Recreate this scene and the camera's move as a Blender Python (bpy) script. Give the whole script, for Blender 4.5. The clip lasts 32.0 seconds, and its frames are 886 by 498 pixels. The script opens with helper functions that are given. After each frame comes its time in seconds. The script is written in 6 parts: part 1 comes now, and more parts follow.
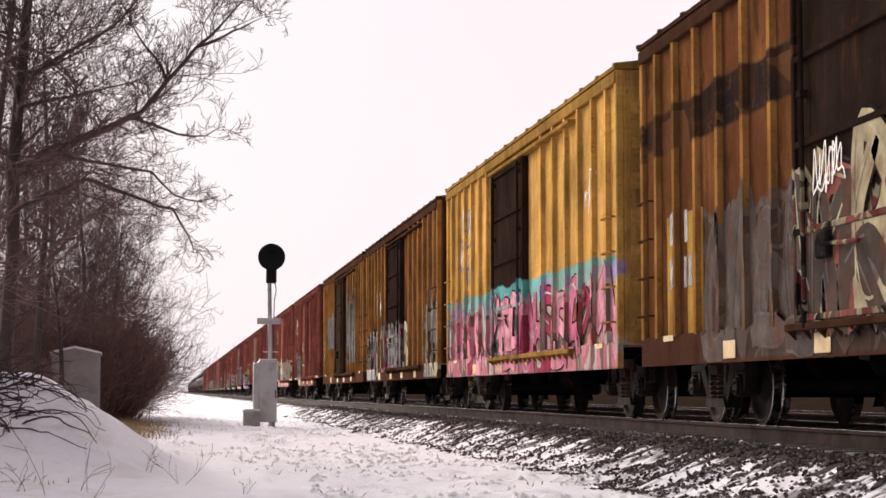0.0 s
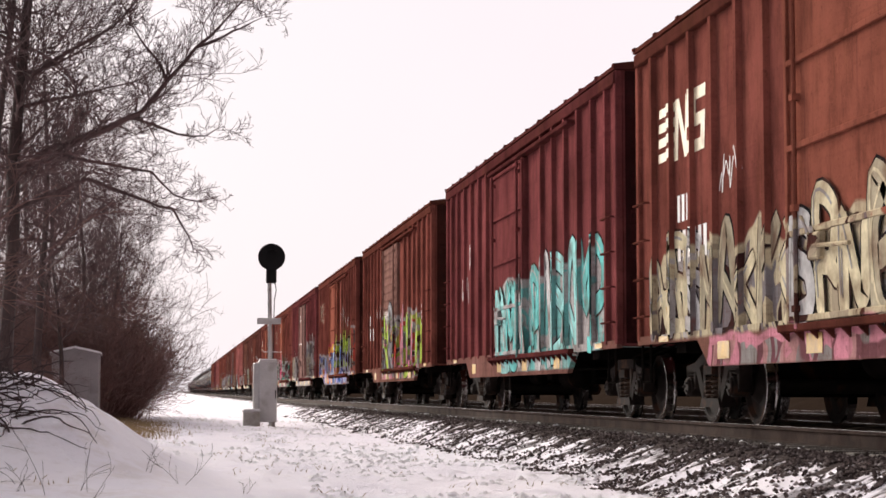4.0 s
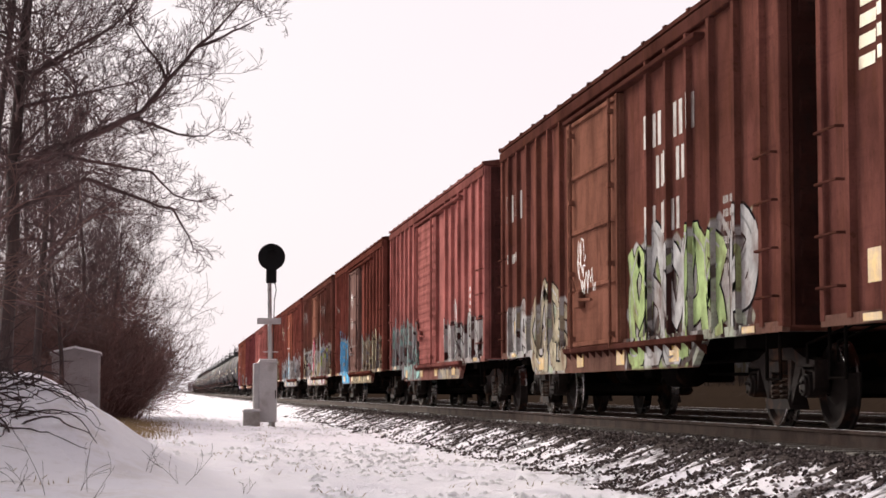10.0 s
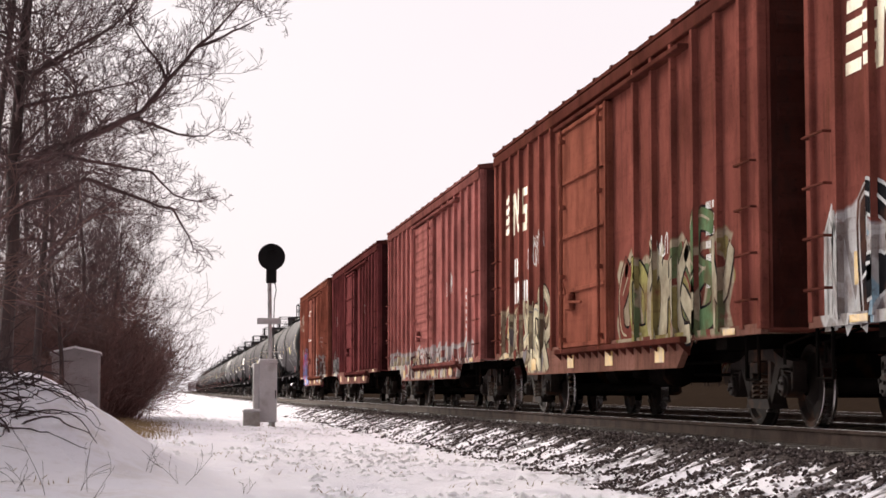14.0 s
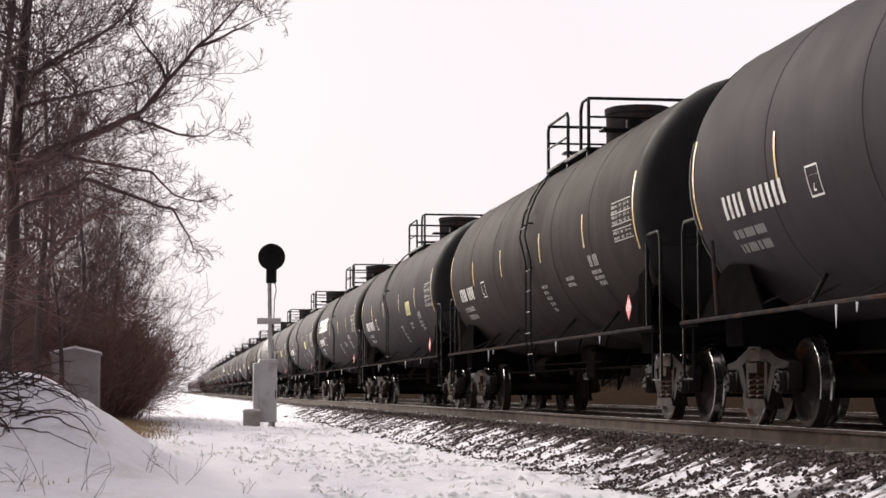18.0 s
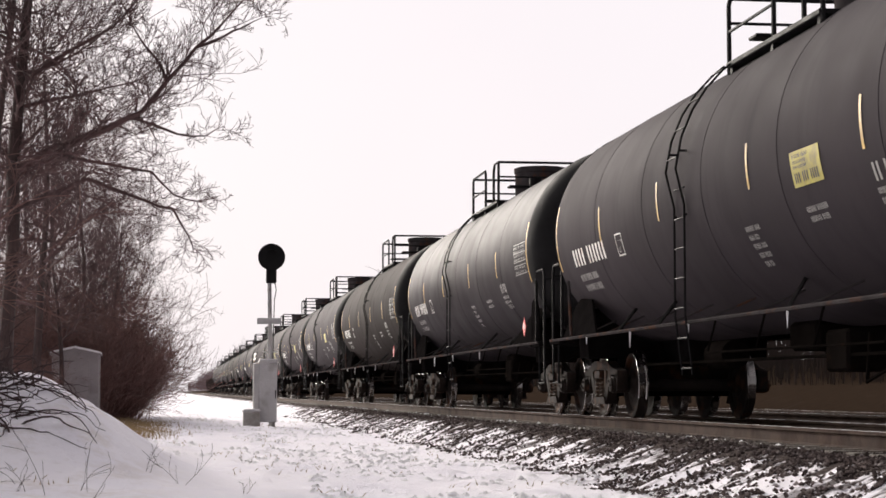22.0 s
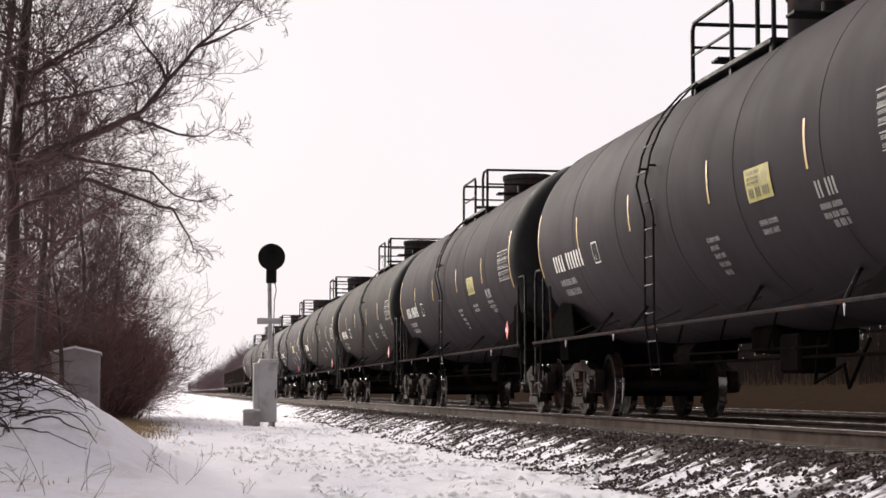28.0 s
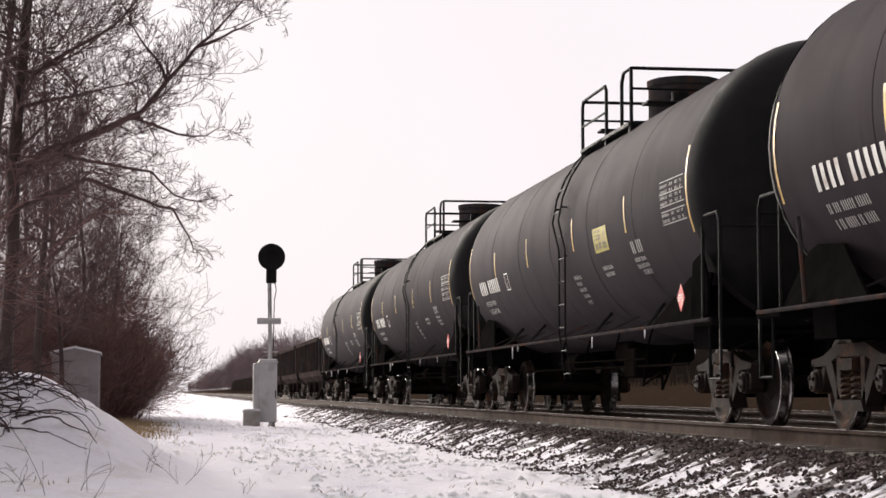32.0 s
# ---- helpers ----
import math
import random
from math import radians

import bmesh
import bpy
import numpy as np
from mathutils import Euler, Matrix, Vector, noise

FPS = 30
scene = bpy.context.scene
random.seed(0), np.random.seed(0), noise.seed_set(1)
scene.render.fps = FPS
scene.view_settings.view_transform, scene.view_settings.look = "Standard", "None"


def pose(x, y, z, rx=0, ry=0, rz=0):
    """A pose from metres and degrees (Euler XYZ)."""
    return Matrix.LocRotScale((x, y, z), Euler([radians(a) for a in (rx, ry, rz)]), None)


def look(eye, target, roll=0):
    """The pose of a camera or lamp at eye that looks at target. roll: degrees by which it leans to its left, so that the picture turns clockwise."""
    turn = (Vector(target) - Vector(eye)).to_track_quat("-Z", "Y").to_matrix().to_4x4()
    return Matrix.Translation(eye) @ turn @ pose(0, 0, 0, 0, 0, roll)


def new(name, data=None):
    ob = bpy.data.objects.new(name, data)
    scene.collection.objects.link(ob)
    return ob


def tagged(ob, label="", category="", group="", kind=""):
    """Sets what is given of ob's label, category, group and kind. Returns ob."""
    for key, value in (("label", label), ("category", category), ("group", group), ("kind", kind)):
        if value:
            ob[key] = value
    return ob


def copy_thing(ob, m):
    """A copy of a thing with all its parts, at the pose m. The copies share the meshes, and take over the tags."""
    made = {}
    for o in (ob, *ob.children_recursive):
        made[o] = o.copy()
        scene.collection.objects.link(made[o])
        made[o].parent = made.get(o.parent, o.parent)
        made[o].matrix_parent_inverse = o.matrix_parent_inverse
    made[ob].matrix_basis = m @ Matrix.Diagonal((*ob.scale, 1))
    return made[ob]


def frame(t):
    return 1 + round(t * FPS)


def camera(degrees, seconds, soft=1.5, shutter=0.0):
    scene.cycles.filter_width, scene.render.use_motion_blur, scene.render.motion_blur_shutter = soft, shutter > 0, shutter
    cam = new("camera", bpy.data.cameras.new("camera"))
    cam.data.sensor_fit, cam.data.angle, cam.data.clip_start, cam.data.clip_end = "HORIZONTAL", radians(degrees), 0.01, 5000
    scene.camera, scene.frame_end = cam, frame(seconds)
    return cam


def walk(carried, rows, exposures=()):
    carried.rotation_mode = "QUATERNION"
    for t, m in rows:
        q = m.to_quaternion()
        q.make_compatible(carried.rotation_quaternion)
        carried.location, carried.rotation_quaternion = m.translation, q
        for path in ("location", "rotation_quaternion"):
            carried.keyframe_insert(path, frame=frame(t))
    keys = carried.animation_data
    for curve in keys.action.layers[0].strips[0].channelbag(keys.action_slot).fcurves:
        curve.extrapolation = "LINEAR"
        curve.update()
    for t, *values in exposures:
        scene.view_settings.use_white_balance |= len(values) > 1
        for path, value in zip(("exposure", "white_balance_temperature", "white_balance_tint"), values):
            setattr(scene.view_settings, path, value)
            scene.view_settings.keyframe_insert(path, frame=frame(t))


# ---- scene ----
# Plan: the track runs along +Y; x = 0 is the camera, the near track's middle is at x = 7.1; z = 0 is the railhead.
SECONDS = 32.0
SPEED = 21.0            # the train's speed towards the camera, metres a second
TRACK, TRACK2 = 7.1, 11.4
EYE = (0.0, 0.0, 0.36)
cam = camera(26.22, SECONDS, soft=1.6)
walk(cam, [(0, pose(*EYE, 94.30, 0, -8.01)), (SECONDS, pose(*EYE, 94.30, 0, -8.01))],
     exposures=[(0, 0.28, 6550, 13.5), (14, 0.28, 6550, 12.5), (19, 0.28, 6500, 10.5), (SECONDS, 0.28, 6500, 10.5)])

# ---- light ----
SUN_EL, SUN_AZ = 20, -22      # degrees; azimuth from +Y, negative to -X
world = bpy.data.worlds.new("sky")
scene.world = world
world.use_nodes = True
wn, wl = world.node_tree.nodes, world.node_tree.links
wn.clear()
w_out = wn.new("ShaderNodeOutputWorld")
w_sky = wn.new("ShaderNodeTexSky")
w_sky.sky_type, w_sky.sun_disc = "NISHITA", False
w_sky.sun_elevation, w_sky.sun_rotation = radians(SUN_EL), radians(SUN_AZ)
w_sky.dust_density, w_sky.air_density = 4.0, 1.0
w_bg1 = wn.new("ShaderNodeBackground")
w_bg1.inputs["Strength"].default_value = 0.005
wl.new(w_sky.outputs[0], w_bg1.inputs["Color"])
w_co = wn.new("ShaderNodeTexCoord")
w_no = wn.new("ShaderNodeTexNoise")      # thin high cloud
w_no.inputs["Scale"].default_value, w_no.inputs["Detail"].default_value = 2.2, 5
wl.new(w_co.outputs["Generated"], w_no.inputs["Vector"])
w_rp = wn.new("ShaderNodeValToRGB")
w_rp.color_ramp.elements[0].position, w_rp.color_ramp.elements[0].color = 0.25, (0.855, 0.80, 0.835, 1)
w_rp.color_ramp.elements[1].position, w_rp.color_ramp.elements[1].color = 0.75, (0.92, 0.865, 0.89, 1)
wl.new(w_no.outputs["Fac"], w_rp.inputs["Fac"])
w_bg2 = wn.new("ShaderNodeBackground")
w_bg2.inputs["Strength"].default_value = 0.87
# the veiled sky is brightest round the hidden sun and dims smoothly away from it
w_dot = wn.new("ShaderNodeVectorMath")
w_dot.operation = "DOT_PRODUCT"
wl.new(w_co.outputs["Generated"], w_dot.inputs[0])
w_dot.inputs[1].default_value = (math.sin(radians(SUN_AZ)) * math.cos(radians(SUN_EL)), math.cos(radians(SUN_AZ)) * math.cos(radians(SUN_EL)), math.sin(radians(SUN_EL)))
w_fall = wn.new("ShaderNodeMapRange")
w_fall.interpolation_type = "SMOOTHSTEP"
for k, v in (("From Min", -0.5), ("From Max", 0.75), ("To Min", 0.35), ("To Max", 1.0)):
    w_fall.inputs[k].default_value = v
wl.new(w_dot.outputs["Value"], w_fall.inputs["Value"])
w_mul = wn.new("ShaderNodeVectorMath")
w_mul.operation = "SCALE"
wl.new(w_rp.outputs["Color"], w_mul.inputs[0])
wl.new(w_fall.outputs[0], w_mul.inputs["Scale"])
wl.new(w_mul.outputs[0], w_bg2.inputs["Color"])
w_add = wn.new("ShaderNodeAddShader")
wl.new(w_bg1.outputs[0], w_add.inputs[0])
wl.new(w_bg2.outputs[0], w_add.inputs[1])
wl.new(w_add.outputs[0], w_out.inputs["Surface"])

sun = new("sun", bpy.data.lights.new("sun", "SUN"))
sun.data.energy, sun.data.angle, sun.data.color = 6.8, radians(34), (1.0, 0.93, 0.84)
a, e = radians(SUN_AZ), radians(SUN_EL)
sun.matrix_basis = look((0, 0, 0), (-math.sin(a) * math.cos(e), -math.cos(a) * math.cos(e), -math.sin(e)))


# ---- materials ----
class Nodes:
    """Short hand for building one material's node tree."""

    def __init__(self, name):
        self.mat = bpy.data.materials.new(name)
        self.mat.use_nodes = True
        self.tree = self.mat.node_tree
        self.tree.nodes.clear()
        self.out = self.tree.nodes.new("ShaderNodeOutputMaterial")
        self.bsdf = self.tree.nodes.new("ShaderNodeBsdfPrincipled")
        self.tree.links.new(self.bsdf.outputs[0], self.out.inputs["Surface"])
        self.co = self.tree.nodes.new("ShaderNodeTexCoord").outputs["Object"]

    def put(self, socket, value):
        if isinstance(value, bpy.types.NodeSocket):
            self.tree.links.new(value, socket)
        elif value is not None:
            if socket.type == "RGBA" and len(value) == 3:
                value = (*value, 1)
            socket.default_value = value

    def node(self, kind, **ins):
        n = self.tree.nodes.new("ShaderNode" + kind)
        for k, v in ins.items():
            self.put(n.inputs[k.replace("_", " ")], v)
        return n

    def math(self, op, a, b=0.0, clamp=False):
        n = self.tree.nodes.new("ShaderNodeMath")
        n.operation, n.use_clamp = op, clamp
        self.put(n.inputs[0], a)
        self.put(n.inputs[1], b)
        return n.outputs[0]

    def mapped(self, scale, offset=(0, 0, 0), src=None):
        n = self.tree.nodes.new("ShaderNodeMapping")
        self.put(n.inputs["Vector"], src or self.co)
        n.inputs["Scale"].default_value, n.inputs["Location"].default_value = scale, offset
        return n.outputs[0]

    def noise(self, scale, detail=4.0, src=None, rough=0.55, distortion=0.0):
        n = self.node("TexNoise", Scale=scale, Detail=detail, Roughness=rough, Distortion=distortion)
        self.put(n.inputs["Vector"], src or self.co)
        return n.outputs["Fac"]

    def step(self, v, lo, hi, a=0.0, b=1.0):
        n = self.node("MapRange")
        self.put(n.inputs["Value"], v)
        for k, x in (("From Min", lo), ("From Max", hi), ("To Min", a), ("To Max", b)):
            self.put(n.inputs[k], x)
        n.clamp = True
        return n.outputs[0]

    def mix(self, fac, a, b, blend="MIX"):
        n = self.tree.nodes.new("ShaderNodeMix")
        n.data_type, n.blend_type = "RGBA", blend
        self.put(n.inputs[0], fac)
        self.put(n.inputs[6], a)
        self.put(n.inputs[7], b)
        return n.outputs[2]

    def ramp(self, fac, stops, constant=False):
        n = self.tree.nodes.new("ShaderNodeValToRGB")
        r = n.color_ramp
        r.interpolation = "CONSTANT" if constant else "LINEAR"
        while len(r.elements) < len(stops):
            r.elements.new(0.5)
        for el, (p, c) in zip(r.elements, stops):
            el.position, el.color = p, (*c, 1)
        self.put(n.inputs["Fac"], fac)
        return n.outputs["Color"]

    def bump(self, height, strength=0.3, distance=0.01, normal=None):
        n = self.node("Bump", Strength=strength, Distance=distance, Height=height)
        if normal:
            self.put(n.inputs["Normal"], normal)
        return n.outputs[0]

    def done(self, colour, rough=0.6, metal=0.0, normal=None, spec=None):
        self.put(self.bsdf.inputs["Base Color"], colour)
        self.put(self.bsdf.inputs["Roughness"], rough)
        self.put(self.bsdf.inputs["Metallic"], metal)
        if normal:
            self.put(self.bsdf.inputs["Normal"], normal)
        if spec is not None:
            self.bsdf.inputs["Specular IOR Level"].default_value = spec
            if spec < 0.055:        # chalky or tarry: no gloss at all
                self.bsdf.inputs["IOR"].default_value = 1.0
        return self.mat


def shade(c, k):
    return tuple(min(1.0, x * k) for x in c)


def surface(name, colour, rough=0.6, metal=0.0, scale=3.0, vary=0.35, dirt=None, dirt_amount=0.4, bump=0.25, fine=40.0, spec=None):
    """A plain worn surface: two scales of tone, patches of dirt, fine relief."""
    n = Nodes(name)
    big, small = n.noise(scale, 5), n.noise(fine, 3)
    c = n.mix(n.step(big, 0.3, 0.7), shade(colour, 1 - vary), shade(colour, 1 + vary))
    c = n.mix(n.step(small, 0.35, 0.75, 0, 0.35), c, shade(colour, 0.55))
    if dirt:
        d = n.noise(scale * 0.7, 6, src=n.mapped((1, 1, 1), (7.3, 1.1, 4.2)))
        c = n.mix(n.step(d, 0.62 - dirt_amount * 0.3, 0.75, 0, 0.9), c, dirt)
    return n.done(c, n.step(big, 0.3, 0.7, rough - 0.08, min(1, rough + 0.1)), metal, n.bump(small, bump, 0.004), spec)


RUST = (0.11, 0.045, 0.022)
SOOT = (0.018, 0.016, 0.015)


def car_paint(name, colour, layers=(), rust=0.5, rough=0.76, fade=None, streak=RUST):
    """Weathered freight-car paint in the car's own space, with sprayed graffiti.
    A layer: y0, y1, z0, z1, fills (colours), line, cell size (metres), seed."""
    n = Nodes(name)
    colour = shade(colour, 1.36)
    sep = n.node("SeparateXYZ", Vector=n.co)
    y, z = sep.outputs["Y"], sep.outputs["Z"]
    rnd = n.tree.nodes.new("ShaderNodeObjectInfo").outputs["Random"]
    big = n.noise(0.7, 5)
    c = n.mix(n.step(big, 0.34, 0.68), shade(colour, 0.66), shade(colour, 1.28))
    c = n.mix(n.step(n.noise(2.2, 6, rough=0.7), 0.52, 0.72, 0, 0.45), c, fade or shade(colour, 0.6))
    c = n.mix(n.step(rnd, 0, 1, 0, 0.14), c, shade(colour, 0.5))
    # heavy rust breaks through in sheets, mostly low down
    heavy = max(0.0, rust - 0.6) * 2.5
    low = n.math("MULTIPLY", n.step(z, 0.9, 3.6, 1, 0), 0.11 * heavy)
    if heavy > 0:
        sheet = n.math("ADD", n.noise(1.0, 7, src=n.mapped((1, 0.75, 0.30), (1.7, 0.3, 4.4)), rough=0.68), low)
        c = n.mix(n.step(sheet, 0.45, 0.55, 0, 0.9 * heavy), c, n.mix(n.noise(3, 5), (0.075, 0.029, 0.017), (0.17, 0.064, 0.030)))
        black = n.math("ADD", n.noise(1.0, 7, src=n.mapped((1, 1.7, 0.65), (9.7, 2.3, 0.4)), rough=0.72), n.math("MULTIPLY", low, 0.6))
        c = n.mix(n.step(black, 0.56, 0.62, 0, 0.9 * heavy), c, (0.042, 0.024, 0.018))
    rust = min(rust, 0.6)
    for i, (y0, y1, z0, z1, fills, line, cell, seed) in enumerate(layers):
        off = n.mapped((1, 1, 1), (0, seed * 3.7, seed * 1.3))
        wob = n.node("TexNoise", Vector=off, Scale=0.9 / cell, Detail=2.0).outputs["Color"]
        wv = n.node("VectorMath")
        wv.operation = "MULTIPLY_ADD"
        n.put(wv.inputs[0], wob)
        wv.inputs[1].default_value = (0, 1.3 * cell, 1.1 * cell)
        n.put(wv.inputs[2], off)
        flat = n.mapped((0, 0.85 / cell, 0.5 / cell), src=wv.outputs[0])
        vor = n.node("TexVoronoi", Vector=flat, Scale=1.0)
        edge = n.node("TexVoronoi", Vector=flat, Scale=1.0)
        edge.feature = "DISTANCE_TO_EDGE"
        tone = n.node("SeparateXYZ", Vector=vor.outputs["Color"]).outputs["X"]
        # flowing bands inside the letters
        flow = n.noise(1.0, 0.6, src=n.mapped((0, 0.85 / cell, 0.6 / cell), src=wv.outputs[0]), distortion=0.6)
        band = n.math("FRACT", n.math("MULTIPLY", flow, 4.2))
        pick = n.math("FRACT", n.math("ADD", tone, n.math("MULTIPLY", n.math("FLOOR", n.math("MULTIPLY", flow, 8.4)), 0.29)))
        k = len(fills)
        paint = n.ramp(pick, [(j / k, f) for j, f in enumerate(fills)], True)
        paint = n.mix(n.step(n.math("ABSOLUTE", n.math("SUBTRACT", band, 0.5)), 0.045, 0.06, 0.85, 0), paint, line)
        paint = n.mix(n.step(edge.outputs["Distance"], 0.035, 0.05, 1, 0), paint, shade(line, 0.25) if i % 2 else line)
        top = n.noise(0.9 / cell, 1.0, src=n.mapped((0, 1, 0), (0, seed * 5.1, seed)))
        side = n.noise(2.0 / cell, 1.0, src=n.mapped((0, 0, 1), (0, seed * 2.1, seed)))
        ys = n.math("ADD", y, n.math("MULTIPLY", n.math("SUBTRACT", side, 0.5), 0.9 * cell))
        ztop = n.math("SUBTRACT", z, n.math("MULTIPLY", n.math("SUBTRACT", top, 0.5), 0.8 * min(1.0, z1 - z0)))
        m = n.math("MULTIPLY", n.step(ztop, z1 - 0.02, z1 + 0.02, 1, 0), n.step(z, z0 - 0.02, z0 + 0.02))
        m = n.math("MULTIPLY", m, n.step(ys, y0 + 0.0, y0 + 0.05))
        m = n.math("MULTIPLY", m, n.step(ys, y1, y1 + 0.05, 1, 0))
        rim = n.math("MULTIPLY", n.step(ztop, z1 - 0.10, z1 - 0.09), m)
        paint = n.mix(rim, paint, line)
        worn = n.step(n.noise(5, 6, src=off, rough=0.7), 0.30, 0.42, 0.25, 0.97)
        c = n.mix(n.math("MULTIPLY", m, worn), c, paint)
    # rust: runs down the sheets, blooms in patches, gathers low down
    runs = n.noise(1.0, 5, src=n.mapped((6, 7, 0.55)), rough=0.7)
    patch = n.noise(1.3, 7, src=n.mapped((1, 1, 1), (3.1, 9.2, 0.4)), rough=0.72)
    r = n.math("MULTIPLY", n.step(runs, 0.56 - 0.18 * rust, 0.70 - 0.1 * rust), n.step(patch, 0.50 - 0.16 * rust, 0.66 - 0.12 * rust))
    c = n.mix(n.math("MULTIPLY", r, rust), c, streak)
    tone = n.noise(1.0, 0, src=n.mapped((0.0, 0.52, 0.12), (3.3, 0, 0)))
    c = n.mix(n.step(tone, 0.42, 0.62, 0, 0.55 * rust), c, shade(colour, 0.45))
    drips = n.math("MULTIPLY", n.step(n.noise(1.0, 4, src=n.mapped((1, 9, 0.35), (0, 4, 8)), rough=0.6), 0.54, 0.66), n.step(n.noise(0.9, 3, src=n.mapped((1, 1, 1), (8, 0, 3))), 0.42, 0.58))
    c = n.mix(n.math("MULTIPLY", drips, 0.34), c, (0.035, 0.020, 0.016))
    spots = n.step(n.noise(14, 4), 0.62, 0.70, 0, 0.8 * rust)
    c = n.mix(spots, c, shade(streak, 0.6))
    grime = n.step(n.noise(2.0, 7, src=n.mapped((1, 1, 0.5), (1, 2, 3)), rough=0.7), 0.46, 0.70, 0, 0.62)
    c = n.mix(grime, c, shade(colour, 0.25))
    flecks = n.noise(38, 5, rough=0.75)
    c = n.mix(n.step(flecks, 0.56, 0.68, 0, 0.45), c, shade(streak, 0.5))
    c = n.mix(n.step(flecks, 0.40, 0.30, 0, 0.30), c, shade(colour, 1.35))
    lines = n.noise(1.0, 4, src=n.mapped((1, 0.5, 16), (0, 3, 1)), rough=0.6)       # scuffs along the car
    c = n.mix(n.step(lines, 0.56, 0.72, 0, 0.30), c, shade(colour, 0.4))
    dents = n.noise(1.8, 2)
    nb = n.bump(n.noise(60, 3), 0.15, 0.002, n.bump(dents, 0.35, 0.03))
    return n.done(c, n.step(big, 0.3, 0.7, rough - 0.02, rough + 0.14), 0.0, nb, 0.04)


MAT_STENCIL = surface("dulled_stencil", (0.30, 0.29, 0.28), 0.7, 0.0, 5, 0.2)
MAT_UNDER = surface("underframe_grime", (0.0075, 0.0062, 0.0056), 0.9, 0.0, 3, 0.4, (0.03, 0.016, 0.011), 0.1, spec=0.05)
MAT_WHEEL = surface("wheel_steel", (0.024, 0.019, 0.017), 0.8, 0.0, 4, 0.4, RUST, 0.3, spec=0.1)
MAT_TREAD = surface("polished_tread", (0.36, 0.34, 0.33), 0.22, 1.0, 6, 0.15)
MAT_FRAME = surface("cast_truck_frame", (0.024, 0.018, 0.016), 0.85, 0.0, 4, 0.4, RUST, 0.25, spec=0.08)
MAT_SPRING = surface("spring_steel", (0.075, 0.05, 0.037), 0.7, 0.1, 6, 0.4, RUST, 0.4, spec=0.15)
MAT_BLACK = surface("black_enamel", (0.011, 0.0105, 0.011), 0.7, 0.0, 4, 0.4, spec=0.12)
MAT_PITCH = surface("tarry_black", (0.008, 0.0072, 0.0072), 0.95, 0.0, 4, 0.3, spec=0.02)
MAT_HAND = surface("worn_rail_paint", (0.050, 0.045, 0.046), 0.85, 0.0, 5, 0.3, RUST, 0.3, spec=0.05)
MAT_WHITE = surface("white_lettering", (0.72, 0.71, 0.68), 0.6, 0.0, 5, 0.12, (0.35, 0.22, 0.16), 0.35)
MAT_WORN = surface("worn_white_lettering", (0.42, 0.39, 0.36), 0.7, 0.0, 4, 0.3, (0.12, 0.055, 0.04), 0.75)
MAT_CREAM = surface("cream_lettering", (0.70, 0.62, 0.42), 0.6, 0.0, 5, 0.15, (0.35, 0.22, 0.14), 0.3)
MAT_INK = surface("black_lettering", (0.03, 0.028, 0.025), 0.6, 0.0, 5, 0.2)
MAT_YELLOW = surface("yellow_reflector", (0.52, 0.31, 0.045), 0.5, 0.0, 6, 0.25, (0.22, 0.13, 0.06), 0.5)
MAT_SIGN = surface("lemon_sign_paint", (0.40, 0.34, 0.025), 0.6, 0.0, 6, 0.15, (0.16, 0.13, 0.05), 0.4)
MAT_RED = surface("red_placard", (0.65, 0.05, 0.05), 0.5, 0.0, 6, 0.15)
MAT_GREY = surface("grey_case_paint", (0.54, 0.53, 0.53), 0.5, 0.1, 2, 0.12, (0.24, 0.2, 0.17), 0.2)
MAT_HUT = surface("weathered_hut_metal", (0.34, 0.31, 0.315), 0.6, 0.1, 2, 0.15, (0.14, 0.11, 0.1), 0.3)
MAT_GALV = surface("galvanised_mast", (0.56, 0.55, 0.55), 0.5, 0.4, 4, 0.2, (0.2, 0.17, 0.15), 0.3)
MAT_CONC = surface("concrete", (0.42, 0.40, 0.37), 0.85, 0.0, 4, 0.2, (0.2, 0.18, 0.16), 0.3)
MAT_RAIL = surface("rusty_rail", (0.078, 0.054, 0.045), 0.9, 0.0, 3, 0.3, (0.03, 0.016, 0.011), 0.4, spec=0.06)
MAT_SHINE = surface("rail_head", (0.5, 0.48, 0.47), 0.25, 1.0, 5, 0.15)
MAT_TIE = surface("creosoted_tie", (0.075, 0.058, 0.046), 0.9, 0.0, 5, 0.4, (0.16, 0.14, 0.12), 0.3, 0.5)
MAT_BARK = surface("grey_brown_bark", (0.058, 0.036, 0.034), 0.9, 0.0, 8, 0.45, (0.05, 0.04, 0.035), 0.3, 0.6)
MAT_CANE = surface("dark_canes", (0.060, 0.036, 0.037), 0.85, 0.0, 6, 0.4)
MAT_TWIG = surface("winter_twigs", (0.098, 0.058, 0.058), 0.9, 0.0, 2, 0.4)
MAT_BRUSH = surface("red_brown_brush", (0.15, 0.080, 0.070), 0.9, 0.0, 0.8, 0.4)
MAT_FAR = surface("far_woods", (0.036, 0.024, 0.019), 0.95, 0.0, 0.2, 0.3)
# the pale colour holds the distance haze over the far woods
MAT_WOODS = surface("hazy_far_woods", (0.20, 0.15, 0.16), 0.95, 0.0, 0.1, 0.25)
MAT_STRAW = surface("dry_grass", (0.36, 0.26, 0.14), 0.9, 0.0, 4, 0.35)
MAT_SNOWCAP = surface("snow_cap", (0.92, 0.915, 0.93), 0.75, 0.0, 5, 0.04)


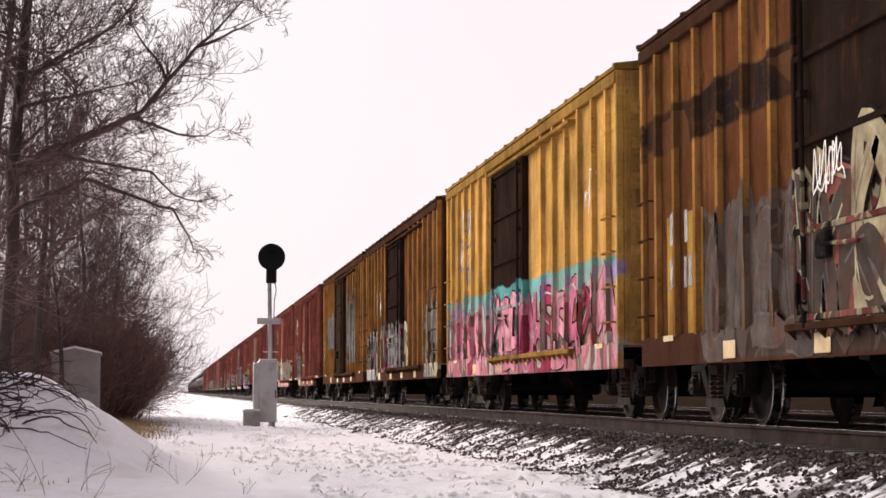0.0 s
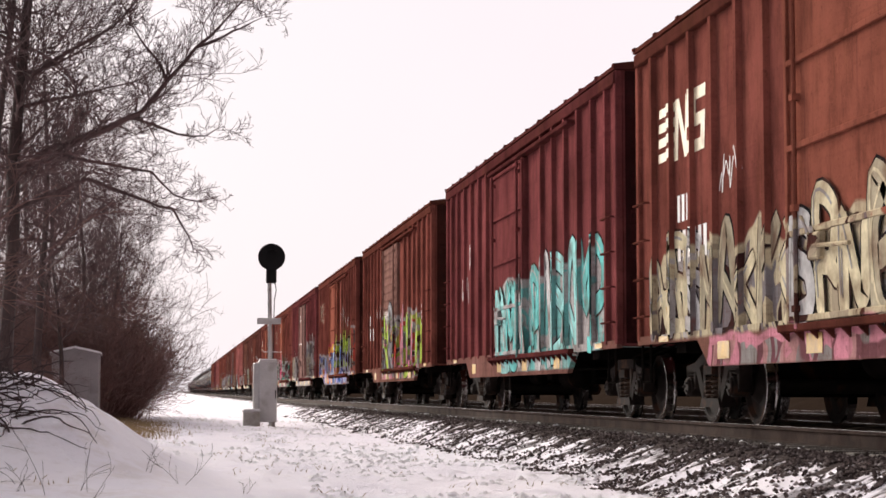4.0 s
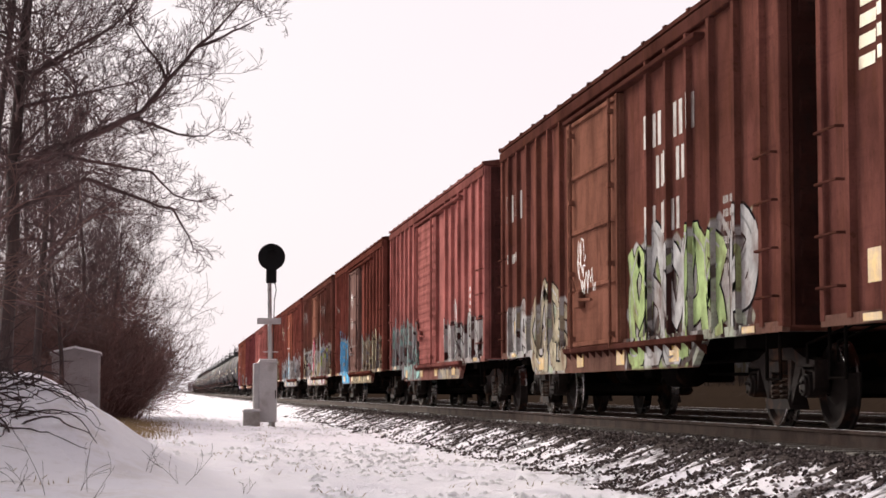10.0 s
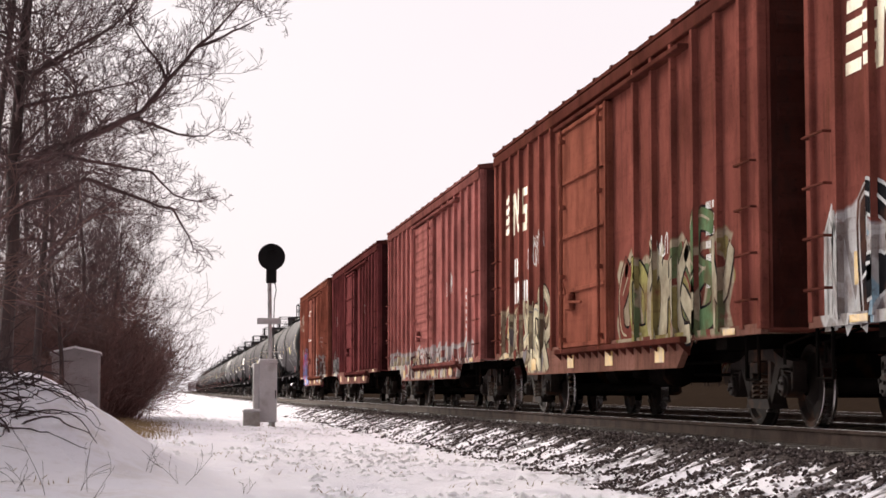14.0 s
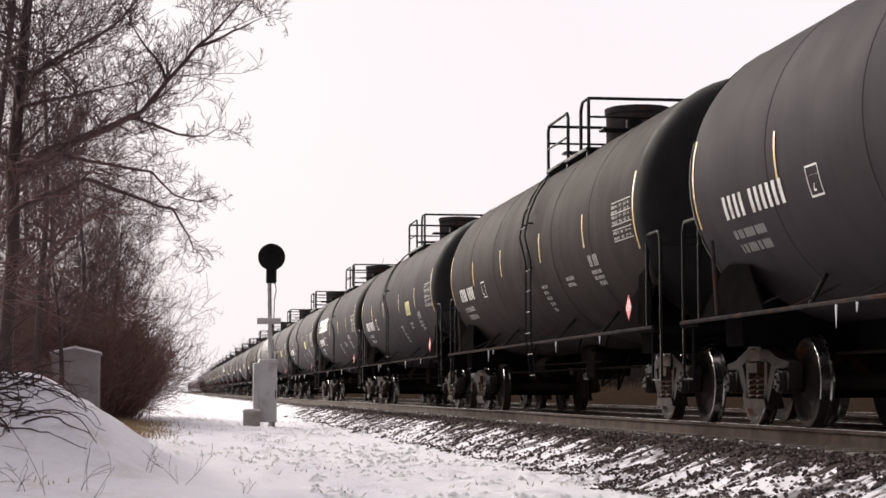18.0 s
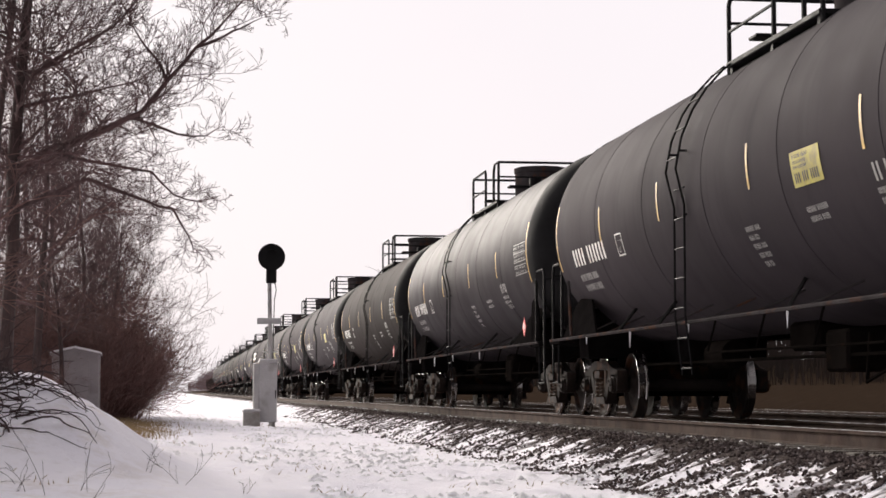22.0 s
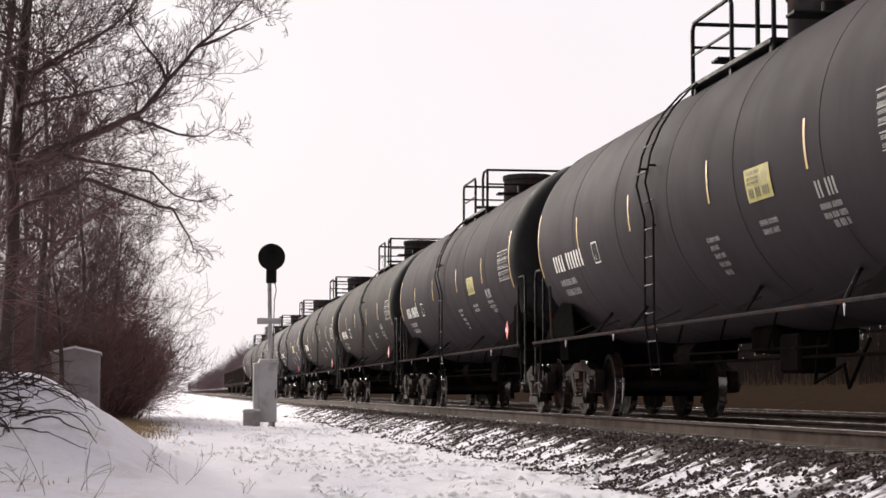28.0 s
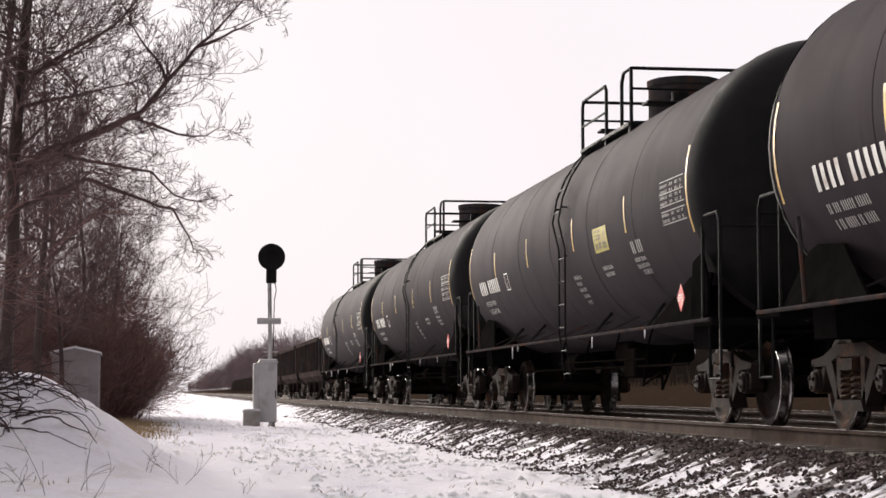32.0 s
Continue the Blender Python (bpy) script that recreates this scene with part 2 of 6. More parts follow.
def stone_material():
    n = Nodes("ballast_stone")
    rnd = n.tree.nodes.new("ShaderNodeNewGeometry").outputs["Random Per Island"]
    c = n.ramp(rnd, [(0, (0.045, 0.036, 0.035)), (0.5, (0.12, 0.097, 0.092)), (0.85, (0.21, 0.175, 0.165)), (1, (0.36, 0.33, 0.32))])
    c = n.mix(n.step(n.noise(30, 3), 0.4, 0.7, 0, 0.5), c, (0.04, 0.028, 0.024))
    return n.done(c, 0.85, 0, n.bump(n.noise(60, 3), 0.5, 0.006), 0.04)


def ground_material():
    """Trodden snow; bare ballast shows through near the tracks, dead grass at the wood's edge."""
    n = Nodes("snowy_ground")
    sep = n.node("SeparateXYZ", Vector=n.co)
    x = sep.outputs["X"]
    snow = n.mix(n.step(n.noise(0.8, 6), 0.35, 0.7), (0.88, 0.86, 0.92), (0.95, 0.925, 0.965))
    fine = n.noise(9, 6, rough=0.65)
    snow = n.mix(n.step(fine, 0.60, 0.72, 0, 0.16), snow, (0.55, 0.51, 0.49))
    clods = n.noise(3.3, 7, src=n.mapped((1, 0.55, 1)), rough=0.7)
    snow = n.mix(n.step(clods, 0.60, 0.68, 0, 0.18), snow, (0.50, 0.45, 0.42))
    grit = n.noise(26, 5, rough=0.7)
    stone = n.ramp(grit, [(0.3, (0.03, 0.025, 0.024)), (0.55, (0.085, 0.07, 0.066)), (0.75, (0.2, 0.18, 0.17))])
    # drifts lie across the shoulder
    drift = n.noise(1.0, 5, src=n.mapped((1.1, 2.6, 1.0)), rough=0.65)
    shoulder = n.math("MULTIPLY", n.step(n.math("ADD", x, n.math("MULTIPLY", n.math("SUBTRACT", n.noise(0.35, 4), 0.5), 2.2)), 3.7, 4.9),
                      n.step(x, 13.6, 14.6, 1, 0))
    top = n.math("MULTIPLY", n.step(x, 5.2, 5.6), n.step(x, 8.6, 9.0, 1, 0))
    level = n.math("ADD", n.step(x, 4.3, 5.5, 0.40, 0.53), n.math("ADD", n.math("MULTIPLY", top, 0.16), n.step(x, 8.4, 8.8, 0.0, 0.12)))
    bare = n.math("MULTIPLY", n.step(n.math("SUBTRACT", drift, level), -0.05, 0.03, 1, 0), shoulder)
    c = n.mix(bare, snow, stone)
    straw = n.math("MULTIPLY", n.step(n.noise(1.2, 6, rough=0.75), 0.50, 0.62), n.step(n.math("ABSOLUTE", n.math("ADD", x, 1.0)), 0.3, 1.3, 1, 0))
    c = n.mix(n.math("MULTIPLY", straw, 0.3), c, (0.50, 0.42, 0.32))
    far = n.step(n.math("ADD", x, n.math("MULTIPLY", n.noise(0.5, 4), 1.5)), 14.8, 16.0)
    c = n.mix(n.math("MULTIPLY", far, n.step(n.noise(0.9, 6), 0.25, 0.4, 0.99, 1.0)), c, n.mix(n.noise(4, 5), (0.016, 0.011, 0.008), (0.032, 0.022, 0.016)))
    h = n.math("ADD", n.math("MULTIPLY", fine, 0.6), n.math("MULTIPLY", grit, 0.4))
    lump = n.bump(n.noise(2.8, 8, rough=0.7), 0.5, 0.12)
    return n.done(c, 0.9, 0, n.bump(h, 0.8, 0.04, lump), 0.04)


MAT_STONE = stone_material()
MAT_GROUND = ground_material()


# ---- mesh helpers ----
class Mesh:
    """Collects faces and turns them into one mesh."""

    def __init__(self):
        self.v, self.f = [], []

    def add(self, verts, faces):
        k = len(self.v)
        self.v += [tuple(p) for p in verts]
        self.f += [tuple(i + k for i in f) for f in faces]
        return self

    def box(self, x0, x1, y0, y1, z0, z1, bevel=0.0):
        x0, x1 = min(x0, x1), max(x0, x1)
        y0, y1 = min(y0, y1), max(y0, y1)
        z0, z1 = min(z0, z1), max(z0, z1)
        if bevel <= 0:
            return self.add([(x, y, z) for x in (x0, x1) for y in (y0, y1) for z in (z0, z1)],
                            [(0, 1, 3, 2), (4, 6, 7, 5), (0, 4, 5, 1), (2, 3, 7, 6), (0, 2, 6, 4), (1, 5, 7, 3)])
        bevel = min(bevel, (x1 - x0) * 0.45, (y1 - y0) * 0.45, (z1 - z0) * 0.45)
        bm = bmesh.new()
        bmesh.ops.create_cube(bm, size=1.0)
        for q in bm.verts:
            q.co = Vector(((x0, x1)[q.co.x > 0], (y0, y1)[q.co.y > 0], (z0, z1)[q.co.z > 0]))
        bmesh.ops.bevel(bm, geom=list(bm.edges), offset=bevel, segments=1, affect="EDGES")
        bm.verts.index_update()
        self.add([q.co for q in bm.verts], [[q.index for q in f.verts] for f in bm.faces])
        bm.free()
        return self

    def prism(self, outline, axis, lo, hi):
        """An outline (two coordinates a point) drawn out along an axis from lo to hi."""
        n = len(outline)

        def at(p, h):
            return {"x": (h, p[0], p[1]), "y": (p[0], h, p[1]), "z": (p[0], p[1], h)}[axis]
        return self.add([at(p, lo) for p in outline] + [at(p, hi) for p in outline],
                        [tuple(range(n))[::-1], tuple(range(n, 2 * n))] + [(i, (i + 1) % n, n + (i + 1) % n, n + i) for i in range(n)])

    def tube(self, a, b, r0, r1=None, n=6, caps=True):
        a, b = Vector(a), Vector(b)
        r1 = r0 if r1 is None else r1
        d = (b - a).normalized() if (b - a).length > 1e-6 else Vector((0, 0, 1))
        u = d.orthogonal().normalized()
        w = d.cross(u)
        ring = [(u * math.cos(2 * math.pi * i / n) + w * math.sin(2 * math.pi * i / n)) for i in range(n)]
        faces = [(i, (i + 1) % n, n + (i + 1) % n, n + i) for i in range(n)]
        if caps:
            faces += [tuple(range(n))[::-1], tuple(range(n, 2 * n))]
        return self.add([a + q * r0 for q in ring] + [b + q * r1 for q in ring], faces)

    def path(self, pts, r, n=6):
        return self.strand(pts, [r] * len(pts), n)

    def strand(self, pts, radii, n=6):
        """One bent bar through the points, with its ends closed."""
        pts = [Vector(p) for p in pts]
        dirs = [(b - a).normalized() for a, b in zip(pts, pts[1:])]
        u = dirs[0].orthogonal().normalized()
        vs = []
        for i, p in enumerate(pts):
            a, b = dirs[max(0, i - 1)], dirs[min(i, len(dirs) - 1)]
            d = a + b
            d = d.normalized() if d.length > 0.05 else b
            u = u - d * u.dot(d)
            u = u.normalized() if u.length > 1e-4 else d.orthogonal().normalized()
            w = d.cross(u)
            vs += [p + (u * math.cos(6.28319 * j / n) + w * math.sin(6.28319 * j / n)) * radii[i] for j in range(n)]
        k = len(pts)
        fs = [(i * n + j, i * n + (j + 1) % n, (i + 1) * n + (j + 1) % n, (i + 1) * n + j) for i in range(k - 1) for j in range(n)]
        return self.add(vs, fs + [tuple(range(n))[::-1], tuple(range((k - 1) * n, k * n))])

    def lathe(self, profile, centre, n=24, axis="x"):
        """profile: (along, radius) points turned about the axis through centre."""
        k = len(profile)
        vs = []
        for i in range(n):
            a = 2 * math.pi * i / n
            for s, r in profile:
                p = {"x": (s, r * math.cos(a), r * math.sin(a)), "y": (r * math.cos(a), s, r * math.sin(a)),
                     "z": (r * math.cos(a), r * math.sin(a), s)}[axis]
                vs.append((p[0] + centre[0], p[1] + centre[1], p[2] + centre[2]))
        fs = [(i * k + j, i * k + j + 1, ((i + 1) % n) * k + j + 1, ((i + 1) % n) * k + j) for i in range(n) for j in range(k - 1)]
        return self.add(vs, fs)

    def build(self, name, smooth=False):
        me = bpy.data.meshes.new(name)
        me.from_pydata(self.v, [], self.f)
        bm = bmesh.new()
        bm.from_mesh(me)
        bmesh.ops.recalc_face_normals(bm, faces=bm.faces)
        bm.to_mesh(me)
        bm.free()
        if smooth:
            me.polygons.foreach_set("use_smooth", [True] * len(me.polygons))
            me.set_sharp_from_angle(angle=radians(35))
        me.update()
        return me

    def raw(self, name, smooth=False):
        me = bpy.data.meshes.new(name)
        me.from_pydata(self.v, [], self.f)
        if smooth:
            me.polygons.foreach_set("use_smooth", [True] * len(me.polygons))
        me.update()
        return me


def piece(name, me, material, parent=None, label="", kind=""):
    """Links a mesh as one object under a thing or a part; meshes are shared, the paint is the object's own."""
    ob = new(name, me)
    if not me.materials:
        me.materials.append(None)
    ob.material_slots[0].link = "OBJECT"
    ob.material_slots[0].material = material
    if parent:
        ob.parent = parent
    return tagged(ob, label, kind=kind)


def part(name, m, material, parent=None, label="", smooth=False, kind=""):
    return piece(name, m.build(name, smooth), material, parent, label, kind)


STOCK = {}


def stock(key, make, smooth=False):
    """Meshes that many cars share."""
    if key not in STOCK:
        STOCK[key] = make().build(key[0] if isinstance(key, tuple) else key, smooth)
    return STOCK[key]


# ---- ground ----
PROFILE = [(-3000, 0.6), (-14, 0.3), (-5, -0.15), (-1.5, -0.42), (0.5, -0.50), (3.6, -0.60), (4.45, -0.58), (5.45, -0.22), (5.7, -0.19),
           (13.0, -0.19), (13.3, -0.22), (14.2, -0.60), (15.5, -0.5), (18, 0.4), (21, 1.3), (27, 1.8), (3000, 2.0)]


def smooth(t):
    t = min(1.0, max(0.0, t))
    return t * t * (3 - 2 * t)


def ground_z(x, y):
    z = PROFILE[-1][1]
    for (x0, z0), (x1, z1) in zip(PROFILE, PROFILE[1:]):
        if x <= x1:
            z = z0 + (z1 - z0) * (x - x0) / (x1 - x0)
            break
    # the snow bank beside the camera
    bank = smooth((0.5 - x) / 2.2) * (math.exp(-((y - 20) / 4.5) ** 2) if y > 20 else math.exp(-((y - 20) / 2.1) ** 2))
    z += 0.98 * bank
    k = 1.0 if -8 < x < 5.3 else 0.35
    z += k * (0.05 * noise.noise((x * 0.7, y * 0.35, 0)) + 0.044 * noise.noise((x * 2.7, y * 2.1, 3)) + 0.030 * noise.noise((x * 7, y * 5, 5)))
    return z


def span(*stops):
    out = []
    for (a, b, k) in stops:
        out += [a + (b - a) * i / k for i in range(k)]
    return out + [stops[-1][1]]


def build_ground():
    xs = span((-3000, -200, 5), (-200, -20, 8), (-20, -4, 14), (-4, 6.2, 86), (6.2, 13.2, 16), (13.2, 26, 20), (26, 200, 12), (200, 3000, 6))
    ys = span((-300, -10, 6), (-10, 9, 8), (9, 40, 170), (40, 100, 110), (100, 300, 60), (300, 1000, 20), (1000, 4500, 8))
    m = Mesh()
    m.v = [(x, y, ground_z(x, y)) for y in ys for x in xs]
    k = len(xs)
    m.f = [(j * k + i, j * k + i + 1, (j + 1) * k + i + 1, (j + 1) * k + i) for j in range(len(ys) - 1) for i in range(k - 1)]
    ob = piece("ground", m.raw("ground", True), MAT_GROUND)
    tagged(ob, "snow-covered ground with a stony ballast shoulder", "ground", kind="structure")


def ballast_stones():
    """Loose crushed stone on the shoulder, thinner where the snow has drifted over it."""
    rng = random.Random(4)
    m = Mesh()
    for i in range(42000):
        y = 13.5 + 62 * rng.random() ** 1.8
        x = rng.uniform(4.1, 6.25)
        toe = 4.35 + 0.5 * noise.noise((0, y * 0.35, 9))
        if x < toe and rng.random() < min(1.0, (toe - x) * 5):
            continue
        drift = noise.noise((x * 0.9 - y * 0.15, y * 1.25, 2)) + 0.45 * noise.noise((x * 2.6, y * 3.2, 7))
        if drift > (-0.06 if x < 5.5 else 0.24) and rng.random() < 0.84:
            continue
        s = rng.uniform(0.010, 0.029)
        z = ground_z(x, y) + s * 0.35
        a = rng.random() * 6.283
        ca, sa = math.cos(a) * s, math.sin(a) * s
        h, q = s * rng.uniform(0.6, 1.0), rng.uniform(0.7, 1.2)
        m.add([(x + ca, y + sa, z), (x - sa * q, y + ca * q, z + h * 0.2), (x - ca, y - sa, z), (x + sa, y - ca, z - h * 0.1),
               (x + ca * 0.2, y + sa * 0.3, z + h), (x, y, z - h)],
              [(0, 1, 4), (1, 2, 4), (2, 3, 4), (3, 0, 4), (1, 0, 5), (2, 1, 5), (3, 2, 5), (0, 3, 5)])
    ob = piece("ballast_stones", m.raw("ballast_stones"), MAT_STONE, kind="stuff")
    tagged(ob, "loose grey crushed ballast stones in snow", "ballast")


def snow_clods():
    """Broken lumps of crusted snow over the trodden strip."""
    rng = random.Random(14)
    m = Mesh()
    for i in range(9000):
        y = 15 + 60 * rng.random() ** 1.6
        x = rng.uniform(-0.8, 4.7)
        if x < 1.2 and y < 24:
            continue
        if noise.noise((x * 0.8, y * 0.3, 6)) + 0.5 * noise.noise((x * 3, y * 1.5, 2)) < rng.uniform(-0.15, 0.35):
            continue
        s = rng.uniform(0.02, 0.065)
        h = s * rng.uniform(0.35, 0.75)
        z = ground_z(x, y) - 0.006
        a = rng.random() * 6.283
        ring = []
        for j in range(5):
            b, k = a + j * 1.257, s * rng.uniform(0.7, 1.25)
            ring.append((x + math.cos(b) * k, y + math.sin(b) * k, z))
        m.add(ring + [(x + s * 0.2, y, z + h), (x - s * 0.25, y + s * 0.2, z + h * 0.85)],
              [(0, 1, 5), (1, 2, 5), (2, 6, 5), (2, 3, 6), (3, 4, 6), (4, 0, 5, 6)])
    ob = piece("snow_clods", m.raw("snow_clods"), MAT_SNOWCAP, kind="stuff")
    tagged(ob, "broken lumps of crusted white snow", "snow")


def rail_snow():
    """Broken ridges of packed snow along the foot of the rails."""
    rng = random.Random(17)
    m = Mesh()
    for x0, gate in ((TRACK - 1.12, 0.02), (TRACK + 1.0, 0.05), (TRACK2 - 1.05, -0.1)):
        y = 12.5
        while y < 75:
            ln = rng.uniform(0.06, 0.26)
            if noise.noise((x0, y * 0.45, 11)) + 0.5 * noise.noise((x0, y * 1.9, 4)) > gate:
                x, w, h = x0 + rng.uniform(-0.1, 0.1), rng.uniform(0.04, 0.11), rng.uniform(0.02, 0.055)
                z = ground_z(x, y) - 0.01
                m.add([(x - w, y, z), (x, y - ln, z), (x + w, y, z), (x, y + ln, z), (x - w * 0.2, y - ln * 0.3, z + h), (x + w * 0.1, y + ln * 0.35, z + h * 0.8)],
                      [(0, 1, 4), (1, 2, 4), (2, 5, 4), (2, 3, 5), (3, 0, 5), (0, 4, 5)])
            y += ln * 0.9
    tagged(piece("rail_snow", m.raw("rail_snow"), MAT_SNOWCAP, kind="stuff"), "broken ridges of white snow along the rails", "snow")


def build_track(x, name, first, last):
    """Two rails on wooden ties."""
    road = tagged(new(name), "rusty steel railway track on wooden ties", "railway track", kind="structure")
    road.location = (x, 0, 0)
    section = [(-0.07, -0.18), (0.07, -0.18), (0.07, -0.168), (0.012, -0.15), (0.012, -0.045), (0.036, -0.035), (0.036, -0.006),
               (0.026, 0.0), (-0.026, 0.0), (-0.036, -0.006), (-0.036, -0.035), (-0.012, -0.045), (-0.012, -0.15), (-0.07, -0.168)]
    for s in (-0.755, 0.755):
        part("rail", Mesh().prism([(s + a, b) for a, b in section], "y", -60, 3000), MAT_RAIL, road, "rust-brown rail")
        part("rail_head", Mesh().box(s - 0.03, s + 0.03, -60, 3000, -0.003, 0.0015), MAT_SHINE, road, "polished running surface")
    tie = Mesh().box(-1.3, 1.3, -0.115, 0.115, -0.33, -0.165, 0.012).build("tie")
    y = first
    while y < last:
        t = piece("tie", tie, MAT_TIE, road)
        t.location = (0, y, 0)
        y += 0.56


# ---- running gear ----
def wheelset_mesh(r):
    key = ("wheelset", r)
    if key not in STOCK:
        m = Mesh()
        tread = set()
        for s in (-1, 1):
            x = 0.755 * s
            prof = [(x - 0.115 * s, 0.10), (x - 0.09 * s, 0.14), (x - 0.06 * s, 0.17), (x - 0.035 * s, r * 0.78), (x - 0.055 * s, r * 0.86),
                    (x - 0.06 * s, r + 0.024), (x - 0.035 * s, r + 0.024), (x - 0.022 * s, r + 0.004), (x + 0.07 * s, r - 0.004),
                    (x + 0.075 * s, r * 0.965), (x + 0.072 * s, r * 0.86), (x + 0.03 * s, r * 0.78), (x + 0.045 * s, 0.19), (x + 0.09 * s, 0.14), (x + 0.115 * s, 0.10)]
            k0 = len(m.f)
            m.lathe(prof, (0, 0, 0), 36)
            for i in range(26):
                tread.update((k0 + i * 14 + 5, k0 + i * 14 + 6, k0 + i * 14 + 7, k0 + i * 14 + 8))
            # axle end with its bolted bearing cap
            m.lathe([(0.82 * s, 0.075), (0.93 * s, 0.078), (0.93 * s, 0.115), (1.09 * s, 0.115), (1.10 * s, 0.10), (1.125 * s, 0.10), (1.135 * s, 0.085), (1.135 * s, 0.0)], (0, 0, 0), 16)
            for j in range(3):
                q = 2.094 * j
                m.tube((1.13 * s, 0.055 * math.cos(q), 0.055 * math.sin(q)), (1.155 * s, 0.055 * math.cos(q), 0.055 * math.sin(q)), 0.018, n=6)
        m.lathe([(-0.68, 0.085), (0.0, 0.08), (0.68, 0.085)], (0, 0, 0), 12)
        me = m.raw("wheelset", False)
        me.materials.append(MAT_WHEEL)
        me.materials.append(MAT_TREAD)
        for i in tread:
            me.polygons[i].material_index = 1
        bm = bmesh.new()
        bm.from_mesh(me)
        bmesh.ops.recalc_face_normals(bm, faces=bm.faces)
        bm.to_mesh(me)
        bm.free()
        me.polygons.foreach_set("use_smooth", [True] * len(me.polygons))
        me.set_sharp_from_angle(angle=radians(30))
        STOCK[key] = me
    return STOCK[key]


def side_frame_mesh(s):
    """The cast side frame of a three-piece truck, on side s."""
    m = Mesh()
    x0, x1 = s * 0.93, s * 1.07
    m.prism([(-1.06, 0.55), (-1.06, 0.66), (-0.72, 0.70), (-0.38, 0.80), (0.38, 0.80), (0.72, 0.70), (1.06, 0.66), (1.06, 0.55), (0.74, 0.58), (0.36, 0.68), (-0.36, 0.68), (-0.74, 0.58)], "x", x0, x1)
    m.prism([(-0.66, 0.60), (-0.50, 0.65), (-0.26, 0.27), (-0.34, 0.20)], "x", x0, x1)
    m.prism([(0.66, 0.60), (0.50, 0.65), (0.26, 0.27), (0.34, 0.20)], "x", x0, x1)
    m.prism([(-0.40, 0.19), (0.40, 0.19), (0.33, 0.29), (-0.33, 0.29)], "x", s * 0.90, s * 1.10)
    for q in (-1, 1):
        m.prism([(q * 0.26, 0.28), (q * 0.36, 0.28), (q * 0.36, 0.70), (q * 0.26, 0.70)], "x", x0, x1)
        m.prism([(q * 0.68, 0.60), (q * 0.72, 0.40), (q * 0.77, 0.36), (q * 0.77, 0.60)], "x", x0, x1)
        m.prism([(q * 1.07, 0.62), (q * 1.05, 0.40), (q * 1.00, 0.36), (q * 0.99, 0.62)], "x", x0, x1)
        m.box(x0, x1, q * 0.865 - 0.13, q * 0.865 + 0.13, 0.555, 0.62, 0.02)
    return m


def spring_mesh(s, cx, cy):
    pts = [(s * cx + 0.055 * math.cos(i * 0.9), cy + 0.065 * math.sin(i * 0.9), 0.29 + 0.0078 * i) for i in range(32)]
    return Mesh().path(pts, 0.014, 4)


def bolster_mesh():
    m = Mesh()
    m.prism([(-1.12, 0.56), (-0.5, 0.44), (0.5, 0.44), (1.12, 0.56), (1.12, 0.66), (0.4, 0.74), (-0.4, 0.74), (-1.12, 0.66)], "y", -0.17, 0.17)
    m.lathe([(0.70, 0.0), (0.70, 0.2), (0.86, 0.2)], (0, 0, 0), 16, "z")
    return m


def brake_mesh(q):
    m = Mesh()
    m.box(-0.80, 0.80, q * 0.38 - 0.05, q * 0.38 + 0.05, 0.30, 0.40, 0.01)
    for s in (-1, 1):
        m.box(s * 0.70, s * 0.80, q * 0.42, q * 0.48, 0.22, 0.50, 0.01)
    return m


WHEELS = []     # every wheelset with its car's place and its wheel's radius


def add_truck(car, y, r, place):
    t = piece("truck", stock("bolster", bolster_mesh), MAT_FRAME, car, "cast steel truck")
    t.location = (0, y, 0)
    for s in (-1, 1):
        piece("side_frame", stock(("side_frame", s), lambda: side_frame_mesh(s)), MAT_FRAME, t, "rust-dusted cast side frame")
        for cx, cy in ((0.95, -0.14), (0.95, 0.14), (1.05, -0.14), (1.05, 0.14)):
            piece("spring", stock(("spring", s, cx, cy), lambda: spring_mesh(s, cx, cy), True), MAT_SPRING, t, "coil spring")
    for q in (-1, 1):
        piece("brake_beam", stock(("brake_beam", q), lambda: brake_mesh(q)), MAT_UNDER, t)
        w = new("wheelset", wheelset_mesh(r))
        w.parent = t
        w.location = (0, q * 0.865, r)
        WHEELS.append((w, q * 0.865, place + y + q * 0.865, r))


def coupler_mesh(q, half):
    m = Mesh()
    y0, y1 = half, half + 0.78
    m.box(-0.09, 0.09, q * (y0 - 0.4), q * (y1 - 0.2), 0.78, 0.96, 0.02)
    m.box(-0.17, 0.19, q * (y1 - 0.25), q * y1, 0.70, 1.02, 0.05)
    m.box(-0.22, 0.22, q * y0 - 0.05, q * y0 + 0.05, 0.68, 1.05, 0.02)
    m.path([(0.25, q * y0, 0.85), (0.3, q * (y0 + 0.3), 0.6), (0.28, q * (y0 + 0.55), 0.42), (0.2, q * (y0 + 0.8), 0.52)], 0.026, 6)
    m.path([(-0.1, q * (y0 + 0.3), 1.0), (-0.9, q * (y0 + 0.12), 0.98), (-1.35, q * (y0 + 0.12), 0.80), (-1.35, q * (y0 + 0.12), 0.62)], 0.016, 6)
    return m


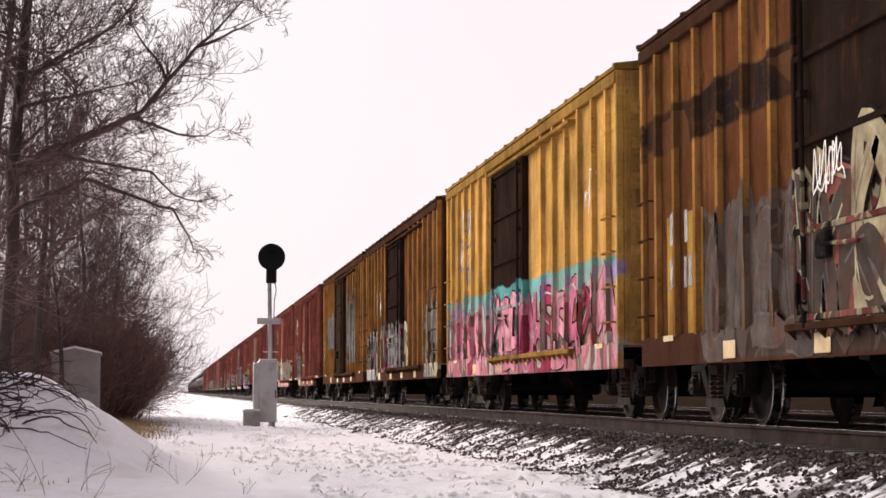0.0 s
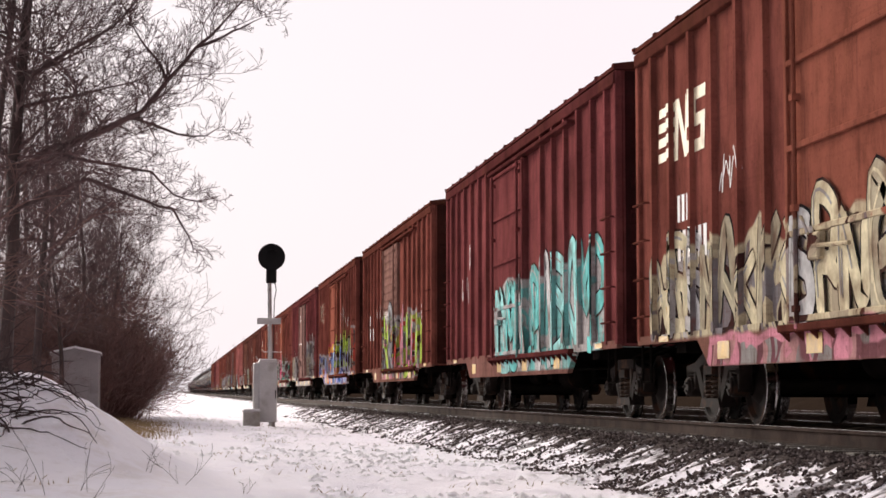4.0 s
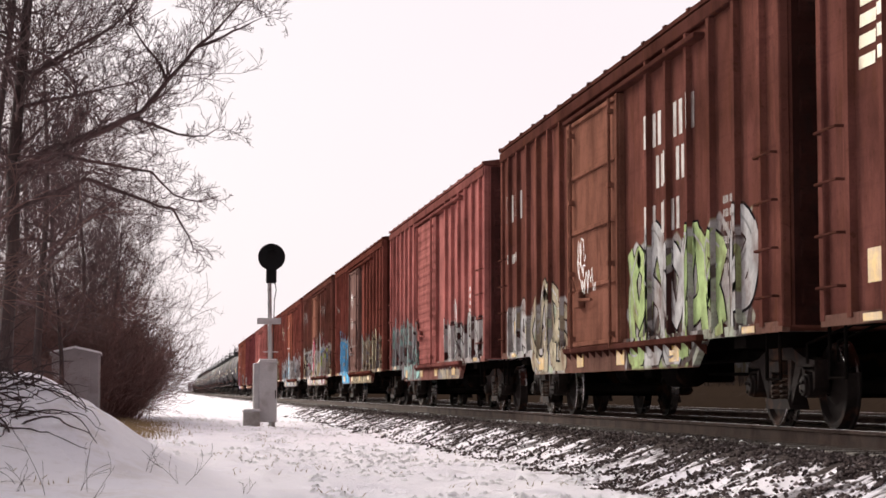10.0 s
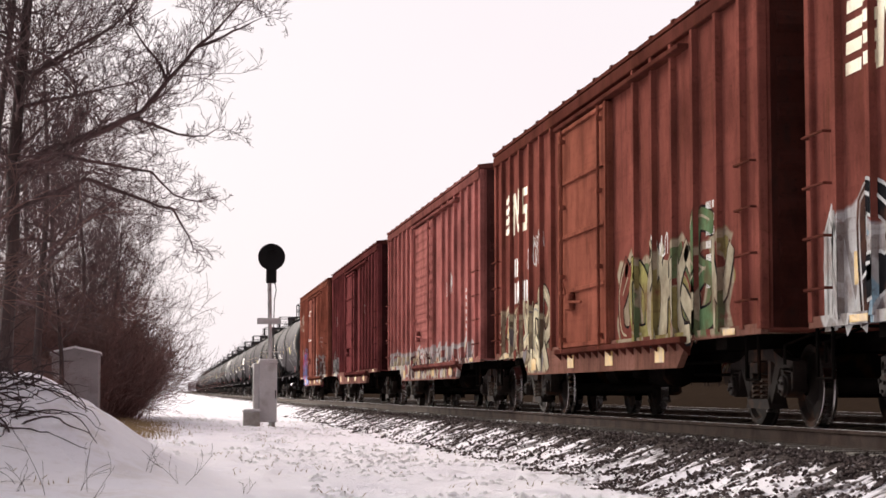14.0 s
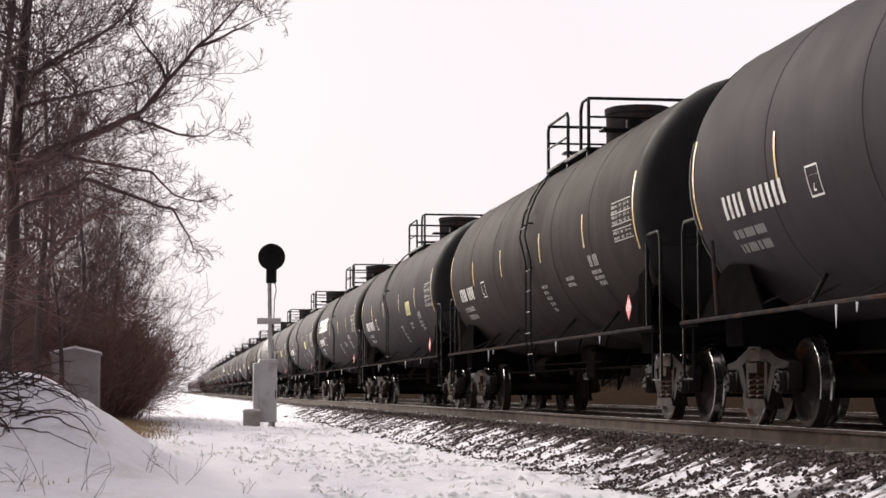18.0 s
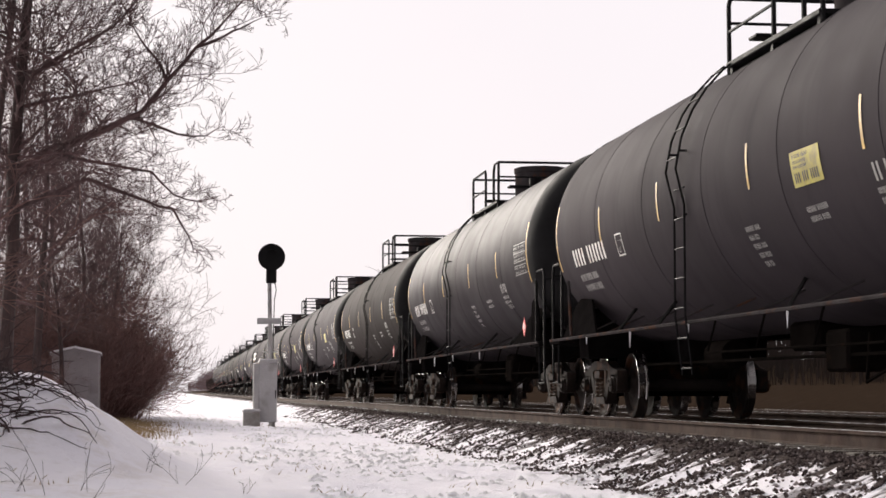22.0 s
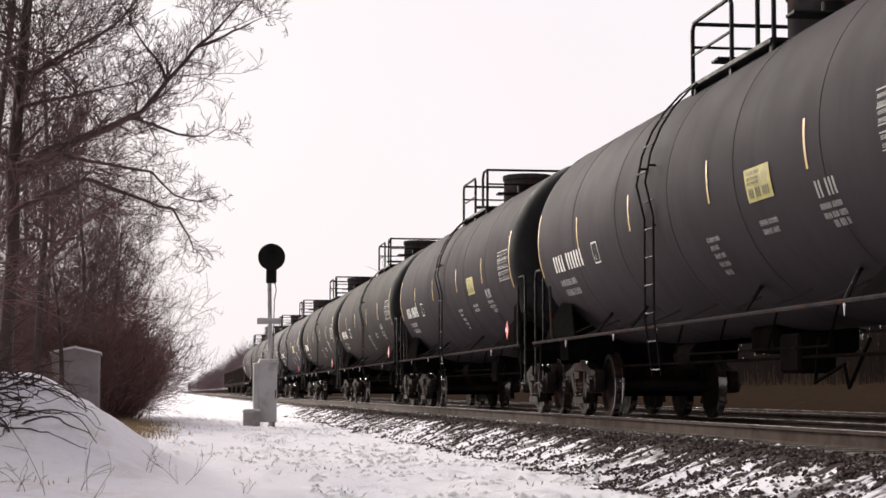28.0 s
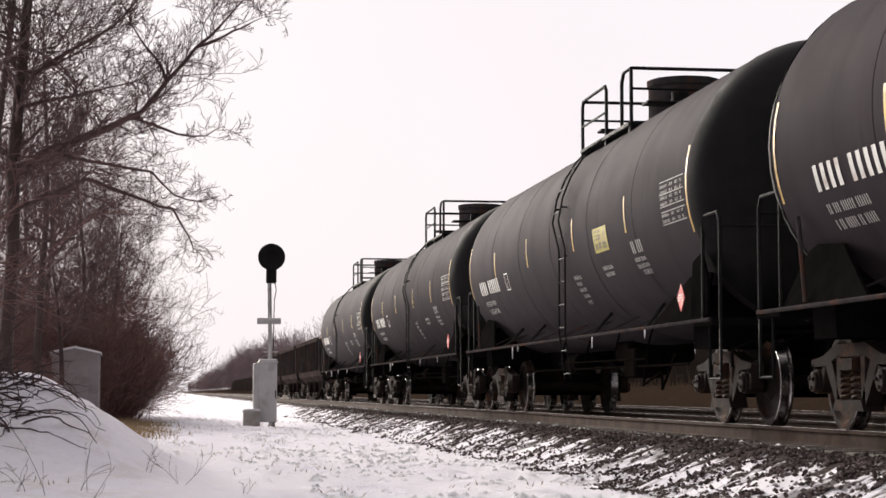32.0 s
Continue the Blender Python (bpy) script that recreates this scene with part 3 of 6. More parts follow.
# ---- lettering ----
def bars(y, z, size, words, x=-1.506, step=0.62, curve=None):
    """Lettering that cannot be reproduced: one plain bar for each character; y falls along the words."""
    m = Mesh()
    at = y
    for w in words:
        for _ in range(w):
            k = 1 if curve is None else 3
            for j in range(k):
                za, zb = z + size * j / k, z + size * (j + 1) / k
                xa, xb = (x, x) if curve is None else (curve(za), curve(zb))
                w2 = size * step * (0.58 if curve is None else 0.5)
                m.add([(xa, at, za), (xa, at - w2, za), (xb, at - w2, zb), (xb, at, zb)], [(0, 1, 2, 3)])
            at -= size * step
        at -= size * step * 0.8
    return m


def over_ribs(m, lift=0.0):
    """Paint lies across the ribs too: adds its strips on their faces."""
    extra = Mesh()
    for f in m.f:
        pts = [m.v[i] for i in f]
        y0, y1 = min(p[1] for p in pts), max(p[1] for p in pts)
        for y in RIBS:
            if y0 > y + 0.05 or y1 < y - 0.05:
                continue
            cut = pts
            for sign, lim in ((1, y + 0.05), (-1, y - 0.05)):
                kept = []
                for a, b in zip(cut, cut[1:] + cut[:1]):
                    da, db = sign * (lim - a[1]), sign * (lim - b[1])
                    if da >= 0:
                        kept.append(a)
                    if da * db < 0:
                        t = da / (da - db)
                        kept.append(tuple(a[k] + (b[k] - a[k]) * t for k in range(3)))
                cut = kept
                if len(cut) < 3:
                    break
            if len(cut) >= 3:
                extra.add([(-SIDE - 0.0665 - lift, q[1], q[2]) for q in cut], [tuple(range(len(cut)))])
    return m.add(extra.v, extra.f)


def logo_mesh(y, z, x=-1.507):
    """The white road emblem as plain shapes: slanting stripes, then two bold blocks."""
    m = Mesh()

    def patch(pts):
        m.add([(x, y - a * 0.89 - (b - 0.33) * 0.10, z + b * 1.05) for a, b in pts], [tuple(range(len(pts)))])
    for i in range(4):
        b = 0.05 + i * 0.165
        patch([(0.0, b), (0.42, b), (0.42, b + 0.10), (0.0, b + 0.10)])
        patch([(0.52, b), (0.80, b), (0.80, b + 0.10), (0.52, b + 0.10)])
    patch([(0.80, 0.0), (0.98, 0.0), (0.98, 0.66), (0.80, 0.66)])
    patch([(0.98, 0.45), (1.30, 0.0), (1.30, 0.25), (0.98, 0.66)])
    patch([(1.30, 0.0), (1.46, 0.0), (1.46, 0.66), (1.30, 0.66)])
    for b in (0.0, 0.27, 0.54):
        patch([(1.60, b), (2.20, b), (2.20, b + 0.13), (1.60, b + 0.13)])
    patch([(1.60, 0.40), (1.78, 0.40), (1.78, 0.54), (1.60, 0.54)])
    patch([(2.02, 0.13), (2.20, 0.13), (2.20, 0.27), (2.02, 0.27)])
    return m


FONT = {}


def text_mesh(body, size):
    key = (body, size)
    if key not in FONT:
        cu = bpy.data.curves.new("lettering", "FONT")
        cu.body, cu.size = body, size
        tmp = bpy.data.objects.new("lettering", cu)
        FONT[key] = bpy.data.meshes.new_from_object(tmp)
        bpy.data.objects.remove(tmp)
    return FONT[key]


def lettered(body, size, y, z, x, parent, material, label=""):
    me = text_mesh(body, size)
    ob = piece("lettering", me, material, parent, label, kind="stuff")
    ob.matrix_basis = Matrix(((0, 0, -1, x), (-1, 0, 0, y), (0, 1, 0, z), (0, 0, 0, 1)))
    return ob


# ---- boxcar ----
HALF, SIDE, EAVE = 7.65, 1.50, 4.49
DOOR0, DOOR1 = 1.80, -1.30


def rib_mesh(y, s, deep):
    z0 = 0.98
    m = Mesh()
    o = SIDE * s
    out = deep * s
    m.prism([(o, y - 0.062), (o + out, y - 0.05), (o + out, y + 0.05), (o, y + 0.062)], "z", z0, EAVE - 0.17)
    return m


def sill_mesh(s, form):
    x0, x1 = s * (SIDE - 0.03), s * (SIDE + 0.045)
    if form == "straight":
        o = [(-HALF, 0.66), (HALF, 0.66), (HALF, 1.0), (-HALF, 1.0)]
    else:
        o = [(-HALF, 0.92), (-5.0, 0.92), (-4.55, 0.63), (4.55, 0.63), (5.0, 0.92), (HALF, 0.92), (HALF, 1.02), (-HALF, 1.02)]
    return Mesh().prism(o, "x", x0, x1)


def boxcar_body():
    return Mesh().box(-SIDE, SIDE, -HALF, HALF, 0.96, EAVE, 0.015)


def roof_mesh():
    return Mesh().prism([(-1.57, EAVE), (1.57, EAVE), (1.57, EAVE + 0.05), (0, EAVE + 0.25), (-1.57, EAVE + 0.05)], "y", -HALF - 0.04, HALF + 0.04)


def seam_mesh(i):
    y = -HALF + 2 * HALF * i / 15
    return Mesh().prism([(-1.58, EAVE + 0.03), (-1.58, EAVE + 0.07), (0, EAVE + 0.27), (1.58, EAVE + 0.07), (1.58, EAVE + 0.03), (0, EAVE + 0.22)], "y", y - 0.05, y + 0.05)


def end_mesh(q):
    y = q * HALF
    return Mesh().box(-1.42, 1.42, y - q * 0.02, y + q * 0.012, 0.98, EAVE - 0.02)


def end_rib_mesh(q, i):
    y, z = q * HALF, 1.25 + i * 0.45
    return Mesh().prism([(y - q * 0.01, z - 0.13), (y + q * 0.09, z - 0.04), (y + q * 0.09, z + 0.04), (y - q * 0.01, z + 0.13)], "x", -1.36, 1.36)


def door_mesh(s):
    return Mesh().box(s * (SIDE - 0.01), s * (SIDE + 0.075), DOOR1, DOOR0, 0.98, 4.14, 0.012)


def door_rib_mesh(s, form, i):
    """One stiffener across a door: a small corrugation, or a panel bar."""
    m = Mesh()
    x1, z0, z1 = s * (SIDE + 0.075), 0.98, 4.14
    if form == "ribbed":
        z = z0 + 0.16 + (z1 - z0 - 0.3) * i / 14
        return m.prism([(x1 - s * 0.005, z - 0.07), (x1 + s * 0.016, z - 0.02), (x1 + s * 0.016, z + 0.02), (x1 - s * 0.005, z + 0.07)], "y", DOOR1 + 0.12, DOOR0 - 0.12)
    if i < 5:
        z = (z0 + 0.03, 1.78, 2.56, 3.34, z1 - 0.05)[i]
        return m.box(x1 - s * 0.005, x1 + s * 0.04, DOOR1 + 0.10, DOOR0 - 0.10, z - 0.03, z + 0.03, 0.008)
    y = (DOOR1 + 0.05, DOOR0 - 0.05)[i - 5]
    return m.box(x1 - s * 0.005, x1 + s * 0.032, y - 0.04, y + 0.04, z0, z1, 0.008)


def rod_mesh(s, y):
    m = Mesh()
    x = s * (SIDE + 0.125)
    m.tube((x, y, 0.92), (x, y, 4.12), 0.022)
    for z in (1.1, 2.0, 3.0, 3.95):
        m.box(x - s * 0.05, x + s * 0.03, y - 0.05, y + 0.05, z - 0.03, z + 0.03)
    return m


def lock_mesh(s):
    m = Mesh()
    x = s * (SIDE + 0.075)
    m.box(x, x + s * 0.09, 0.75, 1.05, 1.50, 1.74, 0.02)
    m.tube((x + s * 0.08, 0.9, 1.62), (x + s * 0.08, 0.0, 1.58), 0.02)
    m.tube((x + s * 0.08, 0.9, 1.62), (x + s * 0.08, 1.2, 1.9), 0.016)
    return m


def track_mesh(s, low):
    x0, x1 = s * (SIDE - 0.01), s * (SIDE + 0.13)
    m = Mesh()
    if low:
        m.box(x0, x1, -5.0, 2.0, 0.90, 0.97, 0.01)
        for i in range(18):
            y = -4.9 + i * 0.4
            m.prism([(x0, 0.90), (x1, 0.90), (x0, 0.76)], "y", y - 0.02, y + 0.02)
    else:
        m.box(x0, x1, -5.0, 2.0, 4.16, 4.22, 0.01)
    return m


def grab_mesh(s, y0, y1, z):
    x, o = s * (SIDE + 0.03), s * (SIDE + 0.11)
    return Mesh().path([(x, y0, z), (o, y0, z), (o, y1, z), (x, y1, z)], 0.014, 5)


def step_mesh(s, y):
    x = s * (SIDE + 0.02)
    return Mesh().path([(x, y - 0.2, 0.95), (x, y - 0.2, 0.48), (x, y + 0.2, 0.48), (x, y + 0.2, 0.95)], 0.018, 5)


def under_mesh():
    m = Mesh()
    m.box(-0.28, 0.28, -HALF, HALF, 0.76, 1.0, 0.01)
    for i in range(9):
        y = -4.4 + i * 1.1
        m.box(-1.48, 1.48, y - 0.05, y + 0.05, 0.84, 0.98)
    for y in (-6.0, 6.0):
        m.box(-1.45, 1.45, y - 0.2, y + 0.2, 0.80, 0.98)
    return m


def brake_gear_mesh():
    m = Mesh()
    m.lathe([(0, 0.0), (0, 0.17), (0.5, 0.19), (0.52, 0.0)], (-0.75, 1.2, 0.66), 14, "y")
    m.lathe([(0, 0.0), (0.05, 0.2), (0.9, 0.2), (0.95, 0.0)], (-0.7, -1.6, 0.62), 14, "y")
    m.path([(-0.9, -6.3, 0.7), (-0.9, 6.3, 0.72)], 0.02, 5)
    m.path([(-0.5, -5.0, 0.55), (-0.5, 0.3, 0.6), (-0.75, 1.2, 0.66)], 0.02, 5)
    m.box(-0.95, -0.6, -0.4, 0.0, 0.55, 0.85, 0.02)
    m.box(0.3, 0.9, 2.0, 2.8, 0.5, 0.85, 0.03)
    return m


RIBS = [6.9, 6.1, 5.23, 4.37, 3.47, 2.58, -2.6, -3.5, -4.4, -5.3, -6.2, -7.05]
PLACES = []     # every car and its place at the start


def boxcar(place, spec):
    car = tagged(new("boxcar"), spec["label"], "boxcar", "boxcars of the train")
    car.location = (TRACK, place, 0)
    PLACES.append((car, place))
    paint, door_paint, trim = spec["paint"], spec["door"], spec.get("trim") or spec["paint"]
    form = spec.get("sill", "belly")
    piece("body", stock("boxcar_body", boxcar_body), paint, car)
    roof = piece("roof", stock("boxcar_roof", roof_mesh), trim, car, "seamed metal roof")
    for i in range(16):
        piece("roof_seam", stock(("roof_seam", i), lambda: seam_mesh(i)), trim, roof)
    piece("underframe", stock("boxcar_underframe", under_mesh), MAT_UNDER, car, "grimy underframe")
    piece("brake_gear", stock("boxcar_brake_gear", brake_gear_mesh, True), MAT_UNDER, car)
    for q in (-1, 1):
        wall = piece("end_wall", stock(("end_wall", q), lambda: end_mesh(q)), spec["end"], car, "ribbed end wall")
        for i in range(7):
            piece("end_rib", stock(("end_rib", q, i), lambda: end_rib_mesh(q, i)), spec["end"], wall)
        piece("coupler", stock(("coupler", q, HALF), lambda: coupler_mesh(q, HALF)), MAT_UNDER, car, "knuckle coupler with air hose")
        add_truck(car, q * 6.1, 0.42, place)
    for s in (-1, 1):
        piece("side_sill", stock(("side_sill", s, form), lambda: sill_mesh(s, form)), spec["sill_paint"], car, "dusty side sill")
        piece("top_rail", stock(("top_rail", s), lambda: Mesh().box(s * (SIDE - 0.01), s * (SIDE + 0.07), -HALF, HALF, EAVE - 0.18, EAVE - 0.02, 0.012)), trim, car)
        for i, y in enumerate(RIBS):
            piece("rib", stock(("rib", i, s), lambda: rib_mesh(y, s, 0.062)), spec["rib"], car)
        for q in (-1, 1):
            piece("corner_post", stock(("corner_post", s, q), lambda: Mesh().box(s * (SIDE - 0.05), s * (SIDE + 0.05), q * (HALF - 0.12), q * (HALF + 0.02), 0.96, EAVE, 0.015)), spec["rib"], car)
            piece("step", stock(("step", s, q), lambda: step_mesh(s, q * (HALF - 0.35))), MAT_UNDER, car, "stirrup step")
            for j in range(4 if (s * q > 0 or s < 0) else 2):
                z = 1.25 + 0.45 * j
                piece("grab_iron", stock(("grab_iron", s, q, j), lambda: grab_mesh(s, q * (HALF - 0.08), q * (HALF - 0.62), z)), trim, car)
        door = piece("door", stock(("door", s), lambda: door_mesh(s)), door_paint, car, spec["door_label"])
        for i in range(15 if spec["form"] == "ribbed" else 7):
            piece("door_rib", stock(("door_rib", s, spec["form"], i), lambda: door_rib_mesh(s, spec["form"], i)), door_paint, door)
        for i, y in enumerate((DOOR1 + 0.35, DOOR0 - 0.35)):
            piece("lock_rod", stock(("lock_rod", s, i), lambda: rod_mesh(s, y)), door_paint, door)
        piece("latch", stock(("latch", s), lambda: lock_mesh(s)), door_paint, door)
        for low in (0, 1):
            piece("door_track", stock(("door_track", s, low), lambda: track_mesh(s, low)), trim, car)
    x = -SIDE - 0.05
    for i, y in enumerate((6.6, 4.2, 1.4, -1.0, -3.6, -6.4)):
        piece("reflector", stock(("reflector", i), lambda: Mesh().box(x, x - 0.004, y, y - 0.42, 0.70 if 4.6 > y > -4.6 else 0.935, 0.88 if 4.6 > y > -4.6 else 1.0)), MAT_YELLOW, car, "yellow reflector strip")
    marks(car, spec)
    return car


def tag_mesh(y, z, w, h, seed, door):
    """A looping scrawl of thin paint, written in one go; y falls along it."""
    rng = random.Random(seed)
    n = int(6 + 5 * w / h)
    pts, line, up = [], [], rng.random() < 0.5
    for i in range(n):
        up = not up if rng.random() < 0.75 else up
        pts.append((y - w * (i + rng.uniform(-1.3, 1.3)) / n, z + h * (rng.uniform(0.5, 1.0) if up else rng.uniform(0.0, 0.45))))
    for i in range(n - 1):
        a, b, c, d = pts[max(0, i - 1)], pts[i], pts[i + 1], pts[min(n - 1, i + 2)]
        for j in range(7):
            t = j / 7
            line.append(tuple(0.5 * (2 * b[e] + (c[e] - a[e]) * t + (2 * a[e] - 5 * b[e] + 4 * c[e] - d[e]) * t * t + (3 * b[e] - a[e] - 3 * c[e] + d[e]) * t ** 3) for e in (0, 1)))
    x = -SIDE - 0.117 if door else -1.5065
    m = Mesh()
    r = 0.011
    for i, (p, q) in enumerate(zip(line, line[1:])):
        dy, dz = q[0] - p[0], q[1] - p[1]
        n = math.hypot(dy, dz) or 1.0
        ny, nz = -dz / n * r, dy / n * r
        m.add([(x - 0.00002 * i, p[0] + ny, p[1] + nz), (x - 0.00002 * i, p[0] - ny, p[1] - nz), (x - 0.00002 * i, q[0] - ny, q[1] - nz), (x - 0.00002 * i, q[0] + ny, q[1] + nz)], [(0, 1, 2, 3)])
    return m if door else over_ribs(m)


STROKES = (((0.85, 0.9), (0.3, 0.97), (0.15, 0.65), (0.75, 0.45), (0.8, 0.12), (0.1, 0.05)), ((0.2, 0.0), (0.2, 1.0), (0.85, 0.85), (0.75, 0.5), (0.25, 0.42)),
           ((0.08, 0.0), (0.3, 0.9), (0.6, 1.0), (0.92, 0.0)), ((0.1, 1.0), (0.5, 0.4), (0.95, 1.0)), ((0.5, 1.0), (0.08, 0.6), (0.25, 0.05), (0.8, 0.06), (0.9, 0.6), (0.45, 0.98)),
           ((0.1, 0.0), (0.18, 1.0), (0.75, 0.05), (0.92, 1.0)), ((0.15, 0.0), (0.2, 1.05)), ((0.2, 0.5), (0.9, 0.95)), ((0.25, 0.5), (0.95, 0.0)), ((0.0, 0.35), (0.5, 0.5), (1.0, 0.3)))


def curve_through(pts, k=5):
    line = []
    n = len(pts)
    for i in range(n - 1):
        a, b, c, d = pts[max(0, i - 1)], pts[i], pts[i + 1], pts[min(n - 1, i + 2)]
        for j in range(k):
            t = j / k
            line.append(tuple(0.5 * (2 * b[e] + (c[e] - a[e]) * t + (2 * a[e] - 5 * b[e] + 4 * c[e] - d[e]) * t * t + (3 * b[e] - a[e] - 3 * c[e] + d[e]) * t ** 3) for e in (0, 1)))
    return line + [pts[-1]]


def spray_ribbon(flat, raised, line, r, lift):
    """One sprayed stroke of half width r as a ribbon that follows the car's side, sill and door; strips over the ribs go with it."""
    rails = []
    for i, p in enumerate(line):
        a, b = line[max(0, i - 1)], line[min(len(line) - 1, i + 1)]
        dy, dz = b[0] - a[0], b[1] - a[1]
        n = math.hypot(dy, dz) or 1.0
        w = r * (0.82 if i in (0, len(line) - 1) else 1.0)
        rails.append(((p[0] - dz / n * w, max(0.67, p[1] + dy / n * w)), (p[0] + dz / n * w, max(0.67, p[1] - dy / n * w))))
    for (a, b), (c, d) in zip(rails, rails[1:]):
        my, mz = (a[0] + d[0]) / 2, (a[1] + d[1]) / 2
        if abs(my) > HALF - 0.05 or (abs(my) > 4.9 and mz < 0.98):
            continue
        on_door = DOOR1 < my < DOOR0 and mz > 0.98
        x = -SIDE - (0.098 if on_door else 0.0485 if mz < 1.0 else 0.003) - lift
        quad = [(x, q[0], q[1]) for q in (a, b, d, c)]
        (flat if on_door or mz < 1.0 else raised).add(quad, [(0, 1, 2, 3)])


SPRAYS = {}


def spray(colour):
    if colour not in SPRAYS:
        SPRAYS[colour] = surface("sprayed_paint", colour, 0.7, 0.0, 3.5, 0.34, (0.13, 0.06, 0.04), 0.5, fine=18.0, spec=0.04)
    return SPRAYS[colour]


def graffiti(car, layers):
    """Fat overlapping sprayed strokes with an outline and thin highlights, over each ground coat."""
    for y0, y1, z0, z1, fills, line, cell, seed in layers:
        h, w = z1 - z0, y1 - y0
        if h < 0.7 or w < 1.4:
            continue
        rng = random.Random(900 + seed)
        tall_style = h > 0.46 * w       # narrow spiky letters, taller than they are wide
        n = max(2, round(w / (0.5 if tall_style else 0.58 * h + 0.12 if h < 1.35 else 0.62 * h)))
        lum = [sum(c) / 3 for c in (line, fills[0])]
        edge = line if abs(lum[0] - lum[1]) > 0.18 else (K if lum[1] > 0.2 else line)
        coats = {}
        for i in range(n):
            fill = rng.choice(fills)
            if fill == edge:
                fill = fills[0]
            tall, base = h * rng.uniform(0.8, 1.12), z0 + h * rng.uniform(0.0, 0.12)
            cw, lean = w / n * rng.uniform(1.0, 1.35), rng.uniform(-0.25, 0.25)
            left = y1 - w * i / n
            for j, path in enumerate(rng.sample((STROKES[2], STROKES[3], STROKES[5], STROKES[6]) if tall_style else STROKES, 2)):
                pts = curve_through([(left - cw * (u + lean * v * 0.5 + rng.uniform(-0.07, 0.07)), base + tall * (v + rng.uniform(-0.05, 0.05))) for u, v in path])
                r, up = min(0.06 if tall_style else 0.14, h * rng.uniform(0.085, 0.125)), 0.00012 * (2 * i + j)
                for key, width, lift in ((edge, r + (0.02 if tall_style else 0.03), 0.0), (fill, r, 0.0035), (line if sum(fill) < 1.4 else ASH, 0.016, 0.007)):
                    flat, raised = coats.setdefault((key, lift), (Mesh(), Mesh()))
                    shift = pts if lift < 0.005 else [(p[0] + r * 0.45, p[1] + r * 0.3) for p in pts[1:len(pts) // 2 + 1]]
                    spray_ribbon(flat, raised, shift, width, lift + up)
        for (key, lift), (flat, raised) in coats.items():
            over_ribs(raised, lift)
            raised.add(flat.v, flat.f)
            name = {0.0: "graffiti_outline", 0.0035: "graffiti_fill"}.get(lift, "graffiti_highlight")
            if raised.f:
                piece(name, raised.raw(name), spray(key), car, kind="stuff")


def scrawls(k, on_door):
    """A few tags at random on a car: along, height, width, tall, on the door."""
    rng = random.Random(300 + k)
    out = []
    for _ in range(rng.randint(1, 3)):
        if on_door and rng.random() < 0.4:
            out.append((rng.uniform(0.6, 1.2), rng.uniform(1.5, 2.6), rng.uniform(0.5, 1.0), rng.uniform(0.25, 0.5), 1))
        else:
            out.append((rng.choice((rng.uniform(2.8, 6.5), rng.uniform(-6.0, -2.2))), rng.uniform(1.4, 2.8), rng.uniform(0.4, 1.0), rng.uniform(0.35, 0.7), 0))
    return out


def marks(car, spec):
    for i, (y, z, w, h, door) in enumerate(spec.get("tags") or scrawls(spec["place"], not spec.get("door_words"))):
        part("graffiti_tag", tag_mesh(y, z, w, h, spec["place"] * 10 + i, door), MAT_WHITE, car, "thin white scrawled tag", kind="stuff")
    graffiti(car, spec["layers"])
    ink = spec.get("ink", MAT_WHITE)
    if spec.get("logo"):
        piece("emblem", stock("emblem", lambda: over_ribs(logo_mesh(6.70, 2.97))), MAT_CREAM, car, "pale road emblem of stripes and blocks", kind="stuff")
    if spec.get("clean"):
        for i, (y0, y1) in enumerate(((6.58, 6.05), (5.71, 5.09))):
            piece("clean_panel", stock(("clean_panel", i), lambda: Mesh().box(-1.50, -1.504, y0, y1, 0.98, 2.35)), CLEAN_YELLOW, car, "cleaner yellow patch behind the lettering")
    if spec.get("arrow"):
        piece("emblem", stock("arrow_emblem", lambda: over_ribs(arrow_mesh())), MAT_INK, car, "black outlined emblem")
    for i, (y, z, size, words) in enumerate(spec.get("marks", ())):
        piece("lettering", stock(("lettering", y, z, size, words), lambda: over_ribs(bars(y, z, size, words))), ink, car, kind="stuff")
    if spec.get("data", True):
        piece("lettering", stock("capacity_lettering", lambda: data_mesh()), ink, car, kind="stuff")
        piece("yellow_patch", stock("yellow_patch", lambda: Mesh().box(-1.50, -1.505, HALF - 1.05, HALF - 1.38, 1.25, 1.53)), MAT_YELLOW, car)
    if spec.get("door_words"):
        lettered("DOOR OPENING W10-0 H10-3", 0.13, DOOR0 - 0.42, 2.42, -SIDE - 0.118, car, ink, "white stencilled words on the door")
        lettered("CLOSE & LOCK DOORS", 0.10, DOOR0 - 0.75, 3.62, -SIDE - 0.118, car, ink)
        lettered("BEFORE MOVING CAR", 0.10, DOOR0 - 0.75, 3.46, -SIDE - 0.118, car, ink)


def arrow_mesh():
    """A thick black outline with a crosswise bar, the maker's emblem as plain strokes."""
    m = Mesh()
    for y0, y1, z0, z1 in ((5.9, 5.82, 2.75, 3.35), (5.9, 4.9, 2.70, 2.77), (5.9, 5.3, 3.30, 3.37), (5.3, 4.3, 3.12, 3.19), (4.38, 4.3, 3.12, 3.75), (5.0, 4.92, 2.7, 3.0)):
        m.add([(-1.506, y0, z0), (-1.506, y1, z0), (-1.506, y1, z1), (-1.506, y0, z1)], [(0, 1, 2, 3)])
    return m


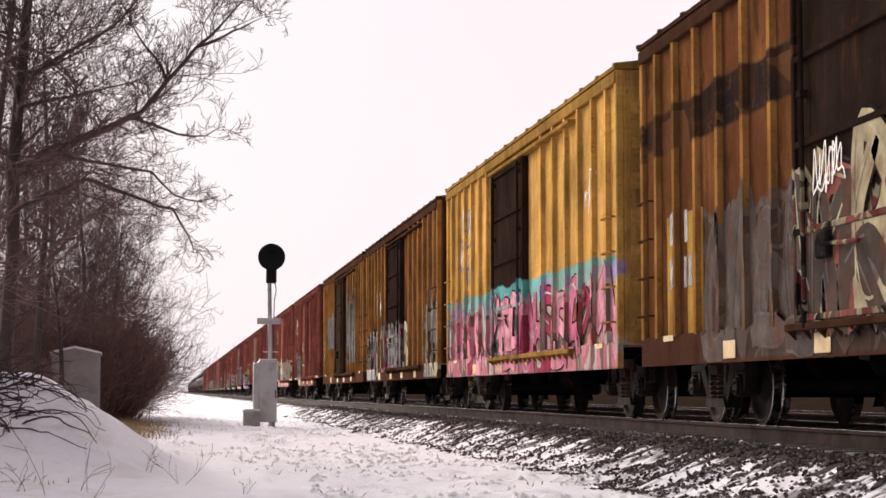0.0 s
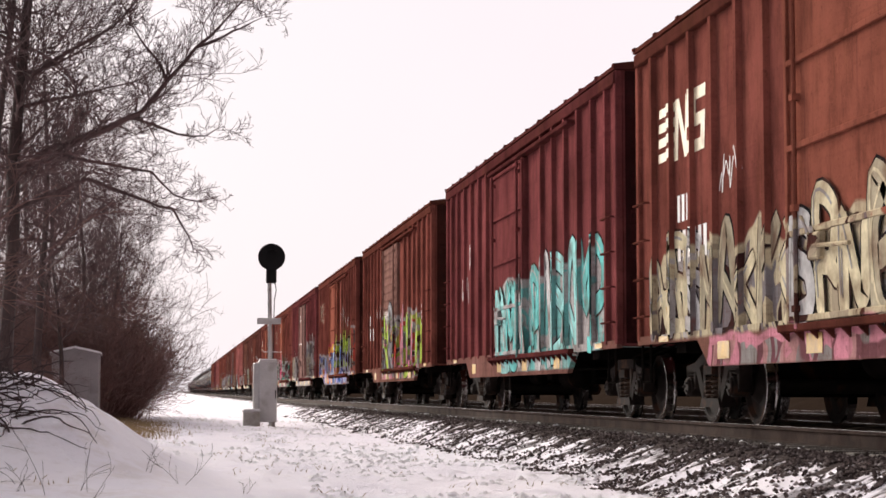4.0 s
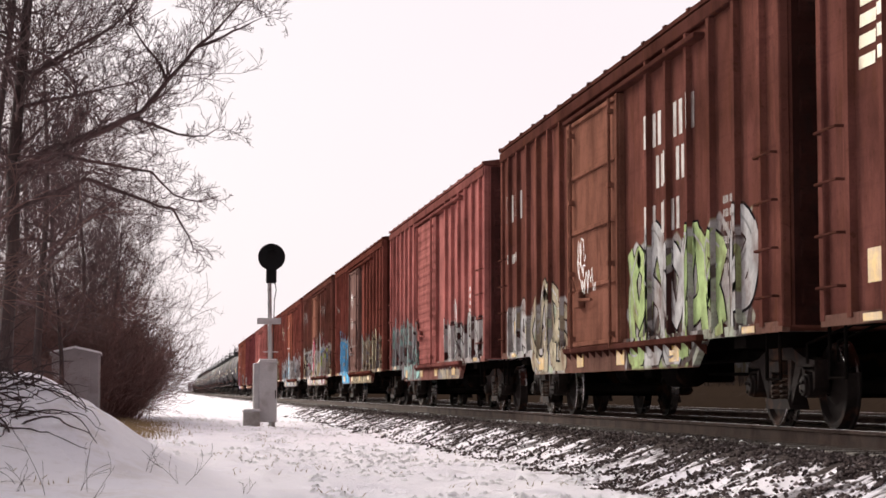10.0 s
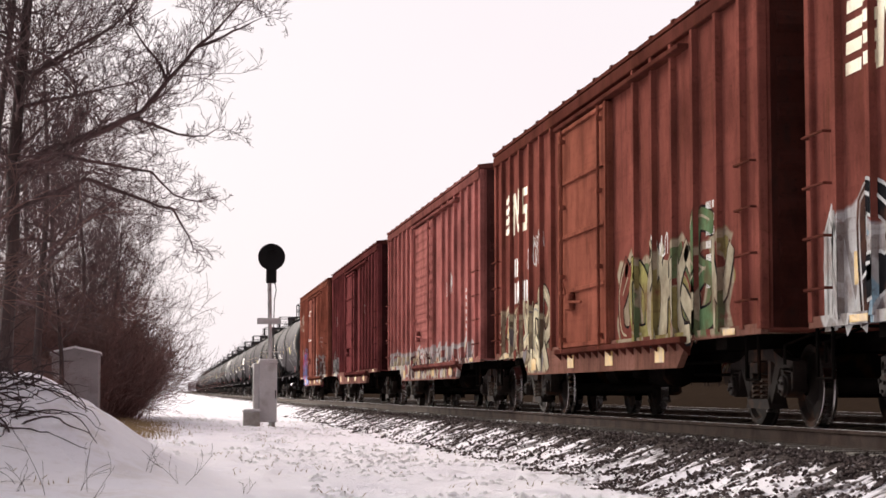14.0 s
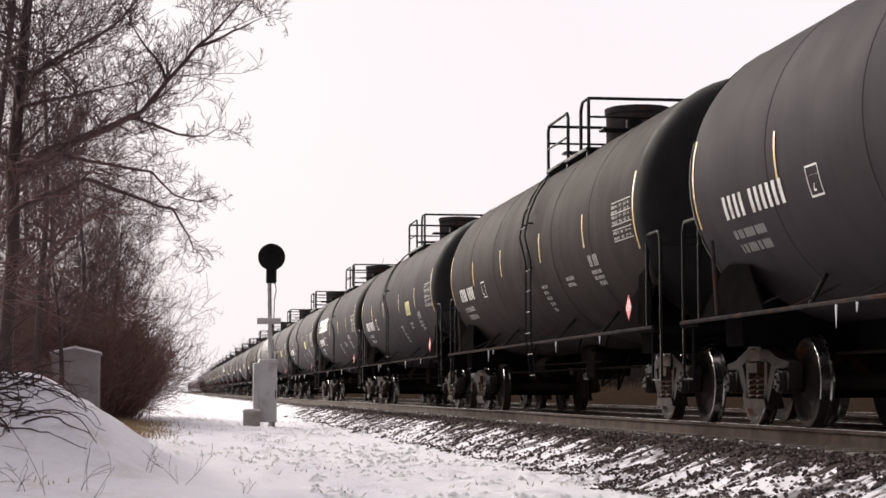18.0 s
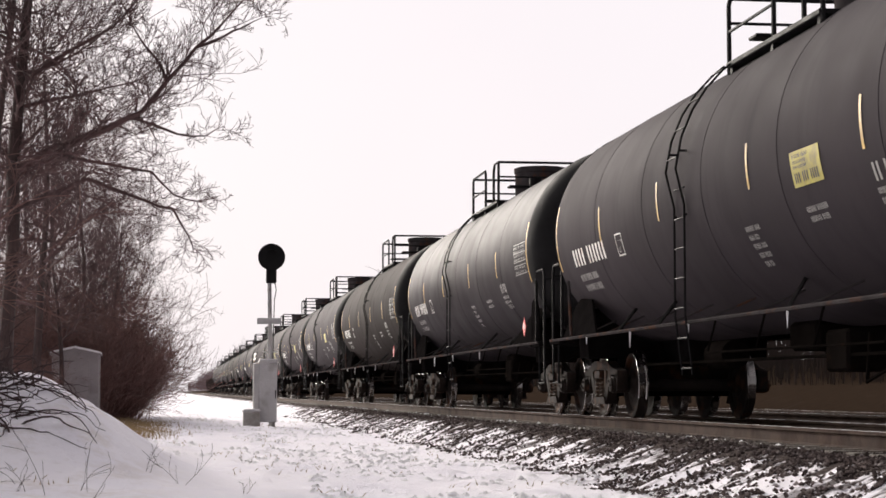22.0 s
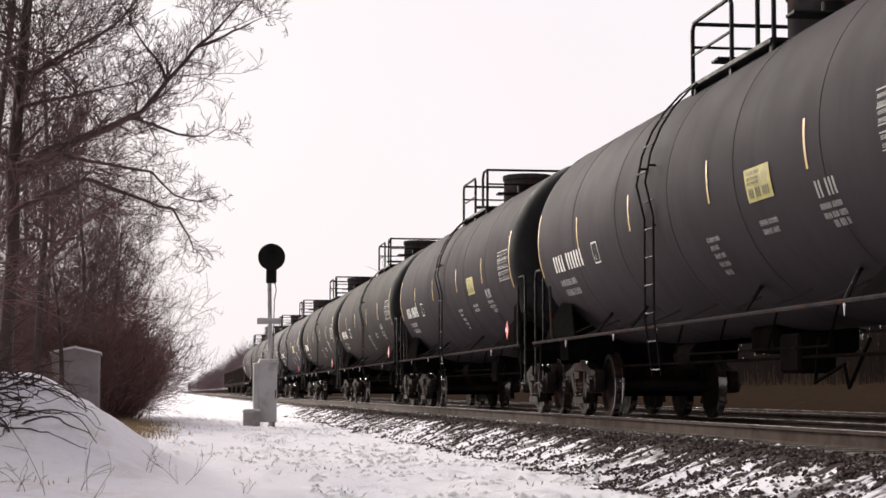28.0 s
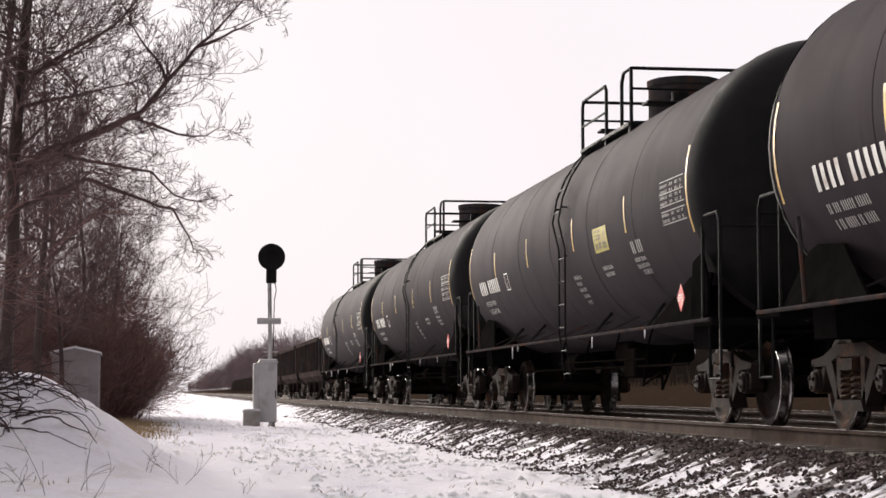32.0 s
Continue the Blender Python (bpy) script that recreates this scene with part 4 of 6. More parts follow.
def data_mesh():
    m = Mesh()
    for z, w in ((1.60, (3, 5)), (1.48, (2, 6)), (1.36, (3, 4))):
        m2 = bars(HALF - 2.1, z, 0.075, w)
        m.add(m2.v, m2.f)
    for i in range(7):
        m2 = bars(-HALF + 2.0, 2.3 - i * 0.14, 0.08, (4, 3))
        m.add(m2.v, m2.f)
    return m


# ---- tank car ----
TR, TZ, TH = 1.60, 2.645, 8.6


def tank_x(z, off=0.004):
    """How far out the shell's near side lies at height z."""
    d = z - TZ
    return -math.sqrt(max(0.0, (TR + off + 0.002) ** 2 - d * d))


def tank_mesh():
    prof = [(-TH, 0.0)]
    for i in range(1, 11):
        a = math.pi / 2 * i / 10
        prof.append((-TH + 0.85 * (1 - math.cos(a)), TR * math.sin(a)))
    for y in (-TH + 0.87, -TH + 0.90, 0.0, TH - 0.90, TH - 0.87):
        prof.append((y, TR))
    for i in range(10, 0, -1):
        a = math.pi / 2 * i / 10
        prof.append((TH - 0.85 * (1 - math.cos(a)), TR * math.sin(a)))
    prof.append((TH, 0.0))
    return Mesh().lathe(prof, (0, 0, TZ), 72, "y")


def weld_mesh(y):
    """A welded ring seam round the shell."""
    return Mesh().lathe([(y - 0.012, TR - 0.004), (y - 0.007, TR + 0.004), (y + 0.007, TR + 0.004), (y + 0.012, TR - 0.004)], (0, 0, TZ), 72, "y")


def tank_head_mesh(q):
    """One dished end as a black shell; its colour stands in for shade and dirt."""
    m = Mesh()
    n, k = 48, 9
    vs = []
    for i in range(k + 1):
        a = math.pi / 2 * (0.02 + 0.96 * i / k)
        yy, r = TH - 0.85 * (1 - math.cos(a)) + 0.012, (TR + 0.008) * math.sin(a)
        for j in range(n):
            b = 2 * math.pi * j / n
            vs.append((r * math.cos(b), q * yy, TZ + r * math.sin(b)))
    fs = [(i * n + j, i * n + (j + 1) % n, (i + 1) * n + (j + 1) % n, (i + 1) * n + j) for i in range(k) for j in range(n)]
    return m.add(vs, fs)


def saddle_mesh(q):
    """The bolster web that carries one end of the tank."""
    y = q * 7.2
    arc = [(-1.15 + 0.23 * i, TZ - math.sqrt((TR - 0.02) ** 2 - (-1.15 + 0.23 * i) ** 2)) for i in range(11)]
    return Mesh().prism([(-1.30, 0.84), (-1.32, 1.30)] + arc + [(1.32, 1.30), (1.30, 0.84)], "y", y - 0.3, y + 0.3)


def gusset_mesh(q, s):
    """A long sloping plate from the side rail up to the shell."""
    m = Mesh()
    pts = [(7.9, 1.12, 1.46), (5.6, 1.12, 1.46), (6.7, 1.66, 1.27), (7.3, 1.70, 1.29), (7.6, 1.66, 1.27)]
    vs = [(s * (x + d), q * y, z) for d in (0, 0.03) for y, z, x in pts]
    return m.add(vs, [(0, 1, 2, 3, 4), (9, 8, 7, 6, 5)] + [(i, (i + 1) % 5, 5 + (i + 1) % 5, 5 + i) for i in range(5)])


def stub_mesh(q):
    return Mesh().box(-0.3, 0.3, q * 5.4, q * 8.45, 0.74, 1.10, 0.02)


def end_floor_mesh(q):
    return Mesh().box(-1.55, 1.55, q * 7.75, q * 8.45, 1.06, 1.14, 0.01)


def end_plate_mesh():
    """A dark upright plate that carries the placard at one end."""
    return Mesh().prism([(-7.35, 1.18), (-8.0, 1.18), (-8.0, 1.62), (-7.78, 1.86), (-7.45, 1.78)], "x", -1.44, -1.47)


def post_mesh():
    return Mesh().tube((-1.5, 7.15, 1.16), (-1.5, 7.32, 1.95), 0.022, n=6)


def tank_rail_mesh(s):
    m = Mesh()
    x = s * 1.55
    m.path([(x, -8.4, 1.12), (x, 8.4, 1.12)], 0.022, 6)
    for i in range(9):
        y = -6.4 + i * 1.6
        m.tube((x, y, 1.12), (s * 1.05, y - 0.15, 1.35), 0.013, n=5)
    return m


def icicle_mesh(y, h):
    return Mesh().tube((-1.55, y, 1.105), (-1.55, y + 0.01, 1.105 - h), 0.013, 0.003, 5)


def strut_mesh(s, y):
    """A short slanting black brace from the rail to the shell."""
    return Mesh().tube((s * 1.53, y - 0.9, 1.13), (s * 1.04, y, 1.48), 0.022, n=5)


def ladder_out(s, z):
    return s * (1.60 - 0.12 * max(0.0, 1.2 - z) if z < TZ else -tank_x(z, 0.10))


def stile_mesh(s, y):
    zs = (0.55, 0.9, 1.2, 1.6, 2.0, 2.4, 2.8, 3.15, 3.45, 3.7, 3.9, 4.02)
    return Mesh().path([(ladder_out(s, z), y, z) for z in zs], 0.013, 5)


def rung_mesh(s, y0, z):
    x = ladder_out(s, z)
    return Mesh().tube((x, y0 - 0.21, z), (x, y0 + 0.21, z), 0.010, n=5)


def bracket_mesh(s, y, z):
    x = ladder_out(s, z)
    return Mesh().prism([(x, z - 0.012), (-s * tank_x(z), z - 0.012), (-s * tank_x(z), z + 0.012), (x, z + 0.012)], "y", y - 0.012, y + 0.012)


def tank_ladder(car, s, at):
    y0 = 0.0
    ladder = piece("ladder", stock(("stile", s, y0 - 0.21), lambda: stile_mesh(s, y0 - 0.21)), MAT_BLACK, car, "curved black ladder")
    ladder.location = (0, at, 0)
    piece("stile", stock(("stile", s, y0 + 0.21), lambda: stile_mesh(s, y0 + 0.21)), MAT_BLACK, ladder)
    for i in range(11):
        z = 0.62 + i * 0.33
        piece("rung", stock(("rung", s, y0, i), lambda: rung_mesh(s, y0, z)), MAT_BLACK, ladder)
    for z in (2.3, 3.0):
        for y in (y0 - 0.21, y0 + 0.21):
            piece("bracket", stock(("bracket", s, y, z), lambda: bracket_mesh(s, y, z)), MAT_BLACK, ladder)


P0, P1, PZ, PT = 1.1, -2.0, 3.98, 4.74


def platform_mesh():
    m = Mesh()
    for s in (-1, 1):
        m.box(s * 0.72, s * 1.06, P1, P0, PZ - 0.03, PZ + 0.03, 0.01)
        for y in (P0 - 0.1, -0.45, P1 + 0.1):
            m.box(s * 0.8, s * 1.03, y - 0.04, y + 0.04, PZ - 0.32, PZ - 0.03)
    for y in (P0 - 0.3, P1):
        m.box(-0.8, 0.8, y, y + 0.3, TZ + TR + 0.02, TZ + TR + 0.06, 0.01)
    return m


def handrail_mesh(s, k):
    m = Mesh()
    x = s * 1.02
    if k == 1:
        return m.path([(x, -1.45, PZ), (x, -1.45, PT - 0.12), (x, -1.57, PT), (x, P1, PT), (x, P1, PZ - 0.1)], 0.026, 6)
    m.path([(x, P0, PZ - 0.1), (x, P0, PT - 0.08), (x, P0 - 0.08, PT), (x, -0.42, PT), (x, -0.5, PT - 0.08), (x, -0.5, PZ)], 0.026, 6)
    m.path([(x, P0, (PZ + PT) / 2), (x, -0.5, (PZ + PT) / 2)], 0.018, 5)
    return m


def cross_rail_mesh(y):
    m = Mesh().path([(-1.02, y, PT), (1.02, y, PT)], 0.024, 6)
    return m.path([(-1.02, y, (PZ + PT) / 2 + 0.1), (1.02, y, (PZ + PT) / 2 + 0.1)], 0.018, 5)


def manway_mesh():
    m = Mesh()
    z = TZ + TR - 0.05
    m.lathe([(0, 0.50), (0.44, 0.50), (0.46, 0.52), (0.55, 0.52), (0.56, 0.49), (0.53, 0.47), (0.53, 0.06), (0.55, 0.05), (0.55, 0.0)], (0, -0.95, z), 32, "z")
    for a in (2.3, 3.0, 3.7, 5.2, 0.6):      # hinge and swing bolts of the lid
        x, y = 0.47 * math.cos(a), 0.47 * math.sin(a) - 0.95
        m.box(x - 0.05, x + 0.05, y - 0.04, y + 0.04, z + 0.48, z + 0.56, 0.012)
    return m


def fitting_mesh(k):
    z = TZ + TR - 0.05
    if k:
        return Mesh().lathe([(0, 0.13), (0.3, 0.13), (0.32, 0.0)], (-0.2, -1.5, z), 12, "z")
    return Mesh().lathe([(0, 0.2), (0.24, 0.2), (0.26, 0.0)], (0.1, 0.55, z), 16, "z")


def end_rail_mesh(q, s):
    m = Mesh()
    x = s * 1.48
    y0, y1 = q * 7.9, q * 8.55
    m.path([(x, y0, 1.1), (x, y0, 2.15), (x, y0 + q * 0.08, 2.25), (x, y1 - q * 0.08, 2.25), (x, y1, 2.15), (x, y1, 1.1)], 0.022, 6)
    m.path([(x, y1, 2.1), (s * 0.55, y1, 2.1), (s * 0.55, y1, 1.1)], 0.02, 5)
    m.path([(x, y1, 1.1), (x, y1, 0.5), (x, y1 - q * 0.4, 0.5), (x, y1 - q * 0.4, 1.1)], 0.018, 5)
    return m


def outlet_mesh():
    m = Mesh()
    m.lathe([(0.62, 0.0), (0.62, 0.2), (0.8, 0.24), (1.2, 0.26)], (0, 0, 0), 16, "z")
    m.box(-0.5, 0.5, -0.45, 0.45, 0.80, 1.12, 0.05)
    m.lathe([(0, 0.0), (0.03, 0.17), (0.8, 0.17), (0.83, 0.0)], (-0.65, 1.9, 0.80), 14, "y")
    m.path([(-0.9, 5.2, 0.72), (-0.9, -5.2, 0.70)], 0.018, 5)
    m.path([(-1.2, 1.2, 0.80), (-1.2, -4.2, 0.78)], 0.013, 5)
    for y in (1.2, -0.6, -2.4, -4.2):
        m.tube((-1.2, y, 0.79), (-1.1, y, 1.16), 0.013, n=5)
    m.box(-0.95, -0.55, -2.6, -2.0, 0.55, 0.95, 0.03)
    m.path([(-0.8, -2.8, 0.9), (-0.95, -3.1, 0.45), (-0.8, -3.5, 0.62), (-0.9, -3.9, 0.40), (-0.8, -4.2, 0.85)], 0.02, 5)
    return m


def strip_mesh(y, z0, z1, w):
    m = Mesh()
    for i in range(6):
        a, b = z0 + (z1 - z0) * i / 6, z0 + (z1 - z0) * (i + 1) / 6
        m.add([(tank_x(a), y, a), (tank_x(a), y - w, a), (tank_x(b), y - w, b), (tank_x(b), y, b)], [(0, 1, 2, 3)])
    return m


def curved_panel(y, z0, w, h, off=0.004):
    m = Mesh()
    for i in range(4):
        a, b = z0 + h * i / 4, z0 + h * (i + 1) / 4
        m.add([(tank_x(a, off), y, a), (tank_x(a, off), y - w, a), (tank_x(b, off), y - w, b), (tank_x(b, off), y, b)], [(0, 1, 2, 3)])
    return m


def tank_data_mesh():
    """Rows of stencilled capacity data along the shell."""
    m = Mesh()
    rows = [(6.65, 1.91, 0.085, (2, 3, 6, 6)), (6.62, 1.77, 0.085, (1, 2, 5, 2, 5))]
    rows += [(-1.15, 1.95 - 0.085 * i, 0.05, w) for i, w in enumerate(((9, 5), (5, 4), (7, 5), (5, 6), (4, 3)))]
    rows += [(-3.05, 1.97 - 0.085 * i, 0.05, w) for i, w in enumerate(((8, 9), (9, 6)))]
    rows += [(-4.85, 2.06, 0.15, (2, 3)), (-4.8, 1.96, 0.05, (9, 8)), (-4.8, 1.88, 0.05, (6, 5, 6)), (-4.95, 1.80, 0.06, (3, 4, 2))]
    for y, z, size, w in rows:
        q = bars(y, z, size, w, curve=tank_x)
        m.add(q.v, q.f)
    return m


def tank_table_mesh():
    """The ruled test table near one end."""
    m = Mesh()
    for z in (2.745, 2.60, 2.46, 2.40, 2.26):
        q = curved_panel(-6.55, z, 1.02, 0.012)
        m.add(q.v, q.f)
    for i in range(7):
        for k, y in enumerate((-6.57, -6.98, -7.22, -7.42)):
            if i != 4:
                q = bars(y, 2.68 - i * 0.066, 0.036, ((9, 4), (3, 2), (4, 1), (3,))[k], curve=tank_x)
                m.add(q.v, q.f)
    return m


def notice_mesh():
    m = Mesh()
    for z, size, w in ((2.455, 0.035, (2, 8, 8)), (2.405, 0.03, (5, 6, 7)), (2.36, 0.03, (6, 8, 4)), (2.235, 0.09, (3, 3, 4))):
        q = bars(-3.02, z, size, w, curve=lambda z: tank_x(z, 0.008))
        m.add(q.v, q.f)
    return m


def plate_frame_mesh():
    m = Mesh()
    y, z, w, h, t = 4.10, 2.08, 0.33, 0.28, 0.018
    for a, b, c, d in ((y, z, w, t), (y, z + h - t, w, t), (y, z, t, h), (y - w + t, z, t, h)):
        q = curved_panel(a, b, c, d)
        m.add(q.v, q.f)
    return m


def placard_mesh():
    y, z, r, x = -7.30, 1.40, 0.155, -1.56
    return Mesh().prism([(y - r, z), (y, z - r), (y + r, z), (y, z + r)], "x", x, x - 0.006)


def wordmark_mesh():
    """A lessor's white word mark as plain slanted blocks."""
    m = Mesh()
    y = 6.5
    for w in (0.50, 0.50, 0.44, 0.48, 0.46, 0.50):
        for j in range(6):
            a, b = 2.60 + 0.075 * j, 2.675 + 0.075 * j
            ya, yb = y - (a - 2.6) * 0.3, y - (b - 2.6) * 0.3
            for c, d in ((0, w),) if j in (0, 5) else ((0, 0.13), (w - 0.13, w)):
                m.add([(tank_x(a), ya - c, a), (tank_x(a), ya - d, a), (tank_x(b), yb - d, b), (tank_x(b), yb - c, b)], [(0, 1, 2, 3)])
        y -= w + 0.11
    return m


def tank_car(place, spec):
    car = tagged(new("tank_car"), spec["label"], "tank car", "tank cars of the train")
    car.location = (TRACK, place, 0)
    PLACES.append((car, place))
    paint = spec["paint"]
    piece("tank", stock("tank", tank_mesh, True), paint, car)
    for i in range(1, 6):
        piece("weld_seam", stock(("weld_seam", i), lambda: weld_mesh(-TH + 0.85 + (2 * TH - 1.7) * i / 6)), paint, car)
    deck = [piece("platform", stock("platform", platform_mesh), MAT_BLACK, car, "black roof platform")]
    piece("end_plate", stock("end_plate", end_plate_mesh), MAT_PITCH, car, "dark upright end plate")
    piece("post", stock("tank_post", post_mesh), MAT_HAND, car)
    for i, y in enumerate((P0, P1)):
        deck.append(piece("cross_rail", stock(("cross_rail", i), lambda: cross_rail_mesh(y)), MAT_BLACK, car))
    deck.append(piece("manway", stock("manway", manway_mesh, True), MAT_HAND, car, "bolted manway housing"))
    deck.append(piece("valve_fitting", stock("valve_fitting", lambda: fitting_mesh(0), True), MAT_BLACK, car))
    deck.append(piece("relief_valve", stock("relief_valve", lambda: fitting_mesh(1), True), MAT_BLACK, car))
    piece("bottom_outlet", stock("bottom_outlet", outlet_mesh, True), MAT_UNDER, car)
    for q in (-1, 1):
        piece("tank_head", stock(("tank_head", q), lambda: tank_head_mesh(q), True), MAT_BLACK, car, "dished end, black with dirt and painted shade")
        piece("saddle", stock(("saddle", q), lambda: saddle_mesh(q)), MAT_PITCH, car)
        piece("stub_sill", stock(("stub_sill", q), lambda: stub_mesh(q)), MAT_PITCH, car)
        piece("end_platform", stock(("end_platform", q), lambda: end_floor_mesh(q)), MAT_PITCH, car)
        piece("coupler", stock(("coupler", q, 8.4), lambda: coupler_mesh(q, 8.4)), MAT_UNDER, car, "knuckle coupler with air hose")
        add_truck(car, q * 7.2, 0.457, place)
    for s in (-1, 1):
        piece("side_rail", stock(("side_rail", s), lambda: tank_rail_mesh(s)), MAT_HAND, car, "long steel side rail")
        if s < 0:
            tank_ladder(car, s, spec["ladder"])
        for k in (0, 1):
            deck.append(piece("handrail", stock(("handrail", s, k), lambda: handrail_mesh(s, k), True), MAT_BLACK, car))
        for i, y in enumerate((5.05, 3.05, -1.75, -4.65)):
            piece("brace", stock(("brace", s, i), lambda: strut_mesh(s, y)), MAT_BLACK, car)
        for q in (-1, 1):
            piece("gusset", stock(("gusset", q, s), lambda: gusset_mesh(q, s)), MAT_PITCH, car)
            piece("end_rail", stock(("end_rail", q, s), lambda: end_rail_mesh(q, s), True), MAT_BLACK, car)
    for ob in deck:
        ob.location = (0, spec["deck"] - P0, 0)
    for i, (y, z0, z1) in enumerate(((7.70, 2.10, 3.05), (4.9, 2.33, 2.78), (1.88, 2.33, 2.78), (-1.62, 2.33, 2.78), (-4.75, 2.33, 2.78), (-7.66, 2.10, 3.05))):
        piece("reflector", stock(("tank_reflector", i), lambda: strip_mesh(y, z0, z1, 0.055)), MAT_YELLOW, car, "yellow reflector strip")
    for i, (y, h) in enumerate(((5.9, 0.10), (3.4, 0.20), (2.9, 0.09), (0.7, 0.13), (-2.7, 0.16), (-5.6, 0.11))):
        if (i + int(place)) % 3:
            piece("icicle", stock(("icicle", i), lambda: icicle_mesh(y, h)), MAT_SNOWCAP, car, "small white icicle")
    piece("lettering", stock(("tank_mark", spec["marks"]), lambda: bars(6.70, 2.11, 0.23, spec["marks"], curve=tank_x, step=0.80)), MAT_WHITE, car, kind="stuff")
    tagged(piece("lettering", stock("tank_data", tank_data_mesh), MAT_STENCIL, car, "rows of small white stencilling"), kind="stuff")
    tagged(piece("test_table", stock("test_table", tank_table_mesh), MAT_STENCIL, car, "ruled white test table"), kind="stuff")
    if spec.get("patch"):
        piece("yellow_sign", stock("yellow_sign", lambda: curved_panel(-2.95, 2.20, 0.78, 0.32)), MAT_SIGN, car, "yellow notice panel")
        piece("lettering", stock("notice_lettering", notice_mesh), MAT_INK, car, kind="stuff")
    if spec.get("wordmark"):
        piece("wordmark", stock("wordmark", wordmark_mesh), MAT_WHITE, car, "white blocky word mark", kind="stuff")
    m = lambda: plate_frame_mesh()
    piece("plate_frame", stock("plate_frame", m), MAT_WHITE, car, "thin white box outline")
    lettered("PLATE", 0.075, 4.05, 2.27, -1.555, car, MAT_WHITE)
    lettered("C", 0.13, 3.98, 2.125, -1.535, car, MAT_WHITE)
    piece("placard", stock("placard", placard_mesh), MAT_RED, car, "red diamond hazard placard")
    lettered("3295", 0.11, -7.18, 1.362, -1.568, car, MAT_WHITE)
    return car


# ---- open hopper at the train's tail ----
def hopper_mesh():
    m = Mesh()
    h = 6.6
    o = [(-1.1, 0.72), (-1.42, 1.0), (-1.5, 1.5), (-1.5, 2.45), (-1.42, 2.45), (-1.42, 1.5), (-1.35, 1.05), (-1.05, 0.8), (1.05, 0.8), (1.35, 1.05), (1.42, 1.5), (1.42, 2.45), (1.5, 2.45), (1.5, 1.5), (1.42, 1.0), (1.1, 0.72)]
    m.prism(o, "y", -h, h)
    for q in (-1, 1):
        m.prism([(q * h, 0.8), (q * (h - 0.08), 0.8), (q * (h - 0.08), 2.45), (q * h, 2.45)], "x", -1.42, 1.42)
    for s in (-1, 1):
        m.box(s * 1.5, s * 1.58, -h, h, 2.36, 2.52, 0.01)
    return m


def hopper_rib(s, y):
    return Mesh().box(s * 1.5, s * 1.6, y - 0.06, y + 0.06, 1.2, 2.36, 0.01)


def chute_mesh(y):
    return Mesh().prism([(y - 1.4, 0.98), (y - 0.4, 0.35), (y + 0.4, 0.35), (y + 1.4, 0.98)], "x", -1.2, 1.2)


def hopper_car(place, paint):
    car = tagged(new("hopper_car"), "black open-topped steel hopper car", "hopper car", "hopper cars of the train")
    car.location = (TRACK, place, 0)
    PLACES.append((car, place))
    piece("body", stock("hopper_body", hopper_mesh), paint, car)
    for y in (-3.2, 0, 3.2):
        piece("chute", stock(("hopper_chute", y), lambda: chute_mesh(y)), MAT_UNDER, car)
    for s in (-1, 1):
        for i in range(9):
            y = -6.2 + i * 1.55
            piece("rib", stock(("hopper_rib", s, i), lambda: hopper_rib(s, y)), paint, car)
    for q in (-1, 1):
        piece("coupler", stock(("coupler", q, 6.6), lambda: coupler_mesh(q, 6.6)), MAT_UNDER, car)
        add_truck(car, q * 5.3, 0.42, place)
    return car


# ---- the train ----
W, G, K = (0.50, 0.50, 0.49), (0.22, 0.22, 0.23), (0.016, 0.016, 0.018)
PINK, WINE, TEAL, LIME = (0.72, 0.30, 0.38), (0.34, 0.05, 0.10), (0.16, 0.52, 0.50), (0.42, 0.58, 0.10)
BLUE, SKY, LILAC, CREAM = (0.05, 0.12, 0.35), (0.13, 0.48, 0.80), (0.40, 0.36, 0.60), (0.62, 0.56, 0.38)
GREEN, RED, ORANGE, GOLD = (0.03, 0.32, 0.22), (0.50, 0.07, 0.05), (0.62, 0.22, 0.06), (0.66, 0.44, 0.06)
ASH, SAND = (0.31, 0.31, 0.30), (0.40, 0.36, 0.26)

YELLOW_CAR, OCHRE_CAR, RUST_CAR = (0.52, 0.30, 0.085), (0.165, 0.072, 0.026), (0.19, 0.076, 0.028)
OXIDE, BROWN, MAROON, ROSE = (0.182, 0.059, 0.046), (0.135, 0.053, 0.043), (0.148, 0.043, 0.044), (0.31, 0.115, 0.102)
DOOR_RED, DOOR_BROWN, DOOR_GREY = (0.225, 0.076, 0.052), (0.145, 0.05, 0.037), (0.19, 0.115, 0.10)
CHARCOAL = (0.022, 0.015, 0.012)


def spec(base, door, label, door_label, layers=(), form="panel", **more):
    k = len(SPECS)
    s = dict(label=label, form=form, door_label=door_label, place=k, layers=layers, **more)
    s["paint"] = car_paint("boxcar_paint_%02d" % k, base, layers, more.get("rust", 0.5), fade=more.get("fade"))
    s["door"] = car_paint("boxcar_door_%02d" % k, door, layers, 0.45)
    s["trim"] = car_paint("boxcar_trim_%02d" % k, more.get("roof") or shade(base, 0.5), (), 0.6)
    # ends: shade mixed into the colour, a quarter of the base, plus soot streaks
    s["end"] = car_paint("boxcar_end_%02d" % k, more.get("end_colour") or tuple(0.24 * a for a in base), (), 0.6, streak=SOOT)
    s["sill_paint"] = car_paint("boxcar_sill_%02d" % k, more.get("sill_colour") or tuple(0.5 * a + 0.5 * b for a, b in zip(base, (0.17, 0.115, 0.09))), layers, 0.5)
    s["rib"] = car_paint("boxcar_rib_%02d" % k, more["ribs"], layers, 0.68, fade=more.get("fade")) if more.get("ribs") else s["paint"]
    SPECS.append(s)


